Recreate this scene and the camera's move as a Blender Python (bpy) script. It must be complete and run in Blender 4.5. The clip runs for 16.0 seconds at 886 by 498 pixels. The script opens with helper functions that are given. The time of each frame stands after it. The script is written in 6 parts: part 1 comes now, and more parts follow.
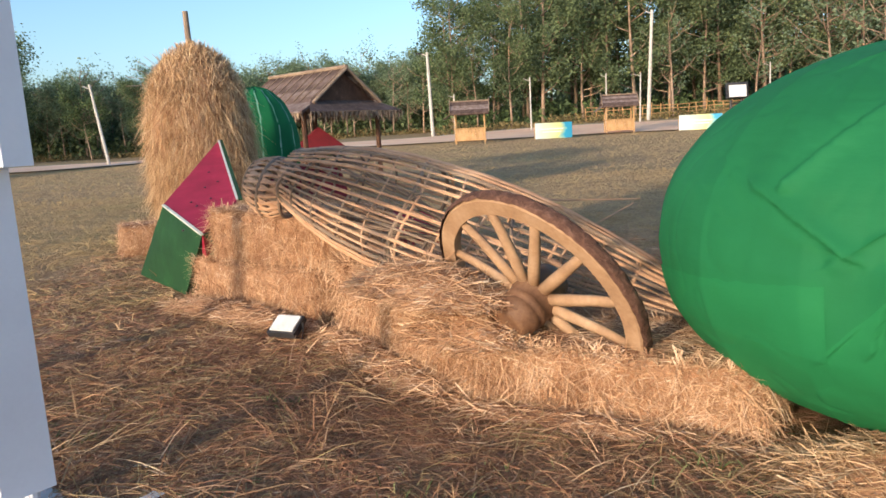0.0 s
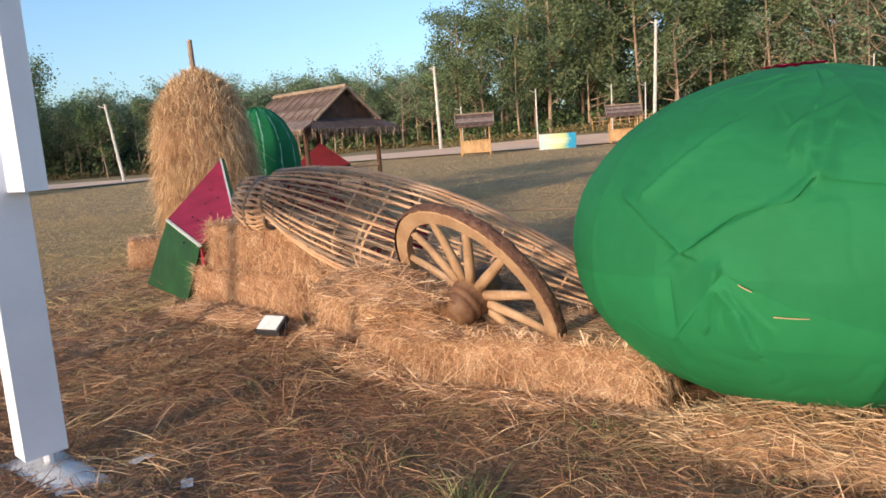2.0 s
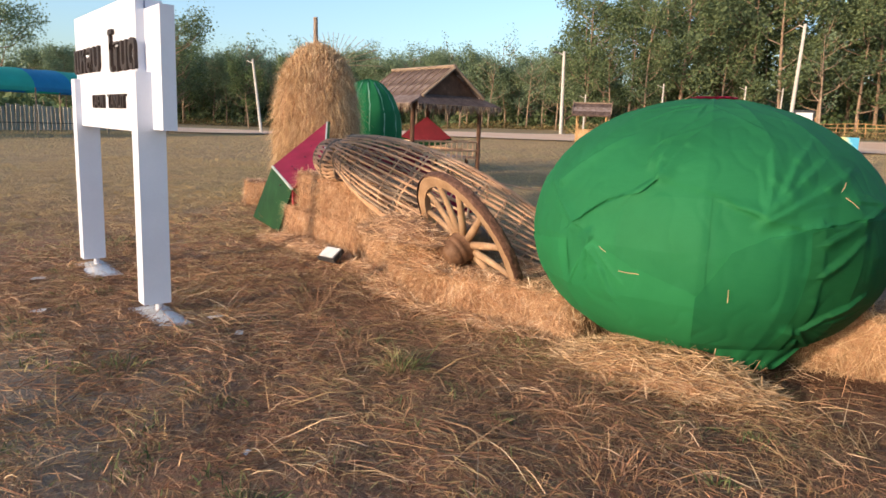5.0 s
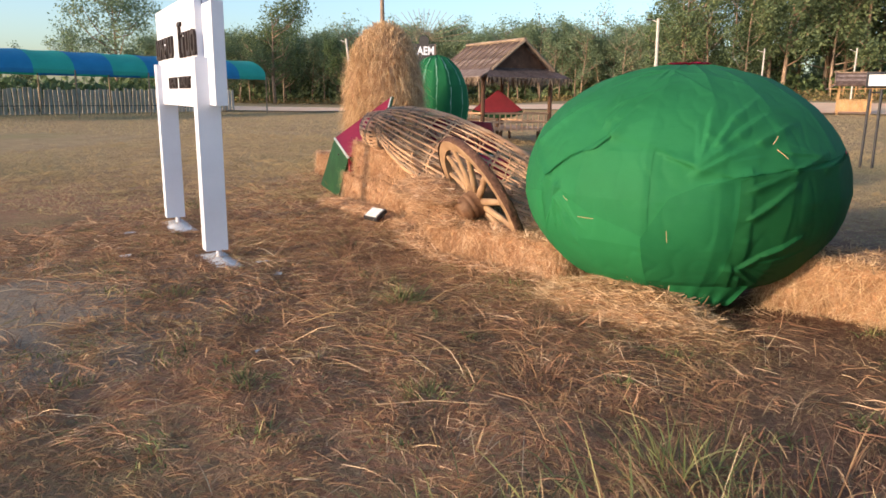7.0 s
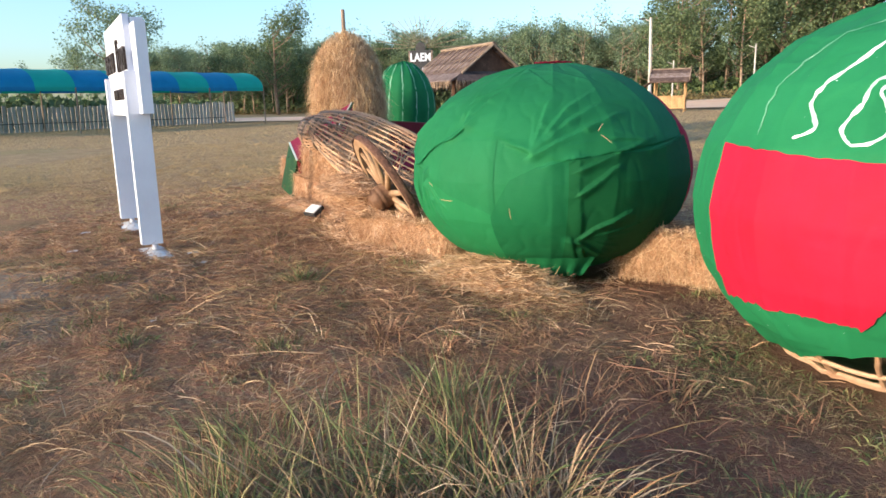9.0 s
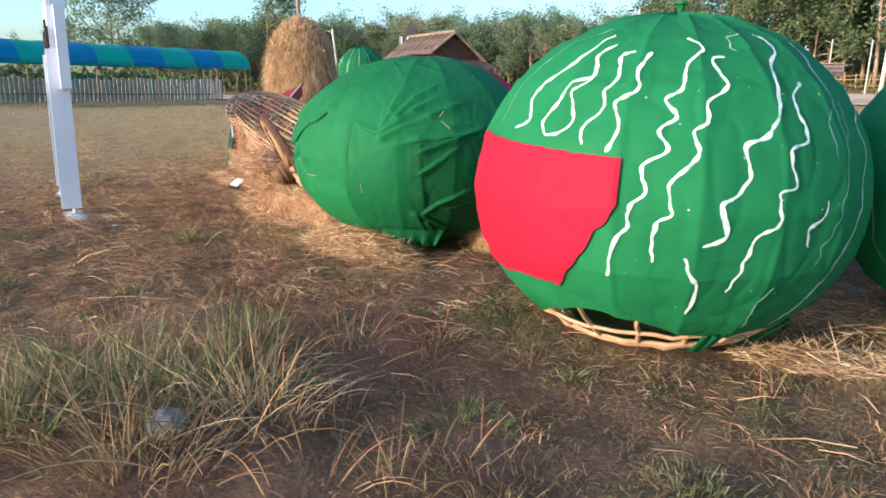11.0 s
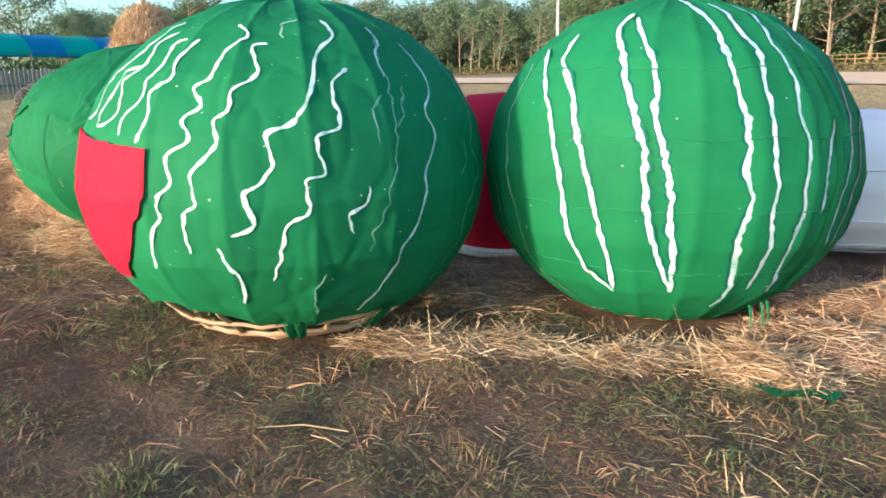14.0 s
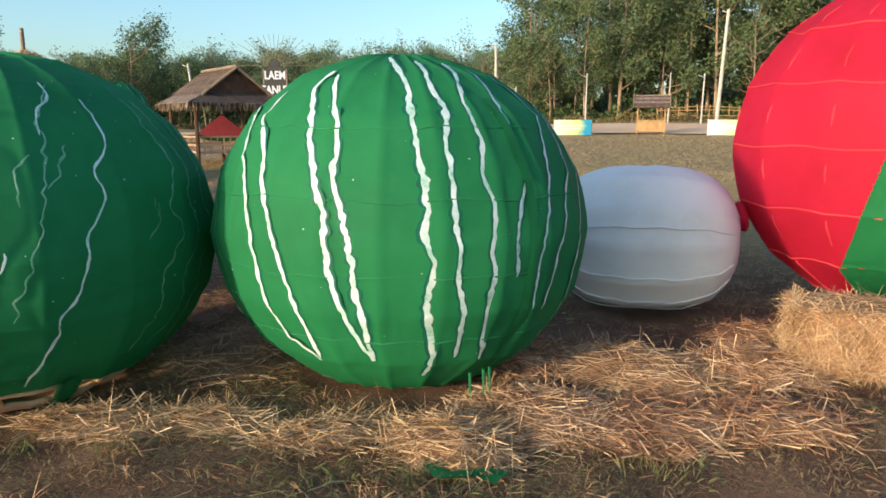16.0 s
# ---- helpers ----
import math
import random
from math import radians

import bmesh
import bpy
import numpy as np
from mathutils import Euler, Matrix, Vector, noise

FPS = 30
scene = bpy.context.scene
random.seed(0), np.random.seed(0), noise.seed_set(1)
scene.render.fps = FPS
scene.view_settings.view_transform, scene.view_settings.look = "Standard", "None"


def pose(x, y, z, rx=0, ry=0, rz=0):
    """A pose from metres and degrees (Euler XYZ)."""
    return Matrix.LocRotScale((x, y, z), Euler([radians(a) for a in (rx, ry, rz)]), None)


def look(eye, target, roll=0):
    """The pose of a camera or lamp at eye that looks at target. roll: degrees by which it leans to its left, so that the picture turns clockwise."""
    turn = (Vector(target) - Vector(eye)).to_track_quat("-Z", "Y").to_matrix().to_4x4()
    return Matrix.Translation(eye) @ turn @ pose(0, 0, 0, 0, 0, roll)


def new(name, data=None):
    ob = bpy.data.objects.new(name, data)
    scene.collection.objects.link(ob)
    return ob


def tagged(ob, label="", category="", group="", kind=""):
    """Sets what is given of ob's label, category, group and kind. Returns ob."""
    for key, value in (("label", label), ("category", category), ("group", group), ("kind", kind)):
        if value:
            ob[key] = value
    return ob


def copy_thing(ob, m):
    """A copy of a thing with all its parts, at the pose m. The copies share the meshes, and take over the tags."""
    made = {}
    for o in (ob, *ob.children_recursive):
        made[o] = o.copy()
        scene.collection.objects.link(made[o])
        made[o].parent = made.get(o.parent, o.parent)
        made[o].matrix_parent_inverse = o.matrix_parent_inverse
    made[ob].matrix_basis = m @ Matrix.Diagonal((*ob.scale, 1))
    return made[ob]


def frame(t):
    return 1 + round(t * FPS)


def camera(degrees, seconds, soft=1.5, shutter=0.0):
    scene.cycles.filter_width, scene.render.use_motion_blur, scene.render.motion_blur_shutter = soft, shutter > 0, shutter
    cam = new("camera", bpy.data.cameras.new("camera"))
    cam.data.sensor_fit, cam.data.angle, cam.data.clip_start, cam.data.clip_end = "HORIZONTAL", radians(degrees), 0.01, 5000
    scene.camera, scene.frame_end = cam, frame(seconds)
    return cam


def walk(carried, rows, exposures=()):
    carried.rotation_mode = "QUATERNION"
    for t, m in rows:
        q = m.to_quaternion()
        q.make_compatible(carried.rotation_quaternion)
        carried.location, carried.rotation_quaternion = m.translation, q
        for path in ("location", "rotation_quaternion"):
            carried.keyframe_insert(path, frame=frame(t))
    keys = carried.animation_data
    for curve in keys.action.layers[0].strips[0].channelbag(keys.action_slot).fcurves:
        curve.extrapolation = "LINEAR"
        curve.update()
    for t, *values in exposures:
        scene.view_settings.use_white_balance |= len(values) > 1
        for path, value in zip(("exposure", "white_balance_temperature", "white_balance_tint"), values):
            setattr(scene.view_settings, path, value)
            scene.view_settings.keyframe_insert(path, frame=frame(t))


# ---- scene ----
import itertools
cam = camera(64.3, 16.0, 1.6, 0.15)
METRES, EYE, TILT, LEAN, TURN = 9.7, 1.457, -2.63, 0.38, 0.0
ROWS = [
    (0.0, 0.0, 0.0, 0.0, -0.32, -6.83, 2.67),
    (0.5, 0.0059, -0.0166, 0.0013, -1.9, -7.08, 1.24),
    (1.0, 0.015, -0.038, 0.0002, -3.85, -7.36, 0.91),
    (1.5, 0.0261, -0.0529, -0.0001, -1.85, -6.6, 2.91),
    (2.0, 0.0403, -0.0674, 0.0013, 0.72, -5.86, 3.6),
    (2.5, 0.0511, -0.0901, 0.0007, 2.16, -7.04, 0.37),
    (3.0, 0.0686, -0.1177, -0.001, -0.54, -5.84, 1.75),
    (3.5, 0.0904, -0.1378, -0.0018, 0.32, -7.31, 0.44),
    (4.0, 0.1056, -0.1647, -0.001, 4.22, -7.42, -1.0),
    (6.5, 0.2078, -0.2641, -0.0031, 16.84, -7.89, -3.17),
    (7.0, 0.2339, -0.2774, -0.0059, 18.65, -9.8, -1.83),
    (7.5, 0.2644, -0.2883, -0.0087, 17.78, -10.2, 0.23),
    (8.0, 0.2921, -0.2891, -0.0105, 17.91, -9.54, 0.54),
    (10.5, 0.4609, -0.3468, -0.0127, 21.69, -9.84, -1.49),
    (11.0, 0.4927, -0.3427, -0.0098, 19.39, -10.58, -2.0),
    (11.5, 0.5263, -0.3414, -0.0101, 21.26, -10.9, -4.4),
    (12.0, 0.5566, -0.331, -0.0106, 23.08, -12.25, -4.12),
    (12.5, 0.5908, -0.3176, -0.0082, 20.86, -13.41, -3.46),
    (13.0, 0.6277, -0.3113, -0.0052, 20.14, -12.74, -3.76),
    (13.5, 0.6584, -0.2973, -0.0036, 19.1, -11.08, -3.26),
    (14.0, 0.6863, -0.2788, -0.0028, 15.13, -11.66, -0.9),
    (14.5, 0.7212, -0.2617, -0.0017, 10.65, -10.13, -0.78),
    (15.0, 0.7501, -0.241, 0.0024, 8.4, -8.8, -2.62),
    (15.5, 0.788, -0.2293, 0.0044, 11.07, -8.97, -0.7),
    (16.0, 0.8208, -0.2212, 0.0059, 11.65, -7.82, -1.08),
]
walk(cam, [(t, pose(0, 0, EYE, TILT, LEAN, TURN) @ pose(METRES * x, METRES * y, METRES * z, 90 + pitch, roll, yaw)) for t, x, y, z, yaw, pitch, roll in ROWS], [(0.0, 0.95, 6400, 10), (2.0, 0.88, 6450, 11), (3.5, 0.85, 6650, 12), (5.0, 0.95, 6800, 13), (7.0, 1.08, 6900, 14), (8.2, 1.25, 6500, 10), (10.5, 1.32, 6100, 7), (12.0, 1.4, 6000, 4), (13.2, 1.54, 5950, 2), (14.5, 1.42, 6150, 2), (15.2, 1.1, 6600, 2), (16.0, 0.97, 6800, 2)])
# ---------------------------------------------------------------- light
SUN_AZ, SUN_EL = 52.0, 9.5          # the way that the light travels over the ground, and its height
world = bpy.data.worlds.new("sky")
scene.world = world
world.use_nodes = True
wn = world.node_tree
bg = wn.nodes["Background"]
sky = wn.nodes.new("ShaderNodeTexSky")
sky.sky_type = "NISHITA"
sky.sun_disc = False
sky.sun_elevation = radians(SUN_EL)
sky.sun_rotation = radians(SUN_AZ + 180 - 0) * -1 + radians(90)
sky.air_density, sky.dust_density, sky.ozone_density = 0.9, 1.7, 2.6
wn.links.new(sky.outputs[0], bg.inputs[0])
bg.inputs[1].default_value = 0.185
sun_data = bpy.data.lights.new("sun", "SUN")
sun_data.energy, sun_data.angle, sun_data.color = 2.45, radians(3.0), (1.0, 0.77, 0.56)
sun = new("sun", sun_data)
ca, sa, ce, se = math.cos(radians(SUN_AZ)), math.sin(radians(SUN_AZ)), math.cos(radians(SUN_EL)), math.sin(radians(SUN_EL))
sun.matrix_world = look((-20 * ca, -20 * sa, 12), (-20 * ca + ca * ce, -20 * sa + sa * ce, 12 - se))

# ---------------------------------------------------------------- materials
def ramp(nt, source, stops):
    r = nt.nodes.new("ShaderNodeValToRGB")
    els = r.color_ramp.elements
    while len(els) < len(stops):
        els.new(0.5)
    for e, (p, c) in zip(els, stops):
        e.position, e.color = p, (*c, 1)
    nt.links.new(source, r.inputs[0])
    return r.outputs[0]


def tex_noise(nt, scale, detail=6.0, rough=0.6, stretch=None, coord="Object"):
    tc = nt.nodes.new("ShaderNodeTexCoord")
    src = tc.outputs[coord]
    if stretch:
        mp = nt.nodes.new("ShaderNodeMapping")
        mp.inputs["Scale"].default_value = stretch
        nt.links.new(src, mp.inputs[0])
        src = mp.outputs[0]
    n = nt.nodes.new("ShaderNodeTexNoise")
    n.inputs["Scale"].default_value, n.inputs["Detail"].default_value, n.inputs["Roughness"].default_value = scale, detail, rough
    nt.links.new(src, n.inputs["Vector"])
    return n.outputs[0]


def mix(nt, fac, a, b, mode="MIX"):
    m = nt.nodes.new("ShaderNodeMix")
    m.data_type, m.blend_type = "RGBA", mode
    for sock, val in ((m.inputs[0], fac), (m.inputs[6], a), (m.inputs[7], b)):
        if isinstance(val, (int, float)):
            sock.default_value = val
        elif isinstance(val, tuple):
            sock.default_value = (*val, 1)
        else:
            nt.links.new(val, sock)
    return m.outputs[2]


def material(name, stops, scale=6.0, rough=0.8, fine=60.0, bump=0.3, dist=0.01, stretch=None, vary=0.0, coord="Object",
             island=0.0, metal=0.0, thin=0.0, spread=0.35):
    """Two scales of noise for colour, a bump, and a little variation from piece to piece."""
    m = bpy.data.materials.new(name)
    m.use_nodes = True
    nt = m.node_tree
    b = nt.nodes["Principled BSDF"]
    n1 = tex_noise(nt, scale, stretch=stretch, coord=coord)
    n2 = tex_noise(nt, fine, 3.0, stretch=stretch, coord=coord)
    f = nt.nodes.new("ShaderNodeMath")
    f.operation = "MULTIPLY_ADD"
    f.inputs[1].default_value = spread
    nt.links.new(n2, f.inputs[0])
    g = nt.nodes.new("ShaderNodeMath")
    g.operation = "MULTIPLY_ADD"
    g.inputs[1].default_value, g.inputs[2].default_value = 1.0, -spread / 2
    nt.links.new(n1, g.inputs[0])
    nt.links.new(g.outputs[0], f.inputs[2])
    src = f.outputs[0]
    if island or vary:
        node = nt.nodes.new("ShaderNodeNewGeometry" if island else "ShaderNodeObjectInfo")
        a = nt.nodes.new("ShaderNodeMath")
        a.operation = "MULTIPLY_ADD"
        a.inputs[1].default_value = island or vary
        nt.links.new(node.outputs["Random Per Island" if island else "Random"], a.inputs[0])
        s2 = nt.nodes.new("ShaderNodeMath")
        s2.operation = "SUBTRACT"
        s2.inputs[1].default_value = (island or vary) / 2
        nt.links.new(src, s2.inputs[0])
        nt.links.new(s2.outputs[0], a.inputs[2])
        src = a.outputs[0]
    col = ramp(nt, src, stops)
    nt.links.new(col, b.inputs["Base Color"])
    b.inputs["Roughness"].default_value, b.inputs["Metallic"].default_value = rough, metal
    b.inputs["Specular IOR Level"].default_value = 0.3
    if bump:
        bp = nt.nodes.new("ShaderNodeBump")
        bp.inputs["Strength"].default_value, bp.inputs["Distance"].default_value = bump, dist
        nt.links.new(f.outputs[0], bp.inputs["Height"])
        nt.links.new(bp.outputs[0], b.inputs["Normal"])
    if thin:
        out = nt.nodes["Material Output"]
        tr = nt.nodes.new("ShaderNodeBsdfTranslucent")
        ms = nt.nodes.new("ShaderNodeMixShader")
        ms.inputs[0].default_value = thin
        nt.links.new(col, tr.inputs[0])
        nt.links.new(b.outputs[0], ms.inputs[1])
        nt.links.new(tr.outputs[0], ms.inputs[2])
        nt.links.new(ms.outputs[0], out.inputs[0])
    return m


def cloth(name, dark, mid, light, thin=0.33):
    """Thin non-woven sheeting: fine weave, soft creases, faint soiling."""
    m = material(name, [(0.25, dark), (0.5, mid), (0.8, light)], 1.6, 0.75, 220.0, 0.12, 0.003, thin=thin, spread=0.2)
    nt = m.node_tree
    b = nt.nodes["Principled BSDF"]
    w = tex_noise(nt, 5.0, 4.0, 0.55, (1.0, 1.0, 3.2))
    bp = nt.nodes.new("ShaderNodeBump")
    bp.inputs["Strength"].default_value, bp.inputs["Distance"].default_value = 0.3, 0.014
    nt.links.new(w, bp.inputs["Height"])
    old = b.inputs["Normal"].links[0].from_socket
    nt.links.new(bp.outputs[0], old.node.inputs["Normal"])
    return m


def pieced(m, scale, amount):
    """Sheeting sewn from pieces, some doubled: each piece a little darker or lighter than its neighbours."""
    nt = m.node_tree
    b = nt.nodes["Principled BSDF"]
    tc = nt.nodes.new("ShaderNodeTexCoord")
    v = nt.nodes.new("ShaderNodeTexVoronoi")
    v.inputs["Scale"].default_value = scale
    nt.links.new(tc.outputs["Object"], v.inputs["Vector"])
    k = ramp(nt, v.outputs["Color"], [(0.0, (1 - amount, 1 - amount, 1 - amount)), (1.0, (1 + amount * 0.4, 1 + amount * 0.4, 1 + amount * 0.4))])
    old = b.inputs["Base Color"].links[0].from_socket
    nt.links.new(mix(nt, 1.0, old, k, "MULTIPLY"), b.inputs["Base Color"])


M = {}
M["straw"] = material("straw", [(0.1, (0.30, 0.155, 0.085)), (0.4, (0.56, 0.345, 0.20)), (0.7, (0.72, 0.50, 0.32)), (0.95, (0.84, 0.68, 0.50))], 5, 0.7, 90, 0, island=0.75, thin=0.15)
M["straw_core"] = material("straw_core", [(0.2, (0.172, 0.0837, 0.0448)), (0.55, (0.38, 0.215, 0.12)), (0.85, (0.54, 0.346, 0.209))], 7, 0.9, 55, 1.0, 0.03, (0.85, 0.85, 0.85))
M["straw_pale"] = material("straw_pale", [(0.1, (0.32, 0.19, 0.10)), (0.5, (0.57, 0.38, 0.22)), (0.9, (0.76, 0.57, 0.38))], 5, 0.7, 90, 0, island=0.75, thin=0.15)
M["straw_hay"] = material("straw_hay", [(0.1, (0.30, 0.175, 0.09)), (0.5, (0.57, 0.385, 0.215)), (0.9, (0.78, 0.60, 0.39))], 5, 0.7, 90, 0, island=0.75, thin=0.15)
M["litter"] = material("litter", [(0.05, (0.17, 0.08, 0.05)), (0.4, (0.36, 0.18, 0.105)), (0.7, (0.54, 0.33, 0.19)), (0.95, (0.76, 0.55, 0.35))], 1.2, 0.8, 40, 0, island=0.8)
M["turf_brown"] = material("turf_brown", [(0.05, (0.11, 0.068, 0.042)), (0.4, (0.22, 0.138, 0.082)), (0.7, (0.33, 0.228, 0.128)), (0.95, (0.27, 0.245, 0.115))], 0.9, 0.8, 40, 0, island=0.7, thin=0.15)
M["dry_grass"] = material("dry_grass", [(0.05, (0.16, 0.082, 0.052)), (0.4, (0.32, 0.172, 0.10)), (0.7, (0.44, 0.285, 0.155)), (0.95, (0.37, 0.315, 0.15))], 0.9, 0.8, 40, 0, island=0.7, thin=0.15)
M["field_grass"] = material("field_grass", [(0.05, (0.30, 0.205, 0.115)), (0.4, (0.42, 0.295, 0.155)), (0.7, (0.50, 0.375, 0.195)), (0.95, (0.40, 0.35, 0.16))], 0.35, 0.8, 10, 0, island=0.6, thin=0.2)
M["green_grass"] = material("green_grass", [(0.05, (0.06, 0.09, 0.036)), (0.45, (0.125, 0.165, 0.06)), (0.75, (0.24, 0.25, 0.1)), (0.95, (0.42, 0.35, 0.17))], 1.3, 0.75, 40, 0, island=0.8, thin=0.2)
M["cloth_green"] = cloth("cloth_green", (0.014, 0.175, 0.062), (0.018, 0.215, 0.078), (0.026, 0.255, 0.096))
pieced(M["cloth_green"], 1.1, 0.07)
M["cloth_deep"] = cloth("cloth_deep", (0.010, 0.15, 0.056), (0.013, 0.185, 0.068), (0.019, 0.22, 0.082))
M["cloth_melon"] = cloth("cloth_melon", (0.017, 0.20, 0.078), (0.022, 0.25, 0.096), (0.030, 0.295, 0.118))
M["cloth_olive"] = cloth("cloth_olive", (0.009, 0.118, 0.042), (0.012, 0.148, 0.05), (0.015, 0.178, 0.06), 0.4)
M["cloth_rib"] = cloth("cloth_rib", (0.02, 0.22, 0.09), (0.03, 0.26, 0.11), (0.04, 0.3, 0.13))
M["cloth_red_rib"] = cloth("cloth_red_rib", (0.62, 0.04, 0.06), (0.75, 0.07, 0.095), (0.8, 0.1, 0.12))
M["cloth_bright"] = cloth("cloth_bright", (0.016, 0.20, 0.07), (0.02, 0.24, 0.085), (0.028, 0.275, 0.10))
M["cloth_red"] = cloth("cloth_red", (0.49, 0.01, 0.038), (0.60, 0.013, 0.055), (0.67, 0.022, 0.07))
M["cloth_white"] = cloth("cloth_white", (0.72, 0.72, 0.73), (0.84, 0.84, 0.85), (0.9, 0.9, 0.9), 0.08)
M["paint_white"] = material("paint_white", [(0.25, (0.16, 0.42, 0.27)), (0.43, (0.5, 0.7, 0.66)), (0.6, (0.74, 0.84, 0.84)), (0.9, (0.82, 0.88, 0.89))], 9, 0.5, 60, 0.2, 0.003)
M["paint_bleed"] = material("paint_bleed", [(0.3, (0.006, 0.11, 0.075)), (0.7, (0.009, 0.15, 0.10))], 6, 0.6, 60, 0.1, 0.003)
M["paint_faint"] = material("paint_faint", [(0.25, (0.02, 0.22, 0.08)), (0.5, (0.14, 0.38, 0.24)), (0.8, (0.42, 0.6, 0.5))], 6, 0.5, 60, 0.2, 0.003)
M["sign_white"] = material("sign_white", [(0.2, (0.56, 0.60, 0.70)), (0.6, (0.63, 0.67, 0.77)), (0.9, (0.68, 0.71, 0.80))], 2.5, 0.55, 50, 0.08, 0.003, spread=0.25)
M["letter_dark"] = material("letter_dark", [(0.3, (0.02, 0.014, 0.012)), (0.7, (0.05, 0.033, 0.028))], 9, 0.55, 60, 0.1, 0.002)
M["bamboo"] = material("bamboo", [(0.15, (0.266, 0.14, 0.0797)), (0.5, (0.522, 0.316, 0.192)), (0.85, (0.665, 0.465, 0.319))], 4, 0.55, 30, 0.25, 0.004, island=0.5)
M["bamboo_grey"] = material("bamboo_grey", [(0.15, (0.12, 0.085, 0.06)), (0.5, (0.25, 0.18, 0.13)), (0.85, (0.38, 0.29, 0.21))], 4, 0.7, 30, 0.25, 0.004, island=0.5)
M["weathered"] = material("weathered", [(0.15, (0.30, 0.27, 0.23)), (0.5, (0.42, 0.38, 0.33)), (0.85, (0.54, 0.49, 0.43))], 2, 0.85, 20, 0.25, 0.01, vary=0.3)
M["cart_wood"] = material("cart_wood", [(0.15, (0.19, 0.11, 0.0633)), (0.5, (0.36, 0.225, 0.132)), (0.85, (0.5, 0.35, 0.23))], 5, 0.75, 45, 0.5, 0.008, (0.85, 0.85, 0.85))
M["bark"] = material("bark", [(0.2, (0.05, 0.025, 0.018)), (0.55, (0.13, 0.065, 0.045)), (0.85, (0.24, 0.14, 0.1))], 22, 0.9, 70, 1.0, 0.02)
M["hub_wood"] = material("hub_wood", [(0.2, (0.08, 0.038, 0.022)), (0.55, (0.17, 0.09, 0.05)), (0.85, (0.27, 0.16, 0.1))], 9, 0.65, 50, 0.6, 0.01)
M["rind"] = material("rind", [(0.2, (0.005, 0.028, 0.009)), (0.55, (0.009, 0.052, 0.015)), (0.85, (0.018, 0.085, 0.024))], 3, 0.7, 60, 0.4, 0.01)
M["flesh"] = material("flesh", [(0.2, (0.26, 0.014, 0.035)), (0.55, (0.38, 0.02, 0.055)), (0.85, (0.46, 0.038, 0.08))], 3.5, 0.7, 60, 0.4, 0.008)
# darker copy of flesh: shade at the hut is put into the colour
M["flesh_shaded"] = material("flesh_shaded", [(0.2, (0.10, 0.010, 0.016)), (0.55, (0.17, 0.014, 0.024)), (0.85, (0.23, 0.025, 0.04))], 3.5, 0.7, 60, 0.4, 0.008)
M["pith"] = material("pith", [(0.2, (0.45, 0.5, 0.42)), (0.8, (0.75, 0.76, 0.7))], 9, 0.6, 60, 0.2, 0.004)
M["seed"] = material("seed", [(0.3, (0.03, 0.006, 0.008)), (0.7, (0.07, 0.012, 0.015))], 20, 0.5, 60, 0)
M["thatch"] = material("thatch", [(0.1, (0.0513, 0.0331, 0.029)), (0.5, (0.137, 0.0955, 0.0828)), (0.85, (0.26, 0.213, 0.199))], 5, 0.9, 40, 0.6, 0.03, vary=0.5, spread=0.5)
M["hut_wood"] = material("hut_wood", [(0.2, (0.05, 0.025, 0.016)), (0.55, (0.11, 0.055, 0.034)), (0.85, (0.2, 0.11, 0.07))], 5, 0.8, 40, 0.4, 0.01)
M["stall_wood"] = material("stall_wood", [(0.2, (0.3, 0.165, 0.07)), (0.55, (0.46, 0.28, 0.13)), (0.85, (0.56, 0.37, 0.19))], 3, 0.7, 30, 0.2, 0.01, vary=0.2)
M["metal_dark"] = material("metal_dark", [(0.3, (0.02, 0.02, 0.022)), (0.7, (0.045, 0.045, 0.05))], 8, 0.5, 60, 0.1, 0.002)
M["lamp_glass"] = material("lamp_glass", [(0.3, (0.62, 0.64, 0.64)), (0.7, (0.78, 0.8, 0.8))], 12, 0.15, 60, 0.02, 0.001)
M["concrete"] = material("concrete", [(0.2, (0.40, 0.38, 0.35)), (0.8, (0.6, 0.58, 0.54))], 3, 0.8, 40, 0.2, 0.01)
M["plaster"] = material("plaster", [(0.2, (0.55, 0.55, 0.53)), (0.8, (0.8, 0.8, 0.78))], 6, 0.85, 40, 0.5, 0.01)
M["tarp_green"] = material("tarp_green", [(0.2, (0.02, 0.42, 0.34)), (0.8, (0.03, 0.54, 0.44))], 1.2, 0.5, 20, 0.2, 0.02, thin=0.4)
M["tarp_blue"] = material("tarp_blue", [(0.2, (0.012, 0.22, 0.46)), (0.8, (0.02, 0.31, 0.60))], 1.2, 0.5, 20, 0.2, 0.02, thin=0.4)
M["leaf_dark"] = material("leaf_dark", [(0.1, (0.0378, 0.065, 0.0305)), (0.5, (0.0883, 0.138, 0.0565)), (0.9, (0.178, 0.233, 0.087))], 0.25, 0.7, 3, 0, island=0.6, thin=0.25)
M["leaf_mid"] = material("leaf_mid", [(0.1, (0.085, 0.125, 0.072)), (0.5, (0.145, 0.20, 0.10)), (0.9, (0.23, 0.28, 0.125))], 0.25, 0.7, 3, 0, island=0.55, thin=0.38)
# leaves of distant trees: haze is put into this paler, bluer green
M["leaf_hazy"] = material("leaf_hazy", [(0.1, (0.14, 0.20, 0.13)), (0.5, (0.21, 0.29, 0.175)), (0.9, (0.30, 0.37, 0.21))], 0.25, 0.7, 3, 0, island=0.5, thin=0.42)
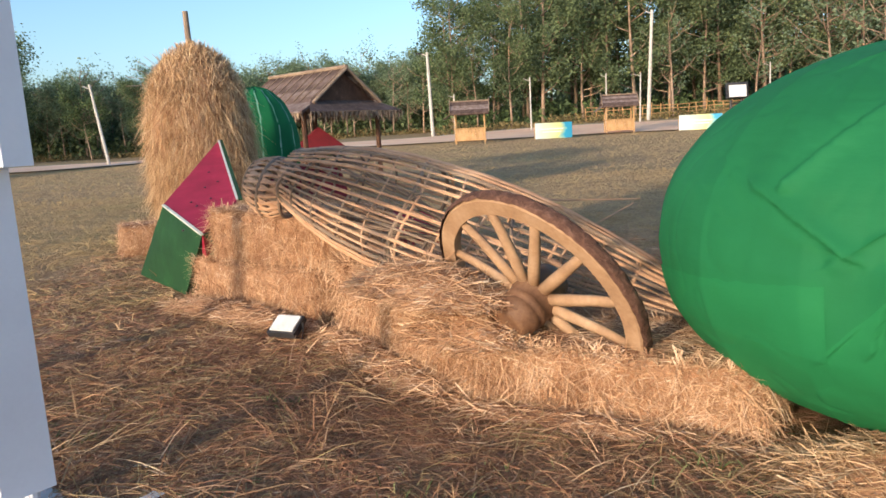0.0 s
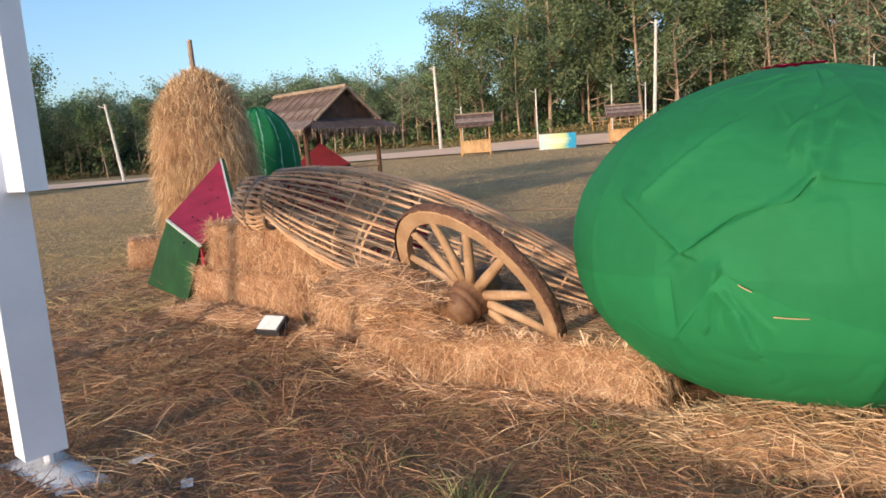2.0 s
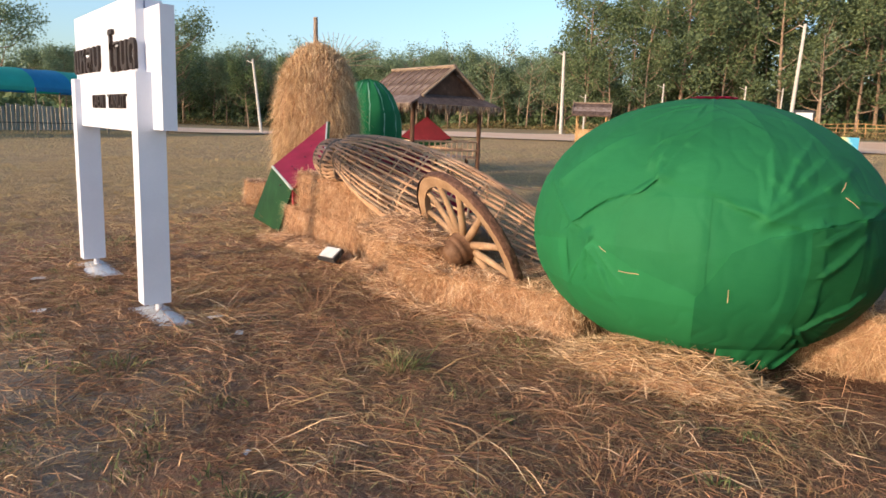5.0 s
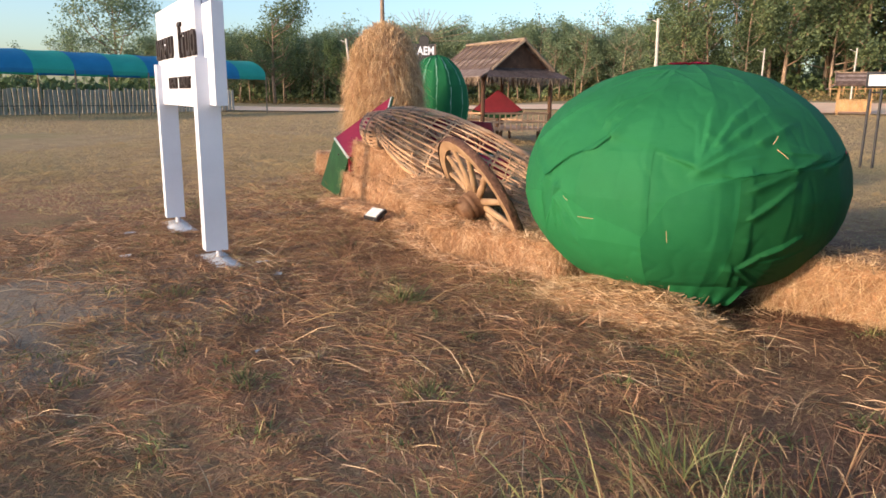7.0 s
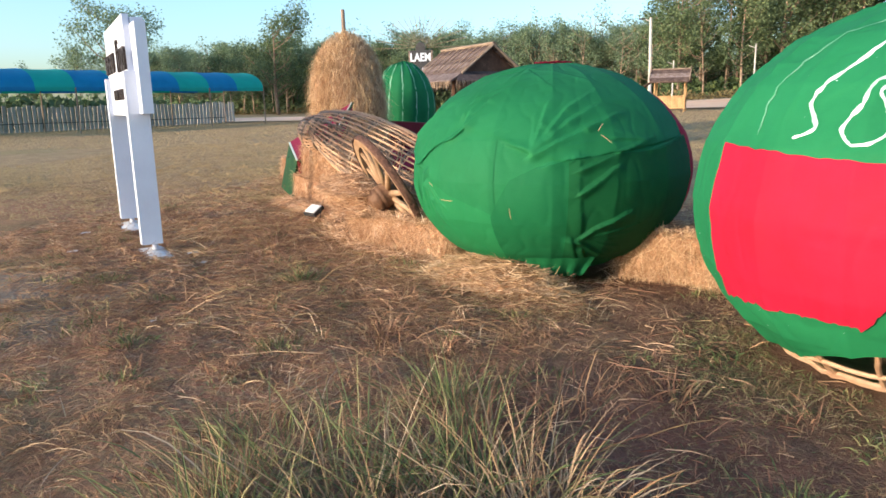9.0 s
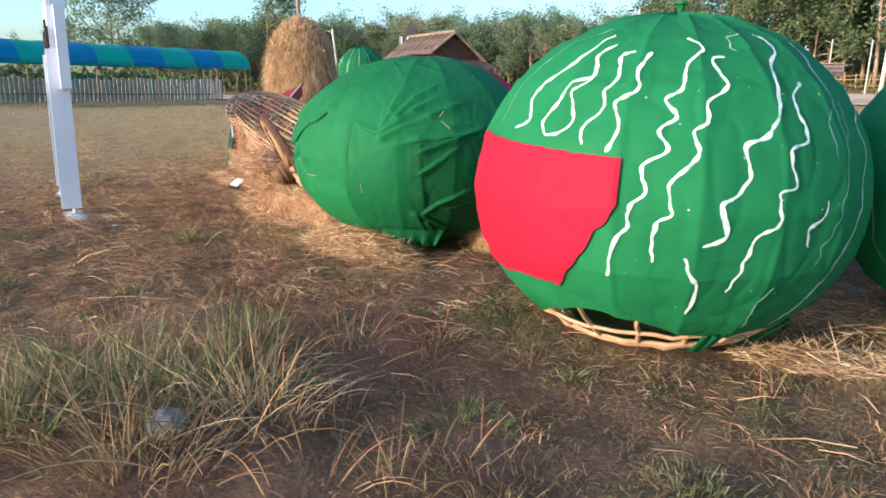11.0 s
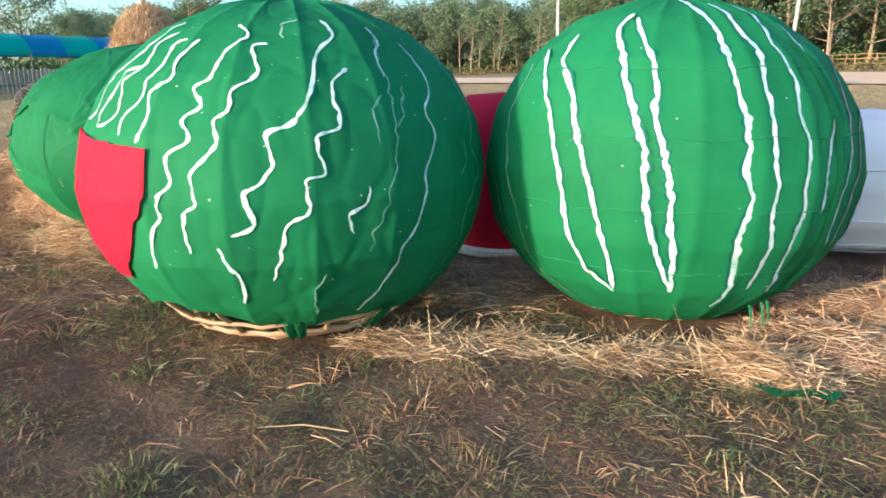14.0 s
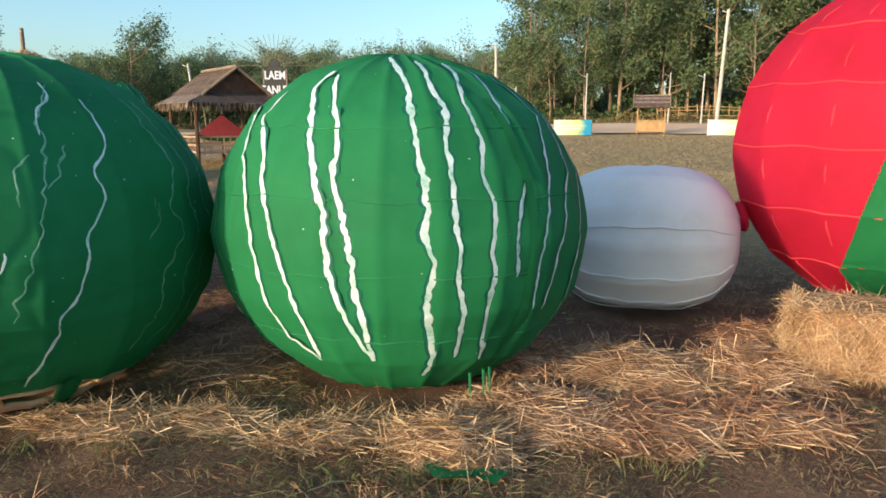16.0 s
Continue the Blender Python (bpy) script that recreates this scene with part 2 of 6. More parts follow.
M["trunk"] = material("trunk", [(0.2, (0.15, 0.10, 0.07)), (0.55, (0.30, 0.215, 0.155)), (0.85, (0.46, 0.36, 0.27))], 1.5, 0.9, 12, 0.6, 0.03, vary=0.3)
M["weed"] = material("weed", [(0.1, (0.10, 0.075, 0.035)), (0.5, (0.19, 0.15, 0.065)), (0.9, (0.28, 0.22, 0.10))], 0.3, 0.8, 5, 0, island=0.7, thin=0.2)
M["paper"] = material("paper", [(0.3, (0.6, 0.6, 0.58)), (0.8, (0.78, 0.78, 0.76))], 8, 0.6, 60, 0.3, 0.004)


def ground_material():
    m = bpy.data.materials.new("soil_and_dry_grass")
    m.use_nodes = True
    nt = m.node_tree
    b = nt.nodes["Principled BSDF"]
    big = tex_noise(nt, 0.23, 5.0, 0.6)
    mid = tex_noise(nt, 2.2, 6.0, 0.65)
    fine = tex_noise(nt, 28.0, 5.0, 0.7)
    streak = tex_noise(nt, 9.0, 4.0, 0.7, (0.35, 2.2, 1.0))
    soil = ramp(nt, mid, [(0.25, (0.20, 0.09, 0.056)), (0.5, (0.37, 0.18, 0.11)), (0.75, (0.52, 0.29, 0.18))])
    dry = ramp(nt, fine, [(0.25, (0.171, 0.102, 0.061)), (0.5, (0.342, 0.22, 0.122)), (0.8, (0.586, 0.409, 0.232))])
    green = ramp(nt, fine, [(0.3, (0.104, 0.0915, 0.0439)), (0.75, (0.256, 0.22, 0.104))])
    k1 = ramp(nt, streak, [(0.4, (0, 0, 0)), (0.6, (1, 1, 1))])
    c = mix(nt, k1, soil, dry)
    k2 = ramp(nt, big, [(0.5, (0, 0, 0)), (0.68, (0.7, 0.7, 0.7))])
    c = mix(nt, k2, c, green)
    # a worn pale patch of bare sandy soil near the name sign
    tc = nt.nodes.new("ShaderNodeTexCoord")
    mp = nt.nodes.new("ShaderNodeMapping")
    mp.inputs["Location"].default_value = (1.0, -0.33, 0)
    mp.inputs["Scale"].default_value = (0.42, 0.42, 0.42)
    nt.links.new(tc.outputs["Object"], mp.inputs[0])
    gr = nt.nodes.new("ShaderNodeTexGradient")
    gr.gradient_type = "SPHERICAL"
    nt.links.new(mp.outputs[0], gr.inputs[0])
    ad = nt.nodes.new("ShaderNodeMath")
    ad.operation = "MULTIPLY"
    nt.links.new(gr.outputs[1], ad.inputs[0])
    nt.links.new(mid, ad.inputs[1])
    k3 = ramp(nt, ad.outputs[0], [(0.04, (0, 0, 0)), (0.18, (1, 1, 1))])
    sand = ramp(nt, fine, [(0.3, (0.235, 0.18, 0.13)), (0.75, (0.37, 0.30, 0.225))])
    c = mix(nt, k3, c, sand)
    # bare brown soil, thinly grown, before the melons
    sx = nt.nodes.new("ShaderNodeSeparateXYZ")
    nt.links.new(tc.outputs["Object"], sx.inputs[0])
    wob = nt.nodes.new("ShaderNodeMath")
    wob.operation = "MULTIPLY_ADD"
    wob.inputs[1].default_value = 2.0
    nt.links.new(big, wob.inputs[0])
    nt.links.new(sx.outputs[0], wob.inputs[2])
    mx = nt.nodes.new("ShaderNodeMapRange")
    mx.inputs["From Min"].default_value, mx.inputs["From Max"].default_value = 2.4, 4.0
    nt.links.new(wob.outputs[0], mx.inputs["Value"])
    loam = ramp(nt, mid, [(0.25, (0.125, 0.07, 0.047)), (0.5, (0.21, 0.122, 0.082)), (0.75, (0.30, 0.19, 0.125))])
    c = mix(nt, mx.outputs[0], c, loam)
    # the mown field beyond the display: matted tan turf with olive patches
    sep = nt.nodes.new("ShaderNodeSeparateXYZ")
    nt.links.new(tc.outputs["Object"], sep.inputs[0])
    mr = nt.nodes.new("ShaderNodeMapRange")
    mr.inputs["From Min"].default_value, mr.inputs["From Max"].default_value = 5.0, 9.5
    nt.links.new(sep.outputs[1], mr.inputs["Value"])
    turf = ramp(nt, mid, [(0.25, (0.27, 0.19, 0.11)), (0.5, (0.40, 0.285, 0.16)), (0.75, (0.48, 0.36, 0.20))])
    turf = mix(nt, k2, turf, (0.31, 0.265, 0.125))
    c = mix(nt, mr.outputs[0], c, turf)
    nt.links.new(c, b.inputs["Base Color"])
    b.inputs["Roughness"].default_value = 0.95
    b.inputs["Specular IOR Level"].default_value = 0.1
    bp = nt.nodes.new("ShaderNodeBump")
    bp.inputs["Strength"].default_value, bp.inputs["Distance"].default_value = 0.9, 0.04
    nt.links.new(fine, bp.inputs["Height"])
    nt.links.new(bp.outputs[0], b.inputs["Normal"])
    return m


M["ground"] = ground_material()
M["road"] = material("road", [(0.25, (0.82, 0.49, 0.30)), (0.55, (0.91, 0.61, 0.40)), (0.8, (0.94, 0.68, 0.48))], 0.4, 0.95, 6, 0.4, 0.03)


def banner_material():
    m = bpy.data.materials.new("printed_banner")
    m.use_nodes = True
    nt = m.node_tree
    tc = nt.nodes.new("ShaderNodeTexCoord")
    sp = nt.nodes.new("ShaderNodeSeparateXYZ")
    nt.links.new(tc.outputs["Generated"], sp.inputs[0])
    n = tex_noise(nt, 2.5, 3.0, 0.5, coord="Generated")
    a = nt.nodes.new("ShaderNodeMath")
    a.operation = "MULTIPLY_ADD"
    a.inputs[1].default_value = 0.35
    nt.links.new(n, a.inputs[0])
    nt.links.new(sp.outputs[0], a.inputs[2])
    c = ramp(nt, a.outputs[0], [(0.15, (0.5, 0.66, 0.72)), (0.5, (0.6, 0.68, 0.5)), (0.85, (0.58, 0.62, 0.25)), (1.0, (0.06, 0.4, 0.55)), (1.15, (0.03, 0.3, 0.5))])
    nt.links.new(c, nt.nodes["Principled BSDF"].inputs["Base Color"])
    nt.nodes["Principled BSDF"].inputs["Roughness"].default_value = 0.5
    return m


M["banner"] = banner_material()

# ---------------------------------------------------------------- mesh helpers
class Mesh:
    """Collects vertices and faces; finished by part() or thing()."""

    def __init__(self):
        self.v, self.f = [], []

    def add(self, verts, faces):
        o = len(self.v)
        self.v.extend(tuple(p) for p in verts)
        self.f.extend(tuple(i + o for i in f) for f in faces)
        return self

    def box(self, size, m=None, taper=1.0):
        x, y, z = (s / 2 for s in size)
        m = m or Matrix()
        p = [(-x, -y, -z), (x, -y, -z), (x, y, -z), (-x, y, -z), (-x * taper, -y * taper, z), (x * taper, -y * taper, z), (x * taper, y * taper, z), (-x * taper, y * taper, z)]
        return self.add([m @ Vector(q) for q in p], [(0, 3, 2, 1), (4, 5, 6, 7), (0, 1, 5, 4), (1, 2, 6, 5), (2, 3, 7, 6), (3, 0, 4, 7)])

    def tube(self, pts, radii, sides=6, closed=False, flat=1.0):
        pts = [Vector(p) for p in pts]
        n = len(pts)
        if isinstance(radii, (int, float)):  # one radius for all
            radii = [radii] * n
        vs, fs = [], []
        up = None
        for i, p in enumerate(pts):
            d = (pts[(i + 1) % n] - pts[i - 1]) if closed else (pts[min(i + 1, n - 1)] - pts[max(i - 1, 0)])
            d.normalize()
            if up is None:
                up = Vector((0, 0, 1)) if abs(d.z) < 0.9 else Vector((1, 0, 0))
            s = d.cross(up).normalized()
            up = s.cross(d).normalized()
            for k in range(sides):
                a = 2 * math.pi * k / sides
                vs.append(p + float(radii[i]) * (s * math.cos(a) + up * math.sin(a) * flat))
        for i in range(n if closed else n - 1):
            for k in range(sides):
                a, b = i * sides, ((i + 1) % n) * sides
                fs.append((a + k, a + (k + 1) % sides, b + (k + 1) % sides, b + k))
        if not closed:
            fs.append(tuple(range(sides))[::-1])
            fs.append(tuple((n - 1) * sides + k for k in range(sides)))
        return self.add(vs, fs)

    def lathe(self, prof, sides, m=None):
        m = m or Matrix()
        vs, fs = [], []
        for r, z in prof:
            for k in range(sides):
                a = 2 * math.pi * k / sides
                vs.append(m @ Vector((r * math.cos(a), r * math.sin(a), z)))
        for i in range(len(prof) - 1):
            for k in range(sides):
                fs.append((i * sides + k, i * sides + (k + 1) % sides, (i + 1) * sides + (k + 1) % sides, (i + 1) * sides + k))
        fs.append(tuple(range(sides))[::-1])
        fs.append(tuple((len(prof) - 1) * sides + k for k in range(sides)))
        return self.add(vs, fs)

    def done(self, name, smooth=False, weld=False):
        me = bpy.data.meshes.new(name)
        me.from_pydata(self.v, [], self.f)
        if weld:
            bm = bmesh.new()
            bm.from_mesh(me)
            bmesh.ops.remove_doubles(bm, verts=bm.verts, dist=0.004)
            bm.to_mesh(me)
            bm.free()
        if smooth:
            me.polygons.foreach_set("use_smooth", [True] * len(me.polygons))
        me.update()
        return me


def quads(name, P):
    """A mesh of separate quads from an array n x 4 x 3."""
    P = np.asarray(P, dtype=np.float32)
    n = len(P)
    me = bpy.data.meshes.new(name)
    me.vertices.add(4 * n)
    me.vertices.foreach_set("co", P.ravel())
    me.loops.add(4 * n)
    me.loops.foreach_set("vertex_index", np.arange(4 * n, dtype=np.int32))
    me.polygons.add(n)
    me.polygons.foreach_set("loop_start", np.arange(0, 4 * n, 4, dtype=np.int32))
    me.update(calc_edges=True)
    return me


def part(name, mesh, mat, parent, label="", smooth=False):
    """One mesh object under a thing or a part."""
    me = mesh.done(name, smooth) if isinstance(mesh, Mesh) else mesh
    if not me.materials:
        me.materials.append(mat)
    ob = new(name, me)
    ob.parent = parent
    return tagged(ob, label)


def thing(name, label, category, m=None, group="", kind="", mesh=None, mat=None, smooth=False):
    me = None
    if mesh is not None:
        me = mesh.done(name, smooth) if isinstance(mesh, Mesh) else mesh
        me.materials.append(mat)
    ob = new(name, me)
    if m is not None:
        ob.matrix_world = m
    return tagged(ob, label, category, group, kind)


def unit(a):
    return a / np.maximum(np.linalg.norm(a, axis=-1, keepdims=True), 1e-9)


rng = np.random.default_rng(7)


def stem_mesh(name, base, way, length, width, droop, segs):
    """Blades whose segments hold together as one island each."""
    n = len(base)
    side = unit(np.cross(way, rng.normal(size=(n, 3))))
    L, Wd = np.broadcast_to(length, n)[:, None], np.broadcast_to(width, n)[:, None]
    dr = np.broadcast_to(droop, n)[:, None]
    rows = []
    for s in range(segs + 1):
        k = s / segs
        p = base + way * L * k - np.array([0, 0, 1.0]) * dr * L * k * k
        w = Wd * (1 - 0.85 * k ** 1.5)
        rows += [p - side * w / 2, p + side * w / 2]
    V = np.stack(rows, axis=1)
    me = bpy.data.meshes.new(name)
    m = 2 * (segs + 1)
    me.vertices.add(n * m)
    me.vertices.foreach_set("co", V.astype(np.float32).ravel())
    f = np.array([[2 * s, 2 * s + 1, 2 * s + 3, 2 * s + 2] for s in range(segs)])
    idx = (np.arange(n) * m)[:, None, None] + f[None]
    me.loops.add(n * segs * 4)
    me.loops.foreach_set("vertex_index", idx.astype(np.int32).ravel())
    me.polygons.add(n * segs)
    me.polygons.foreach_set("loop_start", np.arange(0, n * segs * 4, 4, dtype=np.int32))
    me.update(calc_edges=True)
    return me


def sstep(a, b, x):
    k = np.clip((x - a) / (b - a), 0, 1)
    return k * k * (3 - 2 * k)


def rise(x, y):
    """The field rises gently away from the display, and a bank carries the far wood."""
    s = sstep(-28, -6, x)
    g = 0.018 * 1.5 * np.log1p(np.exp(np.clip((np.minimum(y, 140) - 6) / 1.5, -40, 60))) * (0.3 + 0.7 * s)
    return g + 0.55 * sstep(47, 66, y) * sstep(-5, 15, x)


def ground_z(x, y):
    near = np.clip(1 - np.hypot(x - 3, y - 2) / 25, 0, 1)
    b = 0.016 * np.sin(1.7 * x + 0.6 * y) * np.sin(1.3 * y - 0.5 * x + 1) + 0.009 * np.sin(4.1 * x + 1.3) * np.sin(3.7 * y)
    b = b + 0.016 * np.sin(7.3 * x + 2.1 * np.sin(2.3 * y)) * np.sin(6.7 * y + 1.7 * np.sin(1.9 * x)) + 0.008 * np.sin(11.0 * x - 4.0 * y) * np.sin(9.0 * y + 3.0 * x)
    return rise(x, y) + b * near

# ---------------------------------------------------------------- ground and road
def grid_axis(a, b, c, d, fine, coarse):
    """Fine steps from b to c, growing ones out to a and d."""
    mid = np.arange(b, c + 1e-6, fine)
    lo, hi = [b], [c]
    while lo[-1] > a:
        lo.append(lo[-1] - max(fine, (b - lo[-1]) * coarse))
    while hi[-1] < d:
        hi.append(hi[-1] + max(fine, (hi[-1] - c) * coarse))
    return np.concatenate([lo[:0:-1], mid, hi[1:]])


gx, gy = grid_axis(-900, -8, 13, 900, 0.14, 0.12), grid_axis(-500, -6, 12, 1500, 0.14, 0.12)
X, Y = np.meshgrid(gx, gy)
Z = ground_z(X, Y)
nx, ny = len(gx), len(gy)
me = bpy.data.meshes.new("ground")
i0 = (np.arange(ny - 1)[:, None] * nx + np.arange(nx - 1)[None]).ravel()
me.from_pydata(np.stack([X.ravel(), Y.ravel(), Z.ravel()], 1).tolist(), [], np.stack([i0, i0 + 1, i0 + nx + 1, i0 + nx], 1).tolist())
me.polygons.foreach_set("use_smooth", [True] * len(me.polygons))
ground = thing("ground", "brown soil field with dry mown grass", "ground", kind="structure", mesh=me, mat=M["ground"])

# a pale dirt road crosses behind the stalls
rd = Mesh()
xs = np.linspace(-60, 120, 90)
near_edge = 45.5 + 0.6 * np.sin(xs * 0.21) - 0.02 * xs
cols = [near_edge, near_edge + 7, near_edge + 14 + 0.5 * np.sin(xs * 0.33)]
vs = [(x, c[i], float(ground_z(x, c[i])) + 0.09) for i, x in enumerate(xs) for c in cols]
fs = [(3 * i + k, 3 * i + 3 + k, 3 * i + 4 + k, 3 * i + 1 + k) for i in range(len(xs) - 1) for k in range(2)]
rd.add(vs, fs)
thing("road", "pale sandy dirt road across the field", "road", kind="structure", mesh=rd, mat=M["road"], smooth=True)


# ---------------------------------------------------------------- giant melons of cloth over bamboo
class Shell:
    """A faceted egg of cloth stretched over ribs: point(az, lat) in degrees gives a place on it."""

    def __init__(self, centre, axes, yaw, ribs, facet=0.6, seed=0, wrinkle=0.012, rings=9, folds=(), ridge=0.004):
        self.ridge = ridge
        self.folds = []
        for a0, l0, a1, l1, amp, wid in folds:
            ends = [Vector((math.cos(radians(a)) * math.cos(radians(l)), math.sin(radians(a)) * math.cos(radians(l)), math.sin(radians(l)))) for a, l in ((a0, l0), (a1, l1))]
            self.folds.append((ends[0], ends[1] - ends[0], amp, wid))
        self.c, self.ax, self.yaw, self.ribs, self.facet, self.seed, self.wr, self.rings = Vector(centre), axes, radians(yaw), ribs, facet, seed, wrinkle, rings

    def point(self, az, lat, out=0.0):
        step = 360.0 / self.ribs
        off = (az / step) % 1.0 - 0.5
        f = math.cos(radians(step / 2)) / math.cos(radians(off * step))
        f = 1 + (f - 1) * self.facet
        ls = 180.0 / self.rings
        lo = (lat / ls) % 1.0 - 0.5
        g = math.cos(radians(ls / 2)) / math.cos(radians(lo * ls))
        f *= 1 + (g - 1) * self.facet * 0.6
        a, l = radians(az), radians(lat)
        d = Vector((math.cos(a) * math.cos(l), math.sin(a) * math.cos(l), math.sin(l)))
        q = d * 3.0 + Vector((self.seed * 7.3, 0, 0))
        w = noise.noise(q) * 1.2 + noise.noise(q * 2.7) * 0.6
        fold = abs(noise.noise(Vector((d.x * 9, d.y * 9, d.z * 3.2 + self.seed))))
        r = f + self.wr * w - self.wr * 1.4 * max(0, 0.25 - fold) * 2 + out
        best = 0.0
        for o, v, amp, wid in self.folds:
            u = max(0.0, min(1.0, (d - o).dot(v) / v.dot(v)))
            e = (d - o - v * u).length / wid
            if e < 3.2:
                # a lapped crease: a sharp step on one side, a long gentle slope on the other
                h = amp * (1 - 0.6 * u) * (math.exp(-e * e * 0.6) if (d - o).cross(v).dot(d) > 0 else math.exp(-e * e * 14))
                best = max(best, h)
        r += best
        er, el = (0.5 - abs(off)) * step, (0.5 - abs(lo)) * ls
        r += self.ridge * (math.exp(-(er / 0.9) ** 2) + 0.6 * math.exp(-(el / 0.9) ** 2))
        p = Vector((d.x * self.ax[0] * r, d.y * self.ax[1] * r, d.z * self.ax[2] * r))
        p.rotate(Euler((0, 0, self.yaw)))
        p += self.c
        p.z = max(p.z, 0.012)
        return p

    def patch(self, az0, az1, lat0, lat1, na, nl, keep=None, out=0.0):
        """keep(az, lat): whether a cell belongs; lat0 and lat1 may be functions of the azimuth."""
        m = Mesh()
        idx = {}

        def vert(i, j):
            if (i, j) not in idx:
                az = az0 + (az1 - az0) * i / na
                lo = lat0(az) if callable(lat0) else lat0
                hi = lat1(az) if callable(lat1) else lat1
                idx[(i, j)] = len(m.v)
                m.v.append(tuple(self.point(az, lo + (hi - lo) * j / nl, out)))
            return idx[(i, j)]

        full = abs(az1 - az0 - 360) < 1e-6
        for i in range(na):
            for j in range(nl):
                az = az0 + (az1 - az0) * (i + 0.5) / na
                lo = lat0(az) if callable(lat0) else lat0
                hi = lat1(az) if callable(lat1) else lat1
                if keep and not keep(az, lo + (hi - lo) * (j + 0.5) / nl):
                    continue
                k = 0 if (full and i == na - 1) else i + 1
                m.f.append((vert(i, j), vert(k, j), vert(k, j + 1), vert(i, j + 1)))
        return m

    def ribbon(self, pts, width, wave, seed, out=0.0035):
        """A hand-painted wavy line through (az, lat) points."""
        m = Mesh()
        n = 12 * (len(pts) - 1)
        line = []
        for i in range(n + 1):
            u = i / n * (len(pts) - 1)
            k = min(int(u), len(pts) - 2)
            q = [pts[max(0, min(len(pts) - 1, k + d))] for d in (-1, 0, 1, 2)]
            v = u - k
            az, lat = (q[1][c] + 0.5 * v * (q[2][c] - q[0][c] + v * (2 * q[0][c] - 5 * q[1][c] + 4 * q[2][c] - q[3][c] + v * (3 * (q[1][c] - q[2][c]) + q[3][c] - q[0][c]))) for c in (0, 1))
            az += wave * (noise.noise(Vector((lat * 0.35, seed * 3.1, 0))) + noise.noise(Vector((lat * 0.8, seed * 1.3, 7))) * 0.25)
            line.append((az, lat))
        P = [self.point(a, l, out) for a, l in line]
        vs = []
        for i, p in enumerate(P):
            d = (P[min(i + 1, n)] - P[max(i - 1, 0)]).normalized()
            nrm = (p - self.c).normalized()
            s = d.cross(nrm).normalized()
            w = width * (0.55 + 1.3 * abs(noise.noise(Vector((i * 0.17, seed * 1.7, 2)))) + 0.25 * noise.noise(Vector((i * 0.45, seed, 9)))) * min(1, 0.5 + i * 0.2, 0.4 + (n - i) * 0.2)
            vs += [p - s * w / 2, p + nrm * 0.001, p + s * w / 2]
        m.add(vs, [(3 * i + k, 3 * i + 1 + k, 3 * i + 4 + k, 3 * i + 3 + k) for i in range(n) for k in range(2)])
        return m

    def hoop(self, lat, r, n=48, wob=0.012, inset=-0.015):
        pts = [self.point(360 * i / n, lat + 1.5 * noise.noise(Vector((i * 0.3, lat, 0))), inset) for i in range(n)]
        return Mesh().tube(pts, r, 6, closed=True)

    def rib(self, az, lat0, lat1, r, inset=-0.02):
        pts = [self.point(az + 2 * noise.noise(Vector((k * 0.4, az, 1))), lat0 + (lat1 - lat0) * k / 8, inset) for k in range(9)]
        return Mesh().tube(pts, r, 6)


def specks(shell, n, seed, parent):
    """Dried drops of white paint."""
    r = random.Random(seed)
    m = Mesh()
    for k in range(n):
        az, lat, q = r.uniform(-170, 30), r.uniform(-40, 60), r.uniform(0.08, 0.26)
        m.add([shell.point(az + q * math.cos(t), lat + q * math.sin(t) * r.uniform(0.6, 1.4), 0.004) for t in (0, 1.05, 2.1, 3.14, 4.2, 5.25)], [(0, 1, 2, 3, 4, 5)])
    ob = part("paint_specks", m, M["paint_white"], parent)
    ob["kind"] = "stuff"


STROKES = itertools.count()


def stroke(shell, parent, weight, *pts):
    """One brushed stripe of white paint through (azimuth, latitude) points; thin ones are half dry, thick ones bleed into the cloth."""
    k = next(STROKES)
    dry = weight < 0.65
    wide = (0.020 if shell is S2 else 0.032) * max(weight, 0.6)
    if not dry and shell is not S2:
        part("paint_bleed", shell.ribbon(pts, wide * 2.0, 0.7, k, 0.0020), M["paint_bleed"], parent, smooth=True)
    part("painted_stripe", shell.ribbon(pts, wide, (1.5 if dry else 0.6) if shell is S2 else 0.7, k, 0.0030), M["paint_faint" if dry else "paint_white"], parent, smooth=True)


def knot(shell, parent, mat, az=0, lat=89, size=0.05):
    """Gathered tuft of cloth."""
    p = shell.point(az, lat)
    m = Mesh()
    for k in range(7):
        a = 2 * math.pi * k / 7
        d = Vector((math.cos(a) * 0.5, math.sin(a) * 0.5, 1))
        m.tube([p - d * 0.02, p + d * size, p + Vector((d.x * 2.0, d.y * 2.0, d.z * 1.2)) * size], [size * 0.5, size * 0.35, size * 0.6], 5, flat=0.4)
    return part("cloth_knot", m, mat, parent)


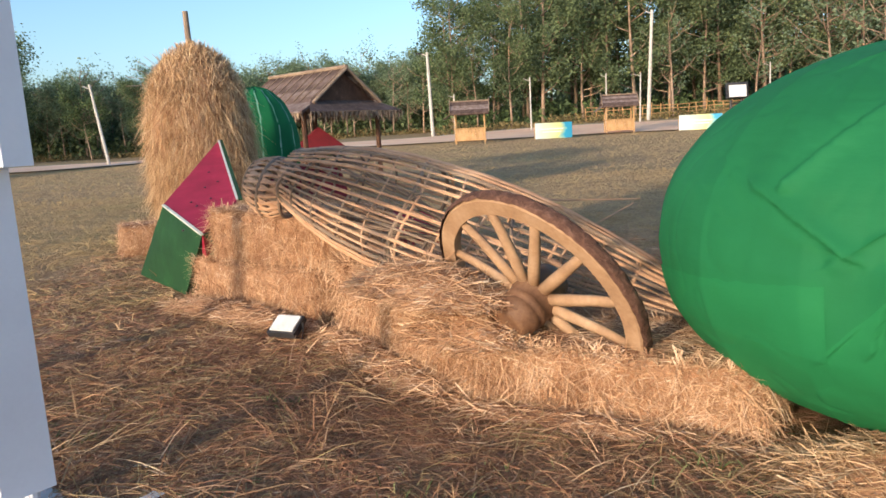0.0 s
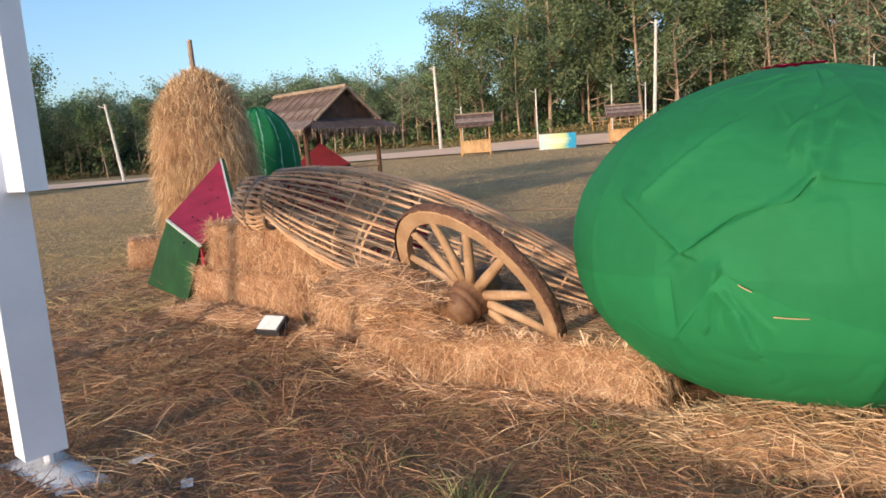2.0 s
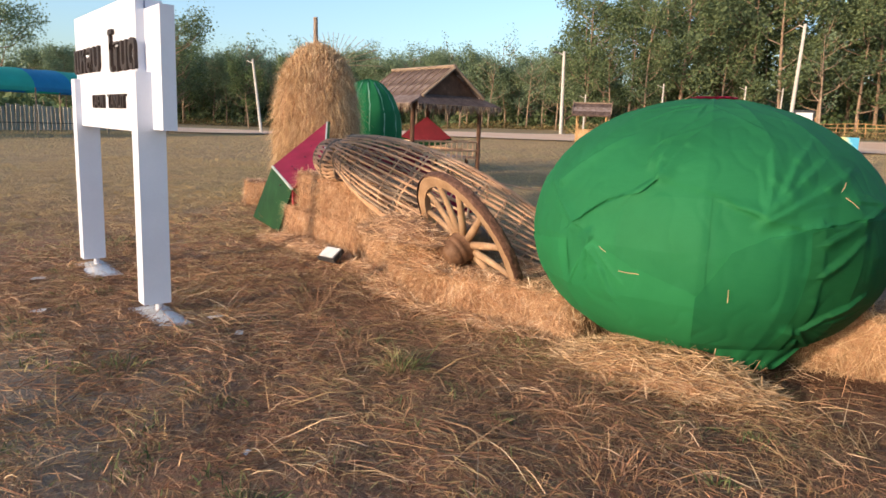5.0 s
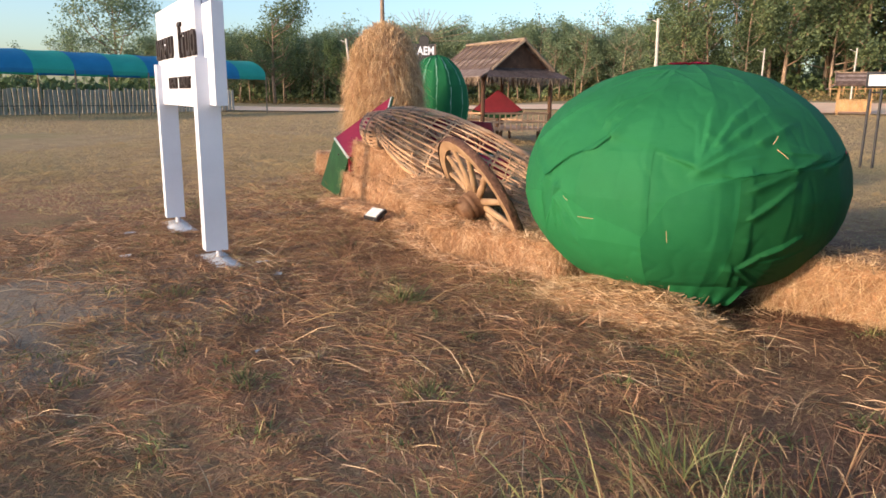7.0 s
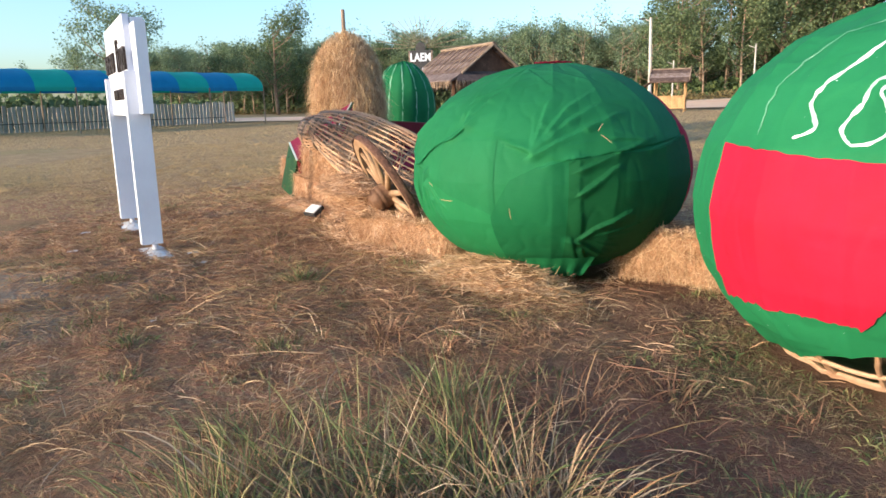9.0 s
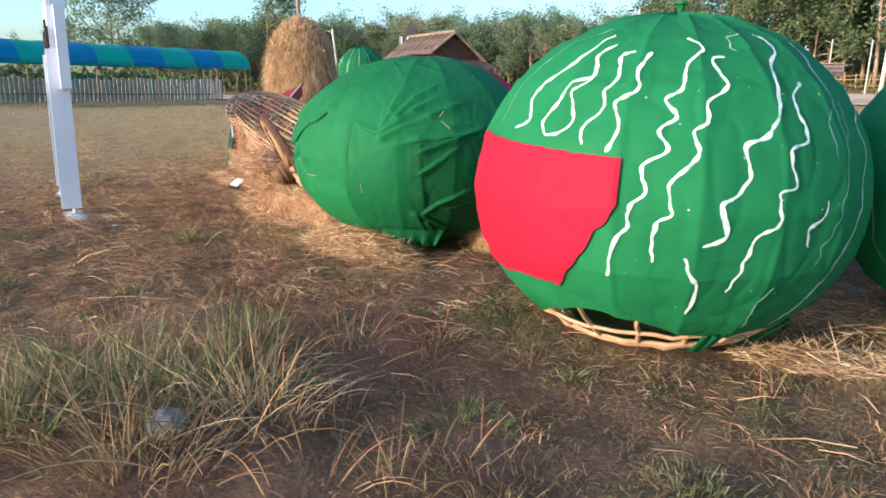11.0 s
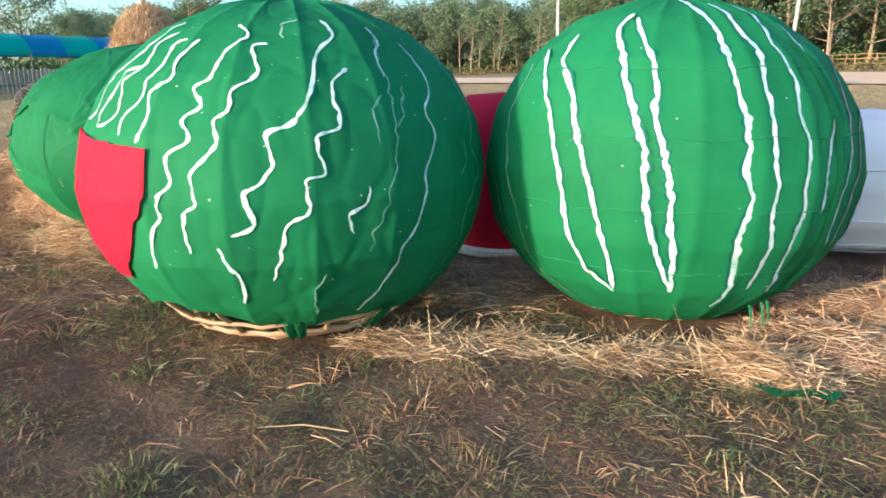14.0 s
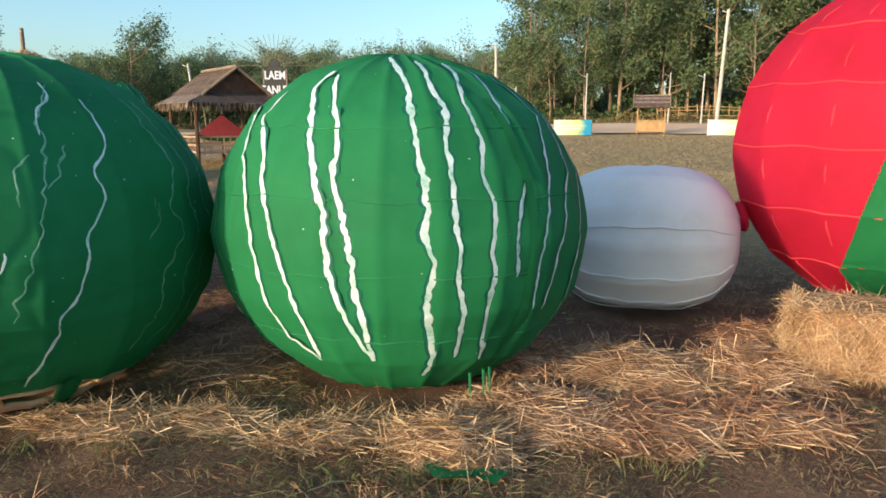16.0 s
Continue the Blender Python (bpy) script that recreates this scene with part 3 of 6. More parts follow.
# plain green half melon, its cut side red and turned to the field
# creases of the cloth where it is gathered at knots: runs of (azimuth, latitude)
HEMS = [[(-130, 5), (-121, 13), (-109, 21), (-104, 27)], [(-69, 9), (-60, 12), (-47, 12), (-29, 15), (-10, 19)], [(-58, 11), (-58, -4), (-57, -16), (-56, -27)]]
DRAWN = [[(-104, 27), (-105, 35), (-102, 48), (-90, 62)], [(-103, 28), (-98, 42), (-88, 55)], [(-75, 15), (-69, 25), (-62, 36), (-48, 46)], [(-75, 15), (-72, 28), (-70, 38)],
         [(-75, 15), (-62, 29), (-50, 37)], [(-74, 14), (-55, 26), (-40, 33)], [(-75, 15), (-84, 19)], [(-120, -3), (-117, -10), (-114, -22)],
         [(-121, 2), (-124, -15)], [(-56, -27), (-50, -21), (-40, -15)], [(-54, -36), (-49, -46)], [(-58, 7), (-44, 14), (-30, 20)], [(-108, 33), (-106, 43), (-90, 52)], [(-58, -4), (-46, 7)],
         [(-56, -30), (-44, -40)], [(-59, -30), (-53, -48)], [(-128, 6), (-146, 20)], [(-140, 22), (-124, 44)]]
FOLDS = [(*a, *b, 0.030 - 0.004 * k, 0.036) for run in DRAWN for k, (a, b) in enumerate(zip(run, run[1:]))]
FOLDS += [(*a, *b, 0.014, 0.04) for run in HEMS for a, b in zip(run, run[1:])]
# finer pleats that fan out from each gathered point
pr = random.Random(21)
for az, lat, lo, hi, count in ((-75, 15, 10, 95, 9), (-104, 27, 40, 110, 5), (-56, -27, -75, 40, 8), (-120, 0, 230, 310, 4), (-30, 18, 150, 215, 4), (-95, 70, 200, 330, 5)):
    for k in range(count):
        a = radians(lo + (hi - lo) * (k + pr.uniform(0.2, 0.8)) / count)
        run = pr.uniform(9, 24)
        FOLDS.append((az + 2 * math.cos(a), lat + 2 * math.sin(a), az + run * math.cos(a) / math.cos(radians(lat)), lat + run * math.sin(a), pr.uniform(0.010, 0.016), pr.uniform(0.022, 0.034)))
S1 = Shell((2.261, 3.26, 0.868), (1.205, 1.34, 0.897), -9.4, 16, 0.42, 1, 0.004, 9, FOLDS, 0.0005)
mel = thing("half_melon_prop", "giant plain green cloth half watermelon with red back", "melon prop", group="giant cloth melons")
def cut_side(az, lat):
    a, l = radians(az - 9.4), radians(lat)
    d = (math.cos(a) * math.cos(l), math.sin(a) * math.cos(l), math.sin(l))
    return 0.45 * d[0] + 0.88 * d[1] + 0.10 * d[2] > 0.25
part("cloth_cover", S1.patch(-225, 135, -62, 89.6, 720, 300, lambda a, l: not cut_side(a, l)), M["cloth_green"], mel, "creased green cloth cover", True)
part("cloth_underside", S1.patch(-180, 180, -88, -60, 90, 14), M["cloth_green"], mel, smooth=True)
part("cut_face", S1.patch(-90, 270, -80, 89.5, 360, 200, cut_side), M["cloth_red"], mel, "red cloth cut side", True)
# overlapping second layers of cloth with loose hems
def edge(*pts):
    """Hem of a layer: a run of (azimuth, latitude), slightly uneven."""
    return lambda az: float(np.interp(az, [p[0] for p in pts], [p[1] for p in pts])) + 0.5 * noise.noise(Vector((az * 0.35, pts[0][0], 0)))
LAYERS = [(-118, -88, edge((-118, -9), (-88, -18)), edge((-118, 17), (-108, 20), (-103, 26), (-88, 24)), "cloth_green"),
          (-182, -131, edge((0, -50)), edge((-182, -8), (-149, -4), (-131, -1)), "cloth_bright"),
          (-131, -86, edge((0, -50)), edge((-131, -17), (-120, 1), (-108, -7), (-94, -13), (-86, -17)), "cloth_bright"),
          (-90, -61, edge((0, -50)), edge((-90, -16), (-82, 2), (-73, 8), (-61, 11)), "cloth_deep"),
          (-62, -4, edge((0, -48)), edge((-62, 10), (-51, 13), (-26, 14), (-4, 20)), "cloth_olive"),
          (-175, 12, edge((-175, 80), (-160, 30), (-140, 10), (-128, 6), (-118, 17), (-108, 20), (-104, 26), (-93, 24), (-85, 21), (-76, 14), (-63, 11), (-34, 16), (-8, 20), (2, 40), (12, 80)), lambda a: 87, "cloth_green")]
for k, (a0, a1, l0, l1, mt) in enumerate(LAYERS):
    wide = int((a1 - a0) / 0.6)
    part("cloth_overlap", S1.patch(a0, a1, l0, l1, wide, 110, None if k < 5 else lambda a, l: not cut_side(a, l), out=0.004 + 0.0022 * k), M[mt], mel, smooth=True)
part("red_crest", S1.patch(-225, 135, 82.5, 89.7, 60, 8, out=0.034), M["cloth_red"], mel, "red cloth showing at the crest", True)
# loose tail of cloth at the foot
m = Mesh()
n = 16
vs = []
for i in range(n + 1):
    az = -80 + 34 * i / n
    for j in range(7):
        u = j / 6
        top, foot = S1.point(az, -42, 0.02), S1.point(az, -60, 0.02)
        p = top.lerp(foot, u)
        p += Vector((0, -1, 0)) * (0.09 + 0.05 * math.sin(i * 1.7)) * u
        p.z = max(0.03 + 0.05 * abs(math.sin(i * 0.9)), p.z - 0.10 * u)
        vs.append(p)
m.add(vs, [(7 * i + j, 7 * i + 7 + j, 7 * i + 8 + j, 7 * i + 1 + j) for i in range(n) for j in range(6)])
part("loose_hem", m, M["cloth_green"], mel, smooth=True)

# stray straws caught on the cloth
for az, lat, run, drop in ((-50, 22, 3, -4), (-51, 24, 2, 3), (-82, -11, 0.3, -5), (-111, -9, 6, 0), (-117, -1, 2.5, -1.5)):
    a, b = S1.point(az, lat, 0.028), S1.point(az + run, lat + drop, 0.034)
    part("stray_straw", Mesh().tube([a, a.lerp(b, 0.5) + (a - S1.c).normalized() * 0.006, b], 0.0022, 5), M["straw_pale"], mel, "dry straw caught on the cloth")

# wavy-striped melon with a red patch, its bamboo foot bare
SAG = []
sr = random.Random(8)
for k in range(30):
    az, lat = sr.uniform(-150, 40), sr.choice((sr.uniform(-42, 10), sr.uniform(30, 66)))
    run = sr.uniform(9, 20) * sr.choice((-1, 1))
    SAG.append((az, lat, az + run / math.cos(radians(lat)), lat - sr.uniform(1, 9), sr.uniform(0.003, 0.006), sr.uniform(0.018, 0.03)))
S2 = Shell((4.621, 1.325, 0.909), (1.15, 1.265, 1.032), -17.35, 18, 0.82, 2, 0.006, 10, SAG, 0.002)
mel = thing("striped_melon_prop", "giant green cloth watermelon with white wavy stripes and red patch", "melon prop", group="giant cloth melons")
def hem2(az):
    k = (az + 40 + 180) % 360 - 180
    return -46 + 9 * math.cos(radians((az + 85) * 1.6)) * math.exp(-((k + 40) / 60) ** 2) - 3 * math.sin(radians(az * 5))
part("cloth_cover", S2.patch(-180, 180, hem2, 89.5, 450, 190), M["cloth_melon"], mel, "green cloth stretched over ribs", True)
def pat0(az):
    torn = 1.6 * noise.noise(Vector((az * 0.35, 3, 0))) + 0.9 * noise.noise(Vector((az * 1.3, 9, 0)))
    return (-27 + 0.06 * (az + 145) if az < -97 else -27 + (az + 97) * 1.6) + torn
def pat1(az):
    return 19 - 0.07 * (az + 145) + 0.6 * noise.noise(Vector((az * 0.3, 5, 0)))
part("red_patch", S2.patch(-138, -79, pat0, pat1, 90, 30, out=0.014), M["cloth_red"], mel, "bright red cloth patch with torn edge", True)
stroke(S2, mel, 0.6, (-108, 62), (-122, 52), (-128, 42), (-130, 33), (-127.5, 21.5))
stroke(S2, mel, 1.0, (-97.5, 56.5), (-102, 50.5), (-109, 42), (-114, 35.5), (-114.5, 29.5), (-111.5, 24), (-116, 21)) 
stroke(S2, mel, 0.9, (-92.5, 52), (-97, 46.5), (-93.5, 39.5), (-100.5, 35.5), (-102.5, 29), (-105, 23.5), (-102, 19.5)) 
stroke(S2, mel, 0.9, (-102, 19.5), (-97.5, 20.5), (-95, 25.5), (-98.5, 33), (-94.5, 37), (-95.5, 44.5)) 
stroke(S2, mel, 0.9, (-83, 48.5), (-87.5, 46.5), (-85.5, 38.5), (-88, 34), (-87, 28.5), (-91, 22.5), (-90.5, 17.5)) 
stroke(S2, mel, 1.0, (-76.5, 48), (-79.5, 41), (-78, 34), (-83, 30.5), (-82.5, 27), (-81, 21.5), (-83.5, 16)) 
stroke(S2, mel, 1.0, (-64, 54), (-58.5, 49), (-64.5, 43), (-65.5, 35), (-70, 31.5), (-67, 26.5), (-71, 22.5), (-68.5, 17.5), (-74, 12.5), (-72.5, 6), (-76, 2), (-76.5, -3.5), (-79, -7.5), (-81, -18.5)) 
stroke(S2, mel, 1.0, (-51, 46.5), (-56, 45), (-53, 36), (-58.5, 31), (-59, 25), (-62.5, 22), (-61.5, 16), (-66.5, 9.5), (-67.5, 6.5), (-66.5, 0.5), (-70, -3), (-70, -13.5)) 
stroke(S2, mel, 1.1, (-29, 58.5), (-27.5, 50), (-35, 43.5), (-39, 29.5), (-44, 21.5), (-50, 18.5), (-49, 11), (-52, 5.5), (-55.5, 2.5), (-53.5, -5), (-59, -8)) 
stroke(S2, mel, 1.0, (-62.5, -11.5), (-60.5, -17), (-58.5, -21), (-59.5, -31)) 
stroke(S2, mel, 0.9, (-27, 37.5), (-32, 33.5), (-33, 28), (-32.5, 20), (-38.5, 17), (-37, 8), (-41.5, 6), (-41, -2), (-46, -5.5), (-48, -14), (-50.5, -22.5)) 
stroke(S2, mel, 0.6, (-19, 28.5), (-22.5, 24.5), (-23, 14.5)) 
stroke(S2, mel, 0.7, (-26.5, 3.5), (-27.5, -1), (-31.5, -4), (-31, -9.5)) 
stroke(S2, mel, 0.45, (-6.5, 54), (-14.5, 41.5), (-15, 32.5), (-19, 11.5), (-21, 3), (-24, -7.5), (-26.5, -15.5)) 
stroke(S2, mel, 0.7, (2, 47.5), (0.5, 31.5), (-5, 23.5), (-4.5, 16), (-10, 5), (-10.5, -0.5), (-13.5, -11.5), (-17, -16), (-18, -23.5), (-25.5, -40.5)) 
stroke(S2, mel, 0.6, (-9.5, 31.5), (-12, 26.5), (-16.5, 19)) 
stroke(S2, mel, 0.7, (-9, 54.5), (-8.5, 48.5), (-14.5, 42), (-15.5, 34.5)) 
stroke(S2, mel, 0.6, (10, 14), (10, 8)) 
stroke(S2, mel, 0.5, (-46.5, 48.5), (-46.5, 55), (-40, 56.5)) 
stroke(S2, mel, 0.5, (11, 12.5), (9.5, 6.5), (5, 2)) 
stroke(S2, mel, 0.4, (-37, -21.5), (-40, -27), (-39.5, -38.5)) 
stroke(S2, mel, 0.6, (54, 60), (50, 38), (51, 12), (46, -8), (43, -34))
stroke(S2, mel, 0.6, (86, 60), (82, 38), (83, 12), (78, -8), (75, -34))
stroke(S2, mel, 0.6, (121, 60), (117, 38), (118, 12), (113, -8), (110, -34))
stroke(S2, mel, 0.6, (156, 60), (152, 38), (153, 12), (148, -8), (145, -34))
stroke(S2, mel, 0.6, (191, 60), (187, 38), (188, 12), (183, -8), (180, -34))
for a in (14, 22, 31):
    stroke(S2, mel, 0.55, (a + 8, 48), (a + 5, 36), (a + 7, 24), (a + 1, 13), (a + 3, 2), (a - 4, -10), (a - 3, -22), (a - 9, -36))
knot(S2, mel, M["cloth_melon"], size=0.042)
specks(S2, 90, 3, mel)
for lat, r in ((-47, 0.012), (-55, 0.016), (-60, 0.018), (-62.5, 0.014)):
    part("bamboo_hoop", S2.hoop(lat, r), M["bamboo"], mel, "bare split-bamboo hoop")
for k in range(18):
    part("bamboo_rib", S2.rib(20 * k + 6, -30, -62, 0.014), M["bamboo"], mel)
for k, az in enumerate((-47, -12, 150)):
    m = Mesh()
    vs = []
    for i in range(7):
        for j in range(5):
            p = S2.point(az - 4 + 8 * i / 6, hem2(az) + 3 - 5.0 * j, 0.018 + 0.012 * math.sin(i * 2.1))
            p.z = max(p.z, 0.02)
            vs.append(p)
    m.add(vs, [(5 * i + j, 5 * i + 5 + j, 5 * i + 6 + j, 5 * i + 1 + j) for i in range(6) for j in range(4)])
    part("cloth_tail", m, M["cloth_melon"], mel, smooth=True)

# straight-striped melon
S3 = Shell((6.83, 2.0, 0.938), (1.135, 0.97, 1.01), 0, 22, 0.9, 3, 0.006, 9)
mel = thing("striped_melon_prop", "giant green cloth watermelon with long white painted stripes", "melon prop", group="giant cloth melons")
part("cloth_cover", S3.patch(-180, 180, -66, 89.5, 220, 84), M["cloth_melon"], mel, "green cloth stretched over ribs", True)
stroke(S3, mel, 0.55, (-154, 38), (-148, 23.5), (-145.5, 11), (-142.5, 2), (-141, -7.5), (-139.5, -17.5), (-142.5, -32), (-139.5, -46.5), (-141, -58.5), (-119, -59))
stroke(S3, mel, 0.45, (-155.5, 2), (-152.5, -10), (-153, -22), (-148, -37), (-139, -46), (-136, -58))
stroke(S3, mel, 0.9, (-148, 44), (-137.5, 33), (-128, 21.5), (-123, 9), (-119.5, -1), (-118.5, -14), (-115.5, -26.5), (-114, -32), (-106.5, -40.5))
stroke(S3, mel, 1.05, (-139, 51.5), (-133, 40), (-121.5, 27.5), (-117.5, 18.5), (-114, 9.5), (-110.5, -2), (-108.5, -13), (-106, -25), (-106.5, -39.5))
stroke(S3, mel, 1.15, (-113.5, 61), (-115.5, 52.5), (-108.5, 42), (-104.5, 31.5), (-100, 20.5), (-96.5, 10.5), (-96, 2.5), (-95, -6), (-92.5, -19), (-86, -38.5))
stroke(S3, mel, 1.05, (-110, 59), (-98.5, 41.5), (-95, 29.5), (-94.5, 20.5), (-91.5, 10.5), (-90.5, 6), (-89, -1), (-88.5, -11.5), (-86.5, -25.5), (-86, -38.5))
stroke(S3, mel, 1.1, (-86, 77), (-73.5, 57), (-72.5, 43.5), (-71.5, 32), (-70.5, 21.5), (-69.5, 12), (-70.5, 3.5), (-68, -4.5), (-69.5, -14), (-68.5, -23.5), (-66, -36), (-67.5, -47)) 
stroke(S3, mel, 1.0, (-60.5, 71.5), (-62, 53.5), (-60, 42.5), (-62.5, 32), (-62.5, 21.5), (-62.5, 12), (-61.5, 2.5), (-61.5, -7.5), (-59, -20.5), (-58, -37.5)) 
stroke(S3, mel, 1.0, (-36, 70), (-47.5, 54.5), (-51.5, 41.5), (-51, 31.5), (-53.5, 21.5), (-51, 11.5), (-52.5, -1.5), (-51, -8), (-52, -19), (-48, -39))
stroke(S3, mel, 0.66, (-24, 64.5), (-34, 48.5), (-37.5, 34.5), (-38.5, 22.5), (-42.5, 11), (-44.5, 1.5), (-44, -9)) 
stroke(S3, mel, 0.68, (-8, 62), (-8, 52), (-15.5, 41), (-24.5, 27.5), (-29.5, 17), (-34, 5.5), (-36, -6.5), (-35, -20.5))
stroke(S3, mel, 0.66, (1.5, 49), (-8.5, 31), (-18.5, 18), (-23.5, 6), (-27.5, -4), (-30, -21.5))
stroke(S3, mel, 0.66, (4, 38), (-5, 18.5), (-11.5, 6.5), (-15.5, -4), (-16, -17), (-10.5, -38))
stroke(S3, mel, 0.8, (18, 62), (24, 38), (23, 12), (21, -8), (24, -38))
stroke(S3, mel, 0.8, (51, 62), (57, 38), (56, 12), (54, -8), (57, -38))
stroke(S3, mel, 0.8, (88, 62), (94, 38), (93, 12), (91, -8), (94, -38))
stroke(S3, mel, 0.8, (124, 62), (130, 38), (129, 12), (127, -8), (130, -38))
stroke(S3, mel, 0.8, (156, 62), (162, 38), (161, 12), (159, -8), (162, -38))
specks(S3, 60, 4, mel)
for lat in (-30, -8, 14, 36):
    part("hoop_line", S3.hoop(lat, 0.006, 66, inset=-0.0028), M["cloth_rib"], mel)
m = S3.patch(-40.5, -37.5, -46, 48, 3, 60, out=0.011)
part("cloth_seam", m, M["cloth_deep"], mel, "puckered seam of overlapping green cloth", True)
for lat, r in ((-67, 0.015), (-69, 0.017)):
    part("bamboo_hoop", S3.hoop(lat, r), M["bamboo"], mel)
for k in range(3):
    p = S3.point(-46 + 4.3 * k + 2 * (k % 2), -48 + k, 0.015)
    m = Mesh().tube([p, p + Vector((0.01, -0.04, -0.08)), p + Vector((0.01 + 0.02 * math.sin(k * 3), -0.06, -0.17 - 0.03 * (k % 3)))], [0.009, 0.006, 0.004], 5, flat=0.5)
    part("cloth_tie", m, M["cloth_melon"], mel, "torn green cloth tie")

# red and green melon
S4 = Shell((10.56, 4.0, 1.38), (1.46, 1.2, 1.33), 0, 16, 0.85, 4, 0.006, 9)
mel = thing("cut_melon_prop", "giant red cloth melon with a green side", "melon prop", group="giant cloth melons")
def green_side(az, lat):
    a, l = radians(az), radians(lat)
    return 0.916 * math.cos(a) * math.cos(l) - 0.322 * math.sin(a) * math.cos(l) - 0.239 * math.sin(l) > -0.163
part("cloth_cover", S4.patch(-180, 180, -80, 89.5, 180, 80), M["cloth_red"], mel, "red cloth stretched over ribs", True)
for az in (0, 72, 144, 216, 288):
    part("bamboo_leg", S4.rib(az, -50, -86, 0.02), M["bamboo"], mel)
part("green_panel", S4.patch(-135, 60, -80, 62, 390, 284, green_side, 0.006), M["cloth_green"], mel, "green cloth side", True)
for k in range(0, 16, 1):
    part("rib_line", S4.rib(22.5 * k, -60, 80, 0.008, -0.001), M["cloth_red_rib"], mel)

for lat in (-40, -20, 0, 20, 40, 60):
    part("hoop_line", S4.hoop(lat, 0.007, 64, inset=-0.0005), M["cloth_red_rib"], mel)

# white cloth drum
mel = thing("white_cloth_drum", "long white cloth drum with panelled seams", "cloth prop")
m = Mesh()
na, nl = 72, 40
vs = []
for i in range(nl + 1):
    u = i / nl
    x = -0.76 + 1.52 * u
    r = (1 - abs(2 * u - 1) ** 3.0) ** 0.45
    for k in range(na):
        a = 2 * math.pi * k / na
        st = 2 * math.pi / 12
        off = (a / st) % 1 - 0.5
        f = math.cos(st / 2) / math.cos(off * st)
        w = 1 + 0.012 * noise.noise(Vector((x * 6, math.cos(a) * 3, math.sin(a) * 3))) - 0.05 * max(0, 0.2 - abs(noise.noise(Vector((x * 5 - math.sin(a) * 4, math.cos(a) * 2, 0))))) + 0.016 * max(0.0, u - 0.62) / 0.38 * math.sin(a * 15 + 7 * u + 2 * noise.noise(Vector((a, u * 3, 1))))
        vs.append((8.42 + x, 3.85 + 0.5 * r * f * w * math.cos(a), max(0.02, 0.61 + 0.60 * r * f * w * math.sin(a))))
m.add(vs, [(i * na + k, i * na + (k + 1) % na, (i + 1) * na + (k + 1) % na, (i + 1) * na + k) for i in range(nl) for k in range(na)])
part("cloth_cover", m, M["cloth_white"], mel, smooth=True)
for t in (205, 232, 262, 165):
    pts = []
    for i in range(13):
        u = 0.06 + 0.88 * i / 12
        r = (1 - abs(2 * u - 1) ** 3.0) ** 0.45
        pts.append((8.42 - 0.76 + 1.52 * u, 3.85 + 0.5 * r * math.cos(radians(t)), max(0.03, 0.61 + 0.6 * r * math.sin(radians(t)) + 0.008 * math.sin(i * 2.1))))
    part("cloth_seam", Mesh().tube(pts, 0.007, 5), M["cloth_white"], mel)
m = Mesh().lathe([(0.02, -0.03), (0.11, -0.02), (0.13, 0.02), (0.10, 0.05), (0.03, 0.06)], 20, pose(9.17, 3.9, 0.80, 0, 75, 0))
part("end_cap", m, M["cloth_red"], mel, "small red end disc")

# red figure block behind the striped melons
m = Mesh()
prof = [(0.44, 0.0), (0.46, 0.06), (0.45, 0.5), (0.43, 1.0), (0.39, 1.17), (0.3, 1.24), (0.05, 1.26)]
m.lathe(prof, 28, pose(5.55, 3.35, 0.08))
rp = thing("red_cloth_block", "red cloth covered block on a white base", "cloth prop")
part("body", m, M["cloth_red"], rp, smooth=True)
part("base", Mesh().lathe([(0.48, 0.0), (0.49, 0.02), (0.49, 0.06), (0.47, 0.075)], 28, pose(5.55, 3.35, 0.005)), M["plaster"], rp, "white base board")

# tall dark green melon behind the haystack
S6 = Shell((-3.42, 13.6, 1.32), (0.8, 0.8, 1.16), 0, 14, 0.8, 6, 0.006, 8)
mel = thing("tall_melon_prop", "tall dark green cloth melon with pale stripes", "melon prop", group="giant cloth melons")
part("cloth_cover", S6.patch(-180, 180, -85, 89.5, 120, 60), M["cloth_deep"], mel, smooth=True)
for k in range(14):
    part("painted_stripe", S6.ribbon([(k * 26, 70), (k * 26 + 4, 20), (k * 26, -50)], 0.035, 3.0, k + 80), M["paint_faint"], mel, smooth=True)


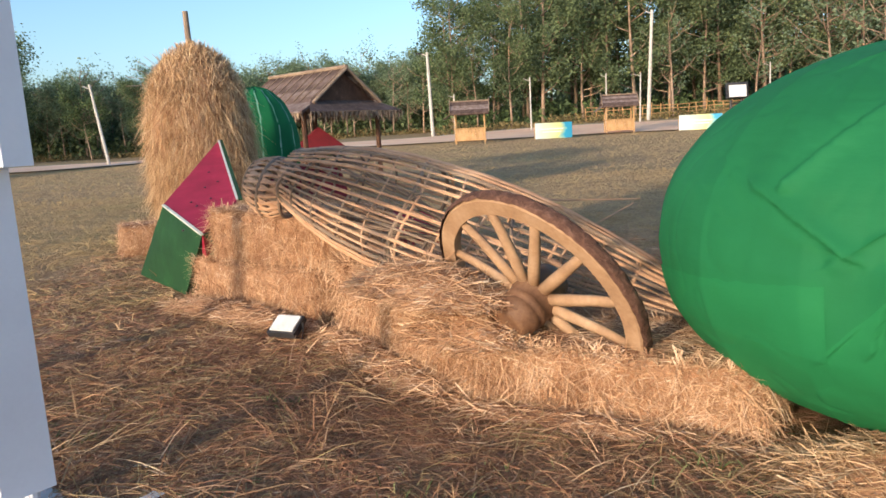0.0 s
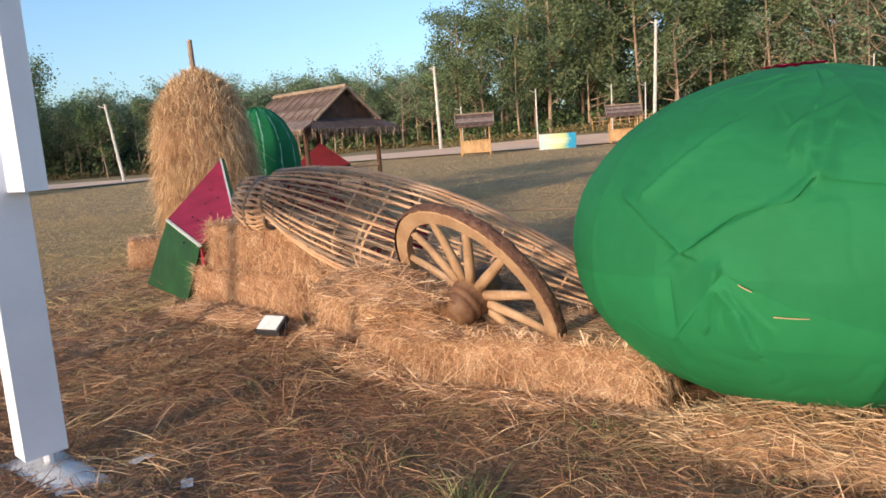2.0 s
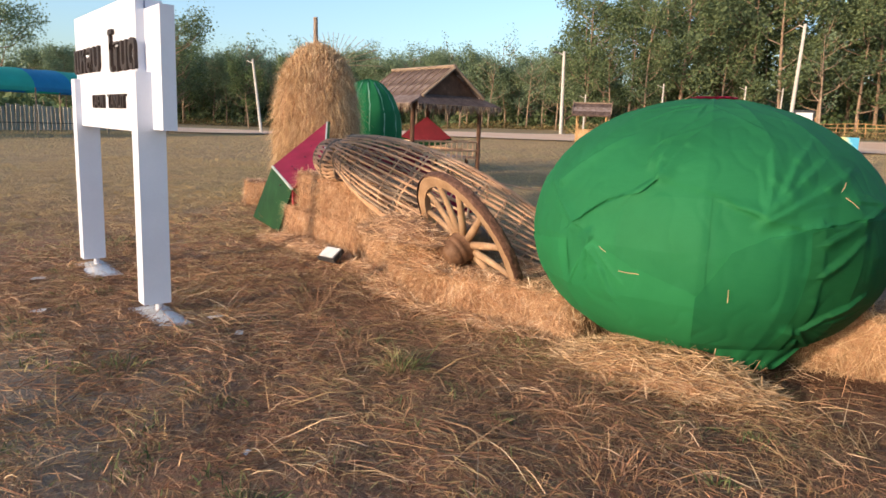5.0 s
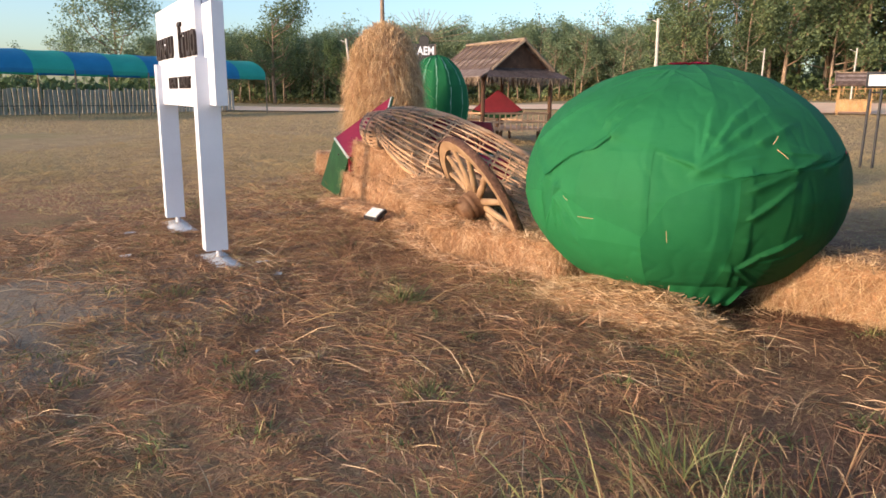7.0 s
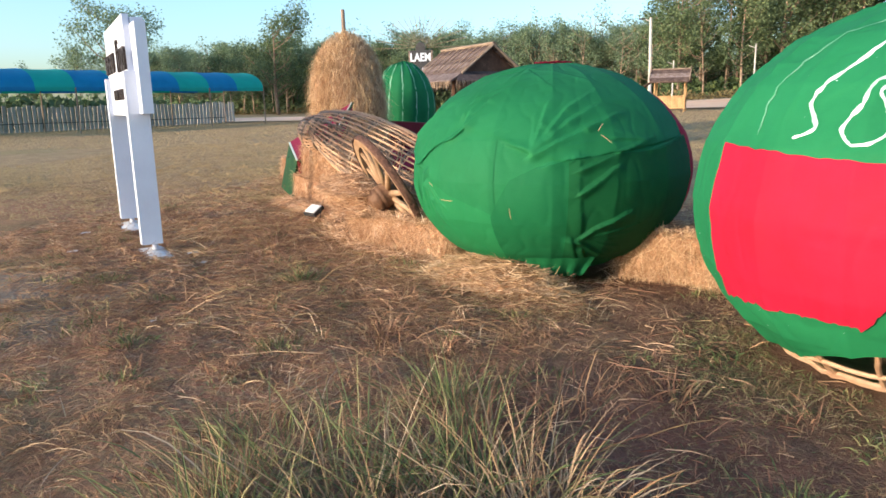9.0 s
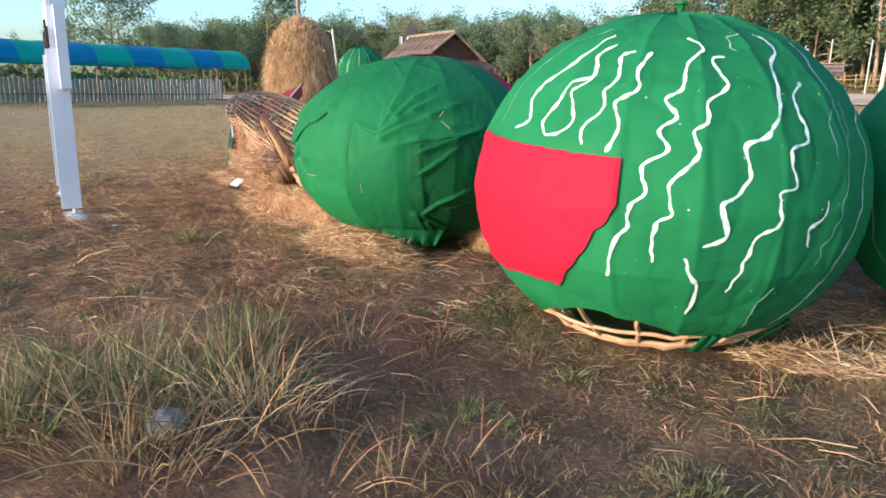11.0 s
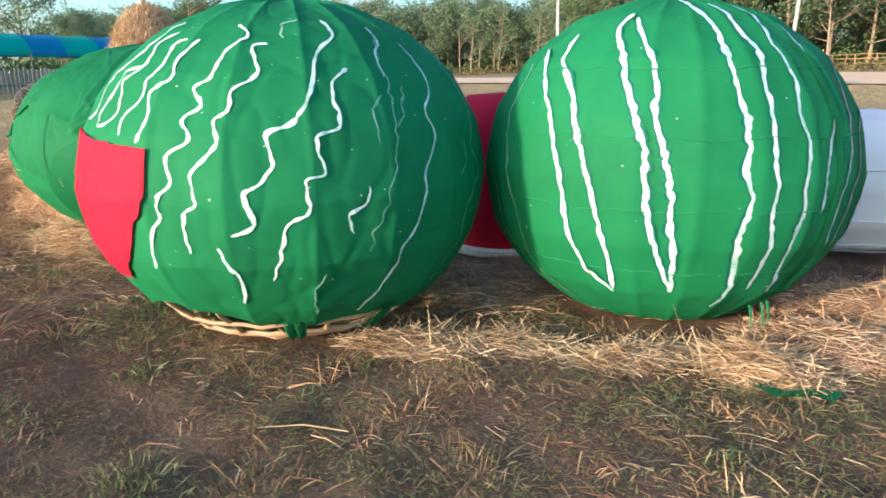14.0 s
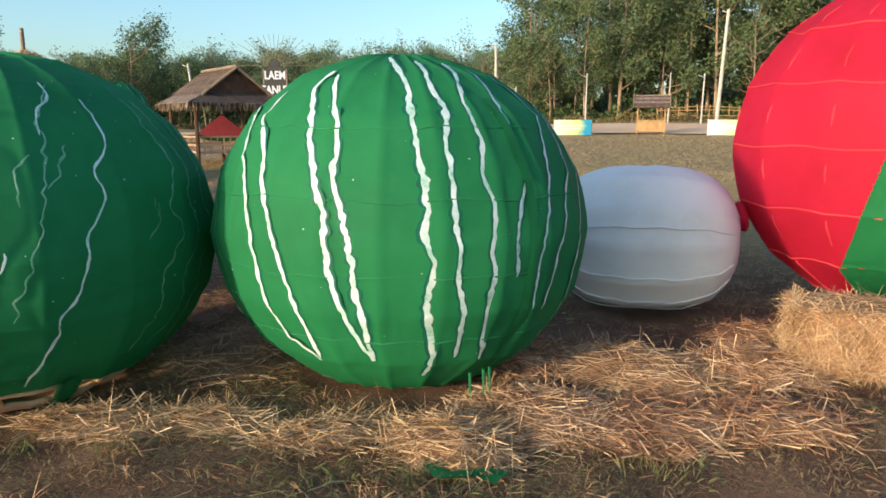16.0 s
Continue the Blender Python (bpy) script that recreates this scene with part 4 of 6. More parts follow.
# ---------------------------------------------------------------- straw bales and stacks
def bale(size, m, label, n, mat="straw", group="straw bales", lean=0.0, shaggy=1.0):
    """A pressed bale: lumpy core and thousands of straws standing out of its faces."""
    ob = thing("straw_bale", label, "straw bale", m, group)
    n = int(n * 1.35)
    sx, sy, sz = size
    core = Mesh()
    k = 14
    def warp(p):
        p = Vector(p)
        q = p * 4 + Vector(m.translation)
        d = 0.045 * noise.noise(q) + 0.02 * noise.noise(q * 2.6)
        r = Vector((p.x / sx, p.y / sy, (p.z - sz / 2) / sz)) * 2
        e = max(abs(r.x), abs(r.y), abs(r.z))
        s = 1 - 0.09 * (sorted((abs(r.x), abs(r.y), abs(r.z)))[1] ** 6) + d
        return Vector((p.x * s, p.y * s, max(0, (p.z - sz / 2) * s + sz / 2)))
    for ax in range(3):
        for sg in (-1, 1):
            vs = []
            for i in range(k + 1):
                for j in range(k + 1):
                    u, v = i / k - 0.5, j / k - 0.5
                    c = [0, 0, 0]
                    c[ax], c[(ax + 1) % 3], c[(ax + 2) % 3] = sg * 0.5, u * sg, v
                    vs.append(warp((c[0] * sx, c[1] * sy, c[2] * sz + sz / 2)))
            core.add(vs, [(i * (k + 1) + j, (i + 1) * (k + 1) + j, (i + 1) * (k + 1) + j + 1, i * (k + 1) + j + 1) for i in range(k) for j in range(k)])
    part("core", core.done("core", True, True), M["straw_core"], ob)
    # straws over the five open faces
    areas = np.array([sx * sy, sx * sz, sx * sz, sy * sz, sy * sz])
    face = rng.choice(5, n, p=areas / areas.sum())
    u, v = rng.uniform(-0.5, 0.5, n), rng.uniform(-0.5, 0.5, n)
    P, N = np.zeros((n, 3)), np.zeros((n, 3))
    for f in range(5):
        s = face == f
        if f == 0:
            P[s] = np.stack([u[s] * sx, v[s] * sy, np.full(s.sum(), sz * 0.985)], 1)
            N[s] = (0, 0, 1)
        elif f < 3:
            sg = -1 if f == 1 else 1
            P[s] = np.stack([u[s] * sx, np.full(s.sum(), sg * sy * 0.49), (v[s] + 0.5) * sz], 1)
            N[s] = (0, sg, 0)
        else:
            sg = -1 if f == 3 else 1
            P[s] = np.stack([np.full(s.sum(), sg * sx * 0.49), u[s] * sy, (v[s] + 0.5) * sz], 1)
            N[s] = (sg, 0, 0)
    P = np.array([warp(p) for p in P.tolist()])
    way = rng.normal(size=(n, 3)) * np.where(face[:, None] == 0, [1.0, 1.0, 0.35], [0.75, 0.75, 1.0])
    way -= N * (way * N).sum(1, keepdims=True)
    way = unit(unit(way) + N * rng.uniform(0.02, 0.7, (n, 1)) * shaggy)
    L = rng.uniform(0.08, 0.30, n)
    base = P - way * L[:, None] * 0.35 + N * 0.002
    base[:, 2] = np.maximum(base[:, 2], 0.01)
    part("loose_straw", stem_mesh("loose_straw", base, way, L, rng.uniform(0.003, 0.008, n), 0.22, 3), M[mat], ob, "loose straw ends")["kind"] = "stuff"
    return ob


def on(x, y, z=0.0):
    return float(ground_z(x, y)) + z


def between(p, q, back):
    """Pose for a bale whose front foot runs from p to q; back is its depth."""
    d = Vector((q[0] - p[0], q[1] - p[1], 0))
    a = math.degrees(math.atan2(d.y, d.x))
    nrm = Vector((-d.y, d.x, 0)).normalized()
    c = (Vector((*p, 0)) + Vector((*q, 0))) / 2 + nrm * back / 2
    return d.length, c, a


for p, q, depth, height, zoff, n, lab in [
        ((-2.36, 6.44), (-0.95, 5.32), 0.7, 0.44, 0.0, 8000, "golden straw bale at the bottom of a stack"),
        ((-2.14, 6.34), (-0.80, 5.27), 0.68, 0.47, 0.42, 10500, "golden straw bale laid on another bale"),
        ((-0.88, 5.26), (0.02, 3.78), 0.85, 0.57, 0.0, 13000, "trampled straw bale with a shaggy top"),
        ((0.02, 3.70), (1.42, 2.92), 0.68, 0.345, 0.0, 14000, "low straw bale under the cart wheel")]:
    L, c, a = between(p, q, depth)
    bale((L, depth, height), pose(c.x, c.y, on(c.x, c.y) + zoff, 0, 0, a), lab, n)
bale((1.02, 0.5, 0.44), pose(3.42, 2.88, on(3.4, 2.9), 0, 0, -24), "pale straw bale between two melons", 6500, "straw_pale")
bale((0.95, 0.5, 0.45), pose(9.72, 2.52, on(9.7, 2.5), 0, 0, -7), "pale straw bale beside the red melon", 6000, "straw_pale")
bale((0.6, 0.5, 0.42), pose(-3.95, 9.3, on(-3.95, 9.3), 0, 0, 20), "small straw bale beside the haystack", 1800)

# heap of trodden straw under the plain melon
def heap(centre, radii, yaw, height, n, label, mat, name="straw_heap", flat=0.2, lift=0.0):
    ob = thing(name, label, "straw heap", pose(centre[0], centre[1], on(*centre) + lift, 0, 0, yaw), kind="stuff")
    a, r = rng.uniform(0, 2 * math.pi, n), np.sqrt(rng.uniform(0, 1, n))
    x, y = radii[0] * r * np.cos(a), radii[1] * r * np.sin(a)
    z = height * (1 - r ** 2) * rng.uniform(0.1, 1, n) + 0.012
    way = rng.normal(size=(n, 3)) * (1, 1, flat)
    way = unit(way)
    L = rng.uniform(0.08, 0.3, n)
    base = np.stack([x, y, z], 1) - way * L[:, None] / 2
    base[:, 2] = np.maximum(base[:, 2], 0.005)
    part("loose_straw", stem_mesh("loose_straw", base, way, L, rng.uniform(0.003, 0.007, n), 0.05, 2), M[mat], ob)
    core = Mesh()
    vs = [(0, 0, height * 0.8)]
    for i in range(1, 9):
        for k in range(28):
            t = 2 * math.pi * k / 28
            rr = i / 8 * (0.95 + 0.12 * noise.noise(Vector((math.cos(t) * 2, math.sin(t) * 2, centre[0]))))
            vs.append((radii[0] * rr * math.cos(t), radii[1] * rr * math.sin(t), max(-0.03, height * 0.8 * (1 - rr ** 2) + 0.03 * noise.noise(Vector((rr * 5, t * 2, centre[1]))))))
    fs = [(0, 1 + k, 1 + (k + 1) % 28) for k in range(28)]
    fs += [(1 + (i - 1) * 28 + k, 1 + i * 28 + k, 1 + i * 28 + (k + 1) % 28, 1 + (i - 1) * 28 + (k + 1) % 28) for i in range(1, 8) for k in range(28)]
    core.add(vs, fs)
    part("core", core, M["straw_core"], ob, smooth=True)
    return ob


heap((-1.8, 5.75), (1.0, 0.2), -38, 0.12, 2200, "spilled straw along the foot of the bales", "straw")
heap((-0.5, 4.4), (0.9, 0.17), -58, 0.10, 1800, "spilled straw along the foot of the bales", "straw")
heap((0.66, 3.24), (0.85, 0.12), -30, 0.06, 1200, "spilled straw along the foot of the bales", "straw")
heap((-0.12, 4.02), (0.62, 0.30), -50, 0.20, 4200, "loose straw heaped against the cart wheel", "straw", lift=0.53)
heap((0.10, 3.78), (0.40, 0.22), -40, 0.22, 3000, "loose straw heaped under the wheel hub", "straw", lift=0.30)
heap((1.95, 2.42), (0.72, 0.36), -26, 0.24, 7000, "flattened heap of pale straw under the green melon", "straw_pale")
hr = random.Random(9)
for k, (x, y, rx, ry, hh, n, mt) in enumerate(((5.55, 0.85, 0.45, 0.2, 0.05, 1100, "straw_pale"), (6.1, 1.0, 0.4, 0.2, 0.06, 1100, "straw_pale"), (5.75, 2.2, 0.6, 0.8, 0.07, 1800, "litter"), (6.75, 0.98, 0.4, 0.18, 0.06, 1100, "straw_pale"),
                                               (7.35, 1.0, 0.4, 0.3, 0.15, 2600, "straw_pale"), (7.75, 1.45, 0.5, 0.4, 0.12, 2400, "straw"), (8.4, 1.5, 0.55, 0.4, 0.09, 2000, "litter"), (8.3, 2.2, 0.6, 0.45, 0.15, 2600, "straw_pale"),
                                               (9.0, 2.35, 0.45, 0.35, 0.17, 2400, "straw"), (8.95, 1.6, 0.4, 0.3, 0.08, 1300, "litter"), (9.3, 3.1, 0.5, 0.4, 0.12, 1600, "litter"), (7.6, 2.3, 0.4, 0.4, 0.08, 1300, "litter"))):
    heap((x, y), (rx, ry), hr.uniform(-30, 40), hh, n, "small loose heap of trampled dry straw" if mt != "litter" else "brown trampled straw on the ground", mt)

# tall haystack round a pole
def stack():
    cx, cy = -3.6, 10.9
    ob = thing("haystack", "tall rounded haystack of golden straw round a pole", "haystack", pose(cx, cy, on(cx, cy)))
    prof = [(0.0, 0.62), (0.5, 0.68), (1.0, 0.72), (1.5, 0.71), (1.9, 0.68), (2.25, 0.60), (2.5, 0.49), (2.65, 0.35), (2.76, 0.16), (2.79, 0.02)]
    zs, rs = [p[0] for p in prof], [p[1] for p in prof]
    m = Mesh()
    rows = 44
    vs = []
    for i in range(rows + 1):
        z = 2.79 * i / rows
        for k in range(48):
            a = 2 * math.pi * k / 48
            r = np.interp(z, zs, rs) * (1 + 0.07 * noise.noise(Vector((math.cos(a) * 2, math.sin(a) * 2, z * 1.5))) + 0.03 * noise.noise(Vector((math.cos(a) * 7, math.sin(a) * 7, z * 4))))
            vs.append((r * math.cos(a), r * math.sin(a), z))
    m.add(vs, [(i * 48 + k, i * 48 + (k + 1) % 48, (i + 1) * 48 + (k + 1) % 48, (i + 1) * 48 + k) for i in range(rows) for k in range(48)])
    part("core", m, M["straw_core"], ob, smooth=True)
    n = 26000
    z = 2.8 * rng.uniform(0, 1, n) ** 0.85
    a = rng.uniform(0, 2 * math.pi, n)
    r = np.interp(z, zs, rs) * (1 + 0.05 * rng.normal(size=n))
    out = np.stack([np.cos(a), np.sin(a), np.zeros(n)], 1)
    down = np.stack([np.zeros(n), np.zeros(n), -np.ones(n)], 1)
    way = unit(down * rng.uniform(0.2, 1, (n, 1)) + out * rng.uniform(0.0, 0.3, (n, 1)) + rng.normal(size=(n, 3)) * 0.42)
    L = rng.uniform(0.18, 0.5, n)
    base = np.stack([r * np.cos(a), r * np.sin(a), z], 1) - way * L[:, None] * 0.3
    part("loose_straw", stem_mesh("loose_straw", base, way, L, rng.uniform(0.005, 0.010, n), 0.5, 4), M["straw_hay"], ob, "hanging loose straw")["kind"] = "stuff"
    part("pole", Mesh().tube([(0, 0, 0), (-0.02, 0, 2.0), (-0.05, 0.03, 3.33)], [0.06, 0.05, 0.04], 10), M["bamboo_grey"], ob, "weathered grey wooden pole")
stack()

# ---------------------------------------------------------------- name sign
def name_sign():
    p2, p1 = Vector((-3.29, 4.06, 0)), Vector((-1.75, 2.72, 0))
    d = (p1 - p2).normalized()
    a = math.degrees(math.atan2(d.y, d.x))
    mid = (p1 + p2) / 2
    half = (p1 - p2).length / 2
    ob = thing("name_sign", "white painted place-name board on two square posts", "sign", pose(mid.x, mid.y, on(mid.x, mid.y), 0, 0, a))
    for sx in (-half, half):
        post = part("post", Mesh().box((0.15, 0.2, 1.72), pose(sx, -0.03, 0.11 + 0.86)), M["sign_white"], ob)
        part("pipe", Mesh().tube([(sx, 0, 0.0), (sx, 0, 0.13)], 0.028, 10), M["sign_white"], post, "thin metal pipe foot")
        foot = Mesh()
        vs = []
        for i in range(9):
            for j in range(5):
                u, v = i / 8 - 0.5, j / 4 - 0.5
                e = 1 - max(abs(2 * u), abs(2 * v)) ** 4
                vs.append((sx + 0.10 + 0.78 * u + 0.03 * noise.noise(Vector((i, j, sx))), -0.02 + 0.3 * v, 0.012 + 0.045 * e * (0.6 + 0.8 * abs(noise.noise(Vector((i * 0.7, j * 0.9, sx + 4)))))))
        foot.add(vs, [(5 * i + j, 5 * i + 5 + j, 5 * i + 6 + j, 5 * i + 1 + j) for i in range(8) for j in range(4)])
        part("foot", foot, M["plaster"], ob, "splashed white plaster footing", True)
    W, zt, zb = 2 * half + 0.42, 2.28, 1.42
    board = part("board", Mesh().box((W + 0.1, 0.1, zt - zb), pose(0.05, 0.03, (zt + zb) / 2)), M["sign_white"], ob)
    part("panel", Mesh().box((W - 0.42, 0.06, 0.98), pose(-0.06, -0.05, 1.89)), M["sign_white"], board)
    part("cap", Mesh().box((W - 0.5, 0.12, 0.07), pose(-0.02, 0.05, 2.315)), M["sign_white"], board)
    def words(text, size, x, z, sx):
        c = bpy.data.curves.new("letters", "FONT")
        c.body, c.size, c.align_x, c.extrude, c.offset = text, size, "CENTER", 0.012, 0.005 * size / 0.3
        tmp = new("letters", c)
        dg = bpy.context.evaluated_depsgraph_get()
        me = bpy.data.meshes.new_from_object(tmp.evaluated_get(dg))
        bpy.data.objects.remove(tmp)
        me.transform(pose(x, -0.092, z, 90) @ Matrix.Diagonal((sx, 1, 1, 1)))
        me.materials.clear()
        me.materials.append(M["letter_dark"])
        part("word", me, M["letter_dark"], board, "raised dark brown letters")
    words("แหลม", 0.36, -0.58, 1.88, 1.2)
    words("โตนด", 0.38, 0.62, 1.86, 0.95)
    words("LAEM", 0.155, -0.20, 1.57, 1.05)
    words("TANUT", 0.155, 0.40, 1.57, 1.0)
name_sign()

# ---------------------------------------------------------------- cart wheel
def cart_wheel():
    c = Vector((0.49, 3.71, 0.56))
    nrm = Vector((-1.22, -1, -0.88)).normalized()
    q = nrm.to_track_quat("Z", "Y").to_matrix().to_4x4()
    ob = thing("cart_wheel", "old wooden ox-cart wheel leaning on straw bales", "wheel", Matrix.Translation(c) @ q)
    R = 0.66
    m = Mesh()
    ns = 64
    vs = []
    sec = [(R - 0.105, -0.03), (R - 0.105, 0.03), (R - 0.02, 0.036), (R - 0.004, 0.02), (R - 0.004, -0.036), (R - 0.02, -0.036)]
    for k in range(ns):
        a = 2 * math.pi * k / ns
        w = 1 + 0.008 * noise.noise(Vector((math.cos(a) * 4, math.sin(a) * 4, 0)))
        vs += [(r * w * math.cos(a), r * w * math.sin(a), z) for r, z in sec]
    s = len(sec)
    m.add(vs, [(k * s + i, k * s + (i + 1) % s, ((k + 1) % ns) * s + (i + 1) % s, ((k + 1) % ns) * s + i) for k in range(ns) for i in range(s)])
    part("rim", m, M["cart_wood"], ob, "worn tan wooden rim")
    m = Mesh()
    vs = []
    nt2 = 160
    for k in range(nt2):
        a = 2 * math.pi * k / nt2
        for j in range(6):
            z = -0.04 + 0.08 * j / 5
            r = R + 0.010 + 0.010 * noise.noise(Vector((math.cos(a) * 30, math.sin(a) * 30, z * 40))) - (0.012 if j in (0, 5) else 0)
            vs.append((r * math.cos(a), r * math.sin(a), z))
    m.add(vs, [(k * 6 + j, ((k + 1) % nt2) * 6 + j, ((k + 1) % nt2) * 6 + j + 1, k * 6 + j + 1) for k in range(nt2) for j in range(5)])
    part("tyre", m, M["bark"], ob, "dark rotten rough tread", True)
    for k in range(12):
        a = 2 * math.pi * k / 12 + 0.1
        u = Vector((math.cos(a), math.sin(a), 0))
        sp = Mesh()
        sp.tube([u * 0.09 + Vector((0, 0, 0.03)), u * 0.25 + Vector((0, 0, 0.015)), u * 0.42, u * (R - 0.09)], [0.036, 0.036, 0.031, 0.026], 8, flat=0.8)
        part("spoke", sp, M["cart_wood"], ob, smooth=True)
    prof = [(0.06, -0.16), (0.10, -0.15), (0.13, -0.07), (0.135, 0.06), (0.125, 0.09), (0.132, 0.10), (0.13, 0.13), (0.118, 0.14), (0.124, 0.15), (0.118, 0.19), (0.10, 0.2), (0.095, 0.235), (0.06, 0.25), (0.02, 0.25)]
    part("hub", Mesh().lathe(prof, 28), M["hub_wood"], ob, "dark turned wooden hub with rings", True)
cart_wheel()

# ---------------------------------------------------------------- giant bamboo fish trap
def fish_trap():
    a, b = Vector((-1.06, 5.10, 1.19)), Vector((1.85, 4.02, 0.15))
    ax = (b - a)
    L = ax.length
    q = ax.to_track_quat("Z", "Y").to_matrix().to_4x4()
    ob = thing("fish_trap", "giant bamboo fish trap lying across straw bales", "fish trap", Matrix.Translation(a) @ q)
    prof = [(0, 0.20), (0.05, 0.27), (0.14, 0.36), (0.25, 0.41), (0.4, 0.43), (0.55, 0.40), (0.7, 0.31), (0.85, 0.19), (1.0, 0.07)]
    R = lambda u: float(np.interp(u, [p[0] for p in prof], [p[1] for p in prof]))
    nsl = 40
    for k in range(nsl):
        t = 2 * math.pi * k / nsl
        j = random.uniform(-0.04, 0.04)
        pts = [(R(u) * math.cos(t + j * u), R(u) * math.sin(t + j * u), u * L) for u in np.linspace(0, 1 + random.uniform(-0.05, 0.02), 13)]
        part("slat", Mesh().tube(pts, [0.0085 if k % 3 else 0.012] * 12 + [0.006], 5, flat=0.6), M["bamboo" if k % 4 else "bamboo_grey"], ob)
    for u, r in ((0.015, 0.017), (0.06, 0.009), (0.12, 0.009), (0.19, 0.008), (0.25, 0.007), (0.31, 0.014), (0.325, 0.010), (0.40, 0.007), (0.46, 0.009), (0.53, 0.007), (0.60, 0.010), (0.67, 0.007), (0.75, 0.008), (0.86, 0.008)):
        pts = [((R(u) - 0.012) * math.cos(2 * math.pi * i / 40), (R(u) - 0.012) * math.sin(2 * math.pi * i / 40), u * L + 0.03 * math.sin(i * 0.5)) for i in range(40)]
        part("hoop", Mesh().tube(pts, r, 5, closed=True), M["bamboo_grey" if u < 0.2 or 0.3 < u < 0.32 else "bamboo"], ob)
    # inner funnel
    for k in range(18):
        t = 2 * math.pi * k / 18
        part("funnel_slat", Mesh().tube([(0.26 * math.cos(t), 0.26 * math.sin(t), 0.10 * L), (0.17 * math.cos(t), 0.17 * math.sin(t), 0.25 * L), (0.07 * math.cos(t), 0.07 * math.sin(t), 0.38 * L)], 0.007, 5), M["bamboo_grey"], ob)
    # loose lashing ends and a tie stick
    part("stick", Mesh().tube([(-0.44, 0.1, 0.55 * L), (-0.30, 0.22, 0.52 * L), (0.02, 0.40, 0.5 * L)], 0.012, 6), M["bamboo_grey"], ob)
    # woven cap on the mouth
    cap = thing("woven_basket", "small round woven bamboo basket on a bale", "basket", Matrix.Translation((-1.24, 5.24, 1.12)) @ q @ Matrix.Diagonal((0.8, 0.8, 0.8, 1)))
    for k in range(26):
        t = 2 * math.pi * k / 26
        pts = [(r * math.cos(t + w), r * math.sin(t + w), z) for r, z, w in ((0.10, -0.24, 0), (0.22, -0.16, 0.12), (0.275, -0.02, 0.25), (0.27, 0.12, 0.37), (0.22, 0.22, 0.5))]
        part("stave", Mesh().tube(pts, 0.019, 5, flat=0.45), M["bamboo" if k % 3 else "bamboo_grey"], cap)
        pts = [(x * 1.03, y * -1.03, z) for x, y, z in pts]
        part("weaver", Mesh().tube(pts, 0.017, 5, flat=0.45), M["bamboo"], cap)
    for r, z in ((0.225, 0.22), (0.28, 0.02), (0.20, -0.18)):
        part("hoop", Mesh().tube([(r * math.cos(2 * math.pi * i / 32), r * math.sin(2 * math.pi * i / 32), z) for i in range(32)], 0.016, 6, closed=True), M["bamboo_grey"], cap)
fish_trap()

# two thin bamboo whips that stick out past the trap
m = Mesh()
m.tube([(0.3, 4.7, 1.05), (0.85, 5.0, 0.93), (1.5, 5.3, 0.88)], [0.007, 0.006, 0.003], 5)
m.tube([(0.75, 5.0, 0.6), (1.2, 5.2, 0.75), (1.45, 5.3, 0.85)], [0.006, 0.005, 0.003], 5)
thing("bamboo_whips", "thin bare bamboo whips beside the trap", "bamboo", mesh=m, mat=M["bamboo"])


# ---------------------------------------------------------------- melon slice leaning on the bales
def slice_prop(corners, thick, seeds, label):
    """corners: tip, left, low, right of the red face; the rind end hangs below the left-low edge."""
    A, B, C, D = (Vector(c) for c in corners)
    n = (B - A).cross(D - A).normalized()
    if n.y > 0:
        n = -n
    ob = thing("melon_slice_prop", label, "melon slice prop")
    back = -n * thick
    m = Mesh().add([A, B, C, D, A + back, B + back, C + back, D + back], [(0, 1, 2, 3), (4, 7, 6, 5), (0, 4, 5, 1), (1, 5, 6, 2), (2, 6, 7, 3), (3, 7, 4, 0)])
    part("flesh", m, M["flesh"], ob, "dull red painted face")
    def strip(p, q, w, mat, nm, lift=0.006):
        d = (q - p).normalized()
        s = n.cross(d) * w / 2
        mm = Mesh().add([p - s + n * lift, q - s + n * lift, q + s + n * lift, p + s + n * lift, p - s - n * 0.01, q - s - n * 0.01, q + s - n * 0.01, p + s - n * 0.01],
                        [(0, 1, 2, 3), (0, 4, 5, 1), (1, 5, 6, 2), (2, 6, 7, 3), (3, 7, 4, 0), (4, 7, 6, 5)])
        part(nm, mm, M[mat], ob)
    strip(B, C, 0.028, "pith", "pith_line")
    strip(A, D, 0.024, "pith", "pith_line")
    off = (D - B).normalized() * 0.035
    strip(A + off, D + off, 0.04, "rind", "rind_edge")
    for u, v in seeds:
        c = A + (B - A) * u + (D - A) * v + n * 0.006
        d = (A - C).normalized()
        s = n.cross(d)
        part("seed", Mesh().add([c + d * 0.045, c + s * 0.016, c - d * 0.04, c - s * 0.016, c + n * 0.008], [(0, 1, 4), (1, 2, 4), (2, 3, 4), (3, 0, 4)]), M["seed"], ob)
    return ob, A, B, C, D, n


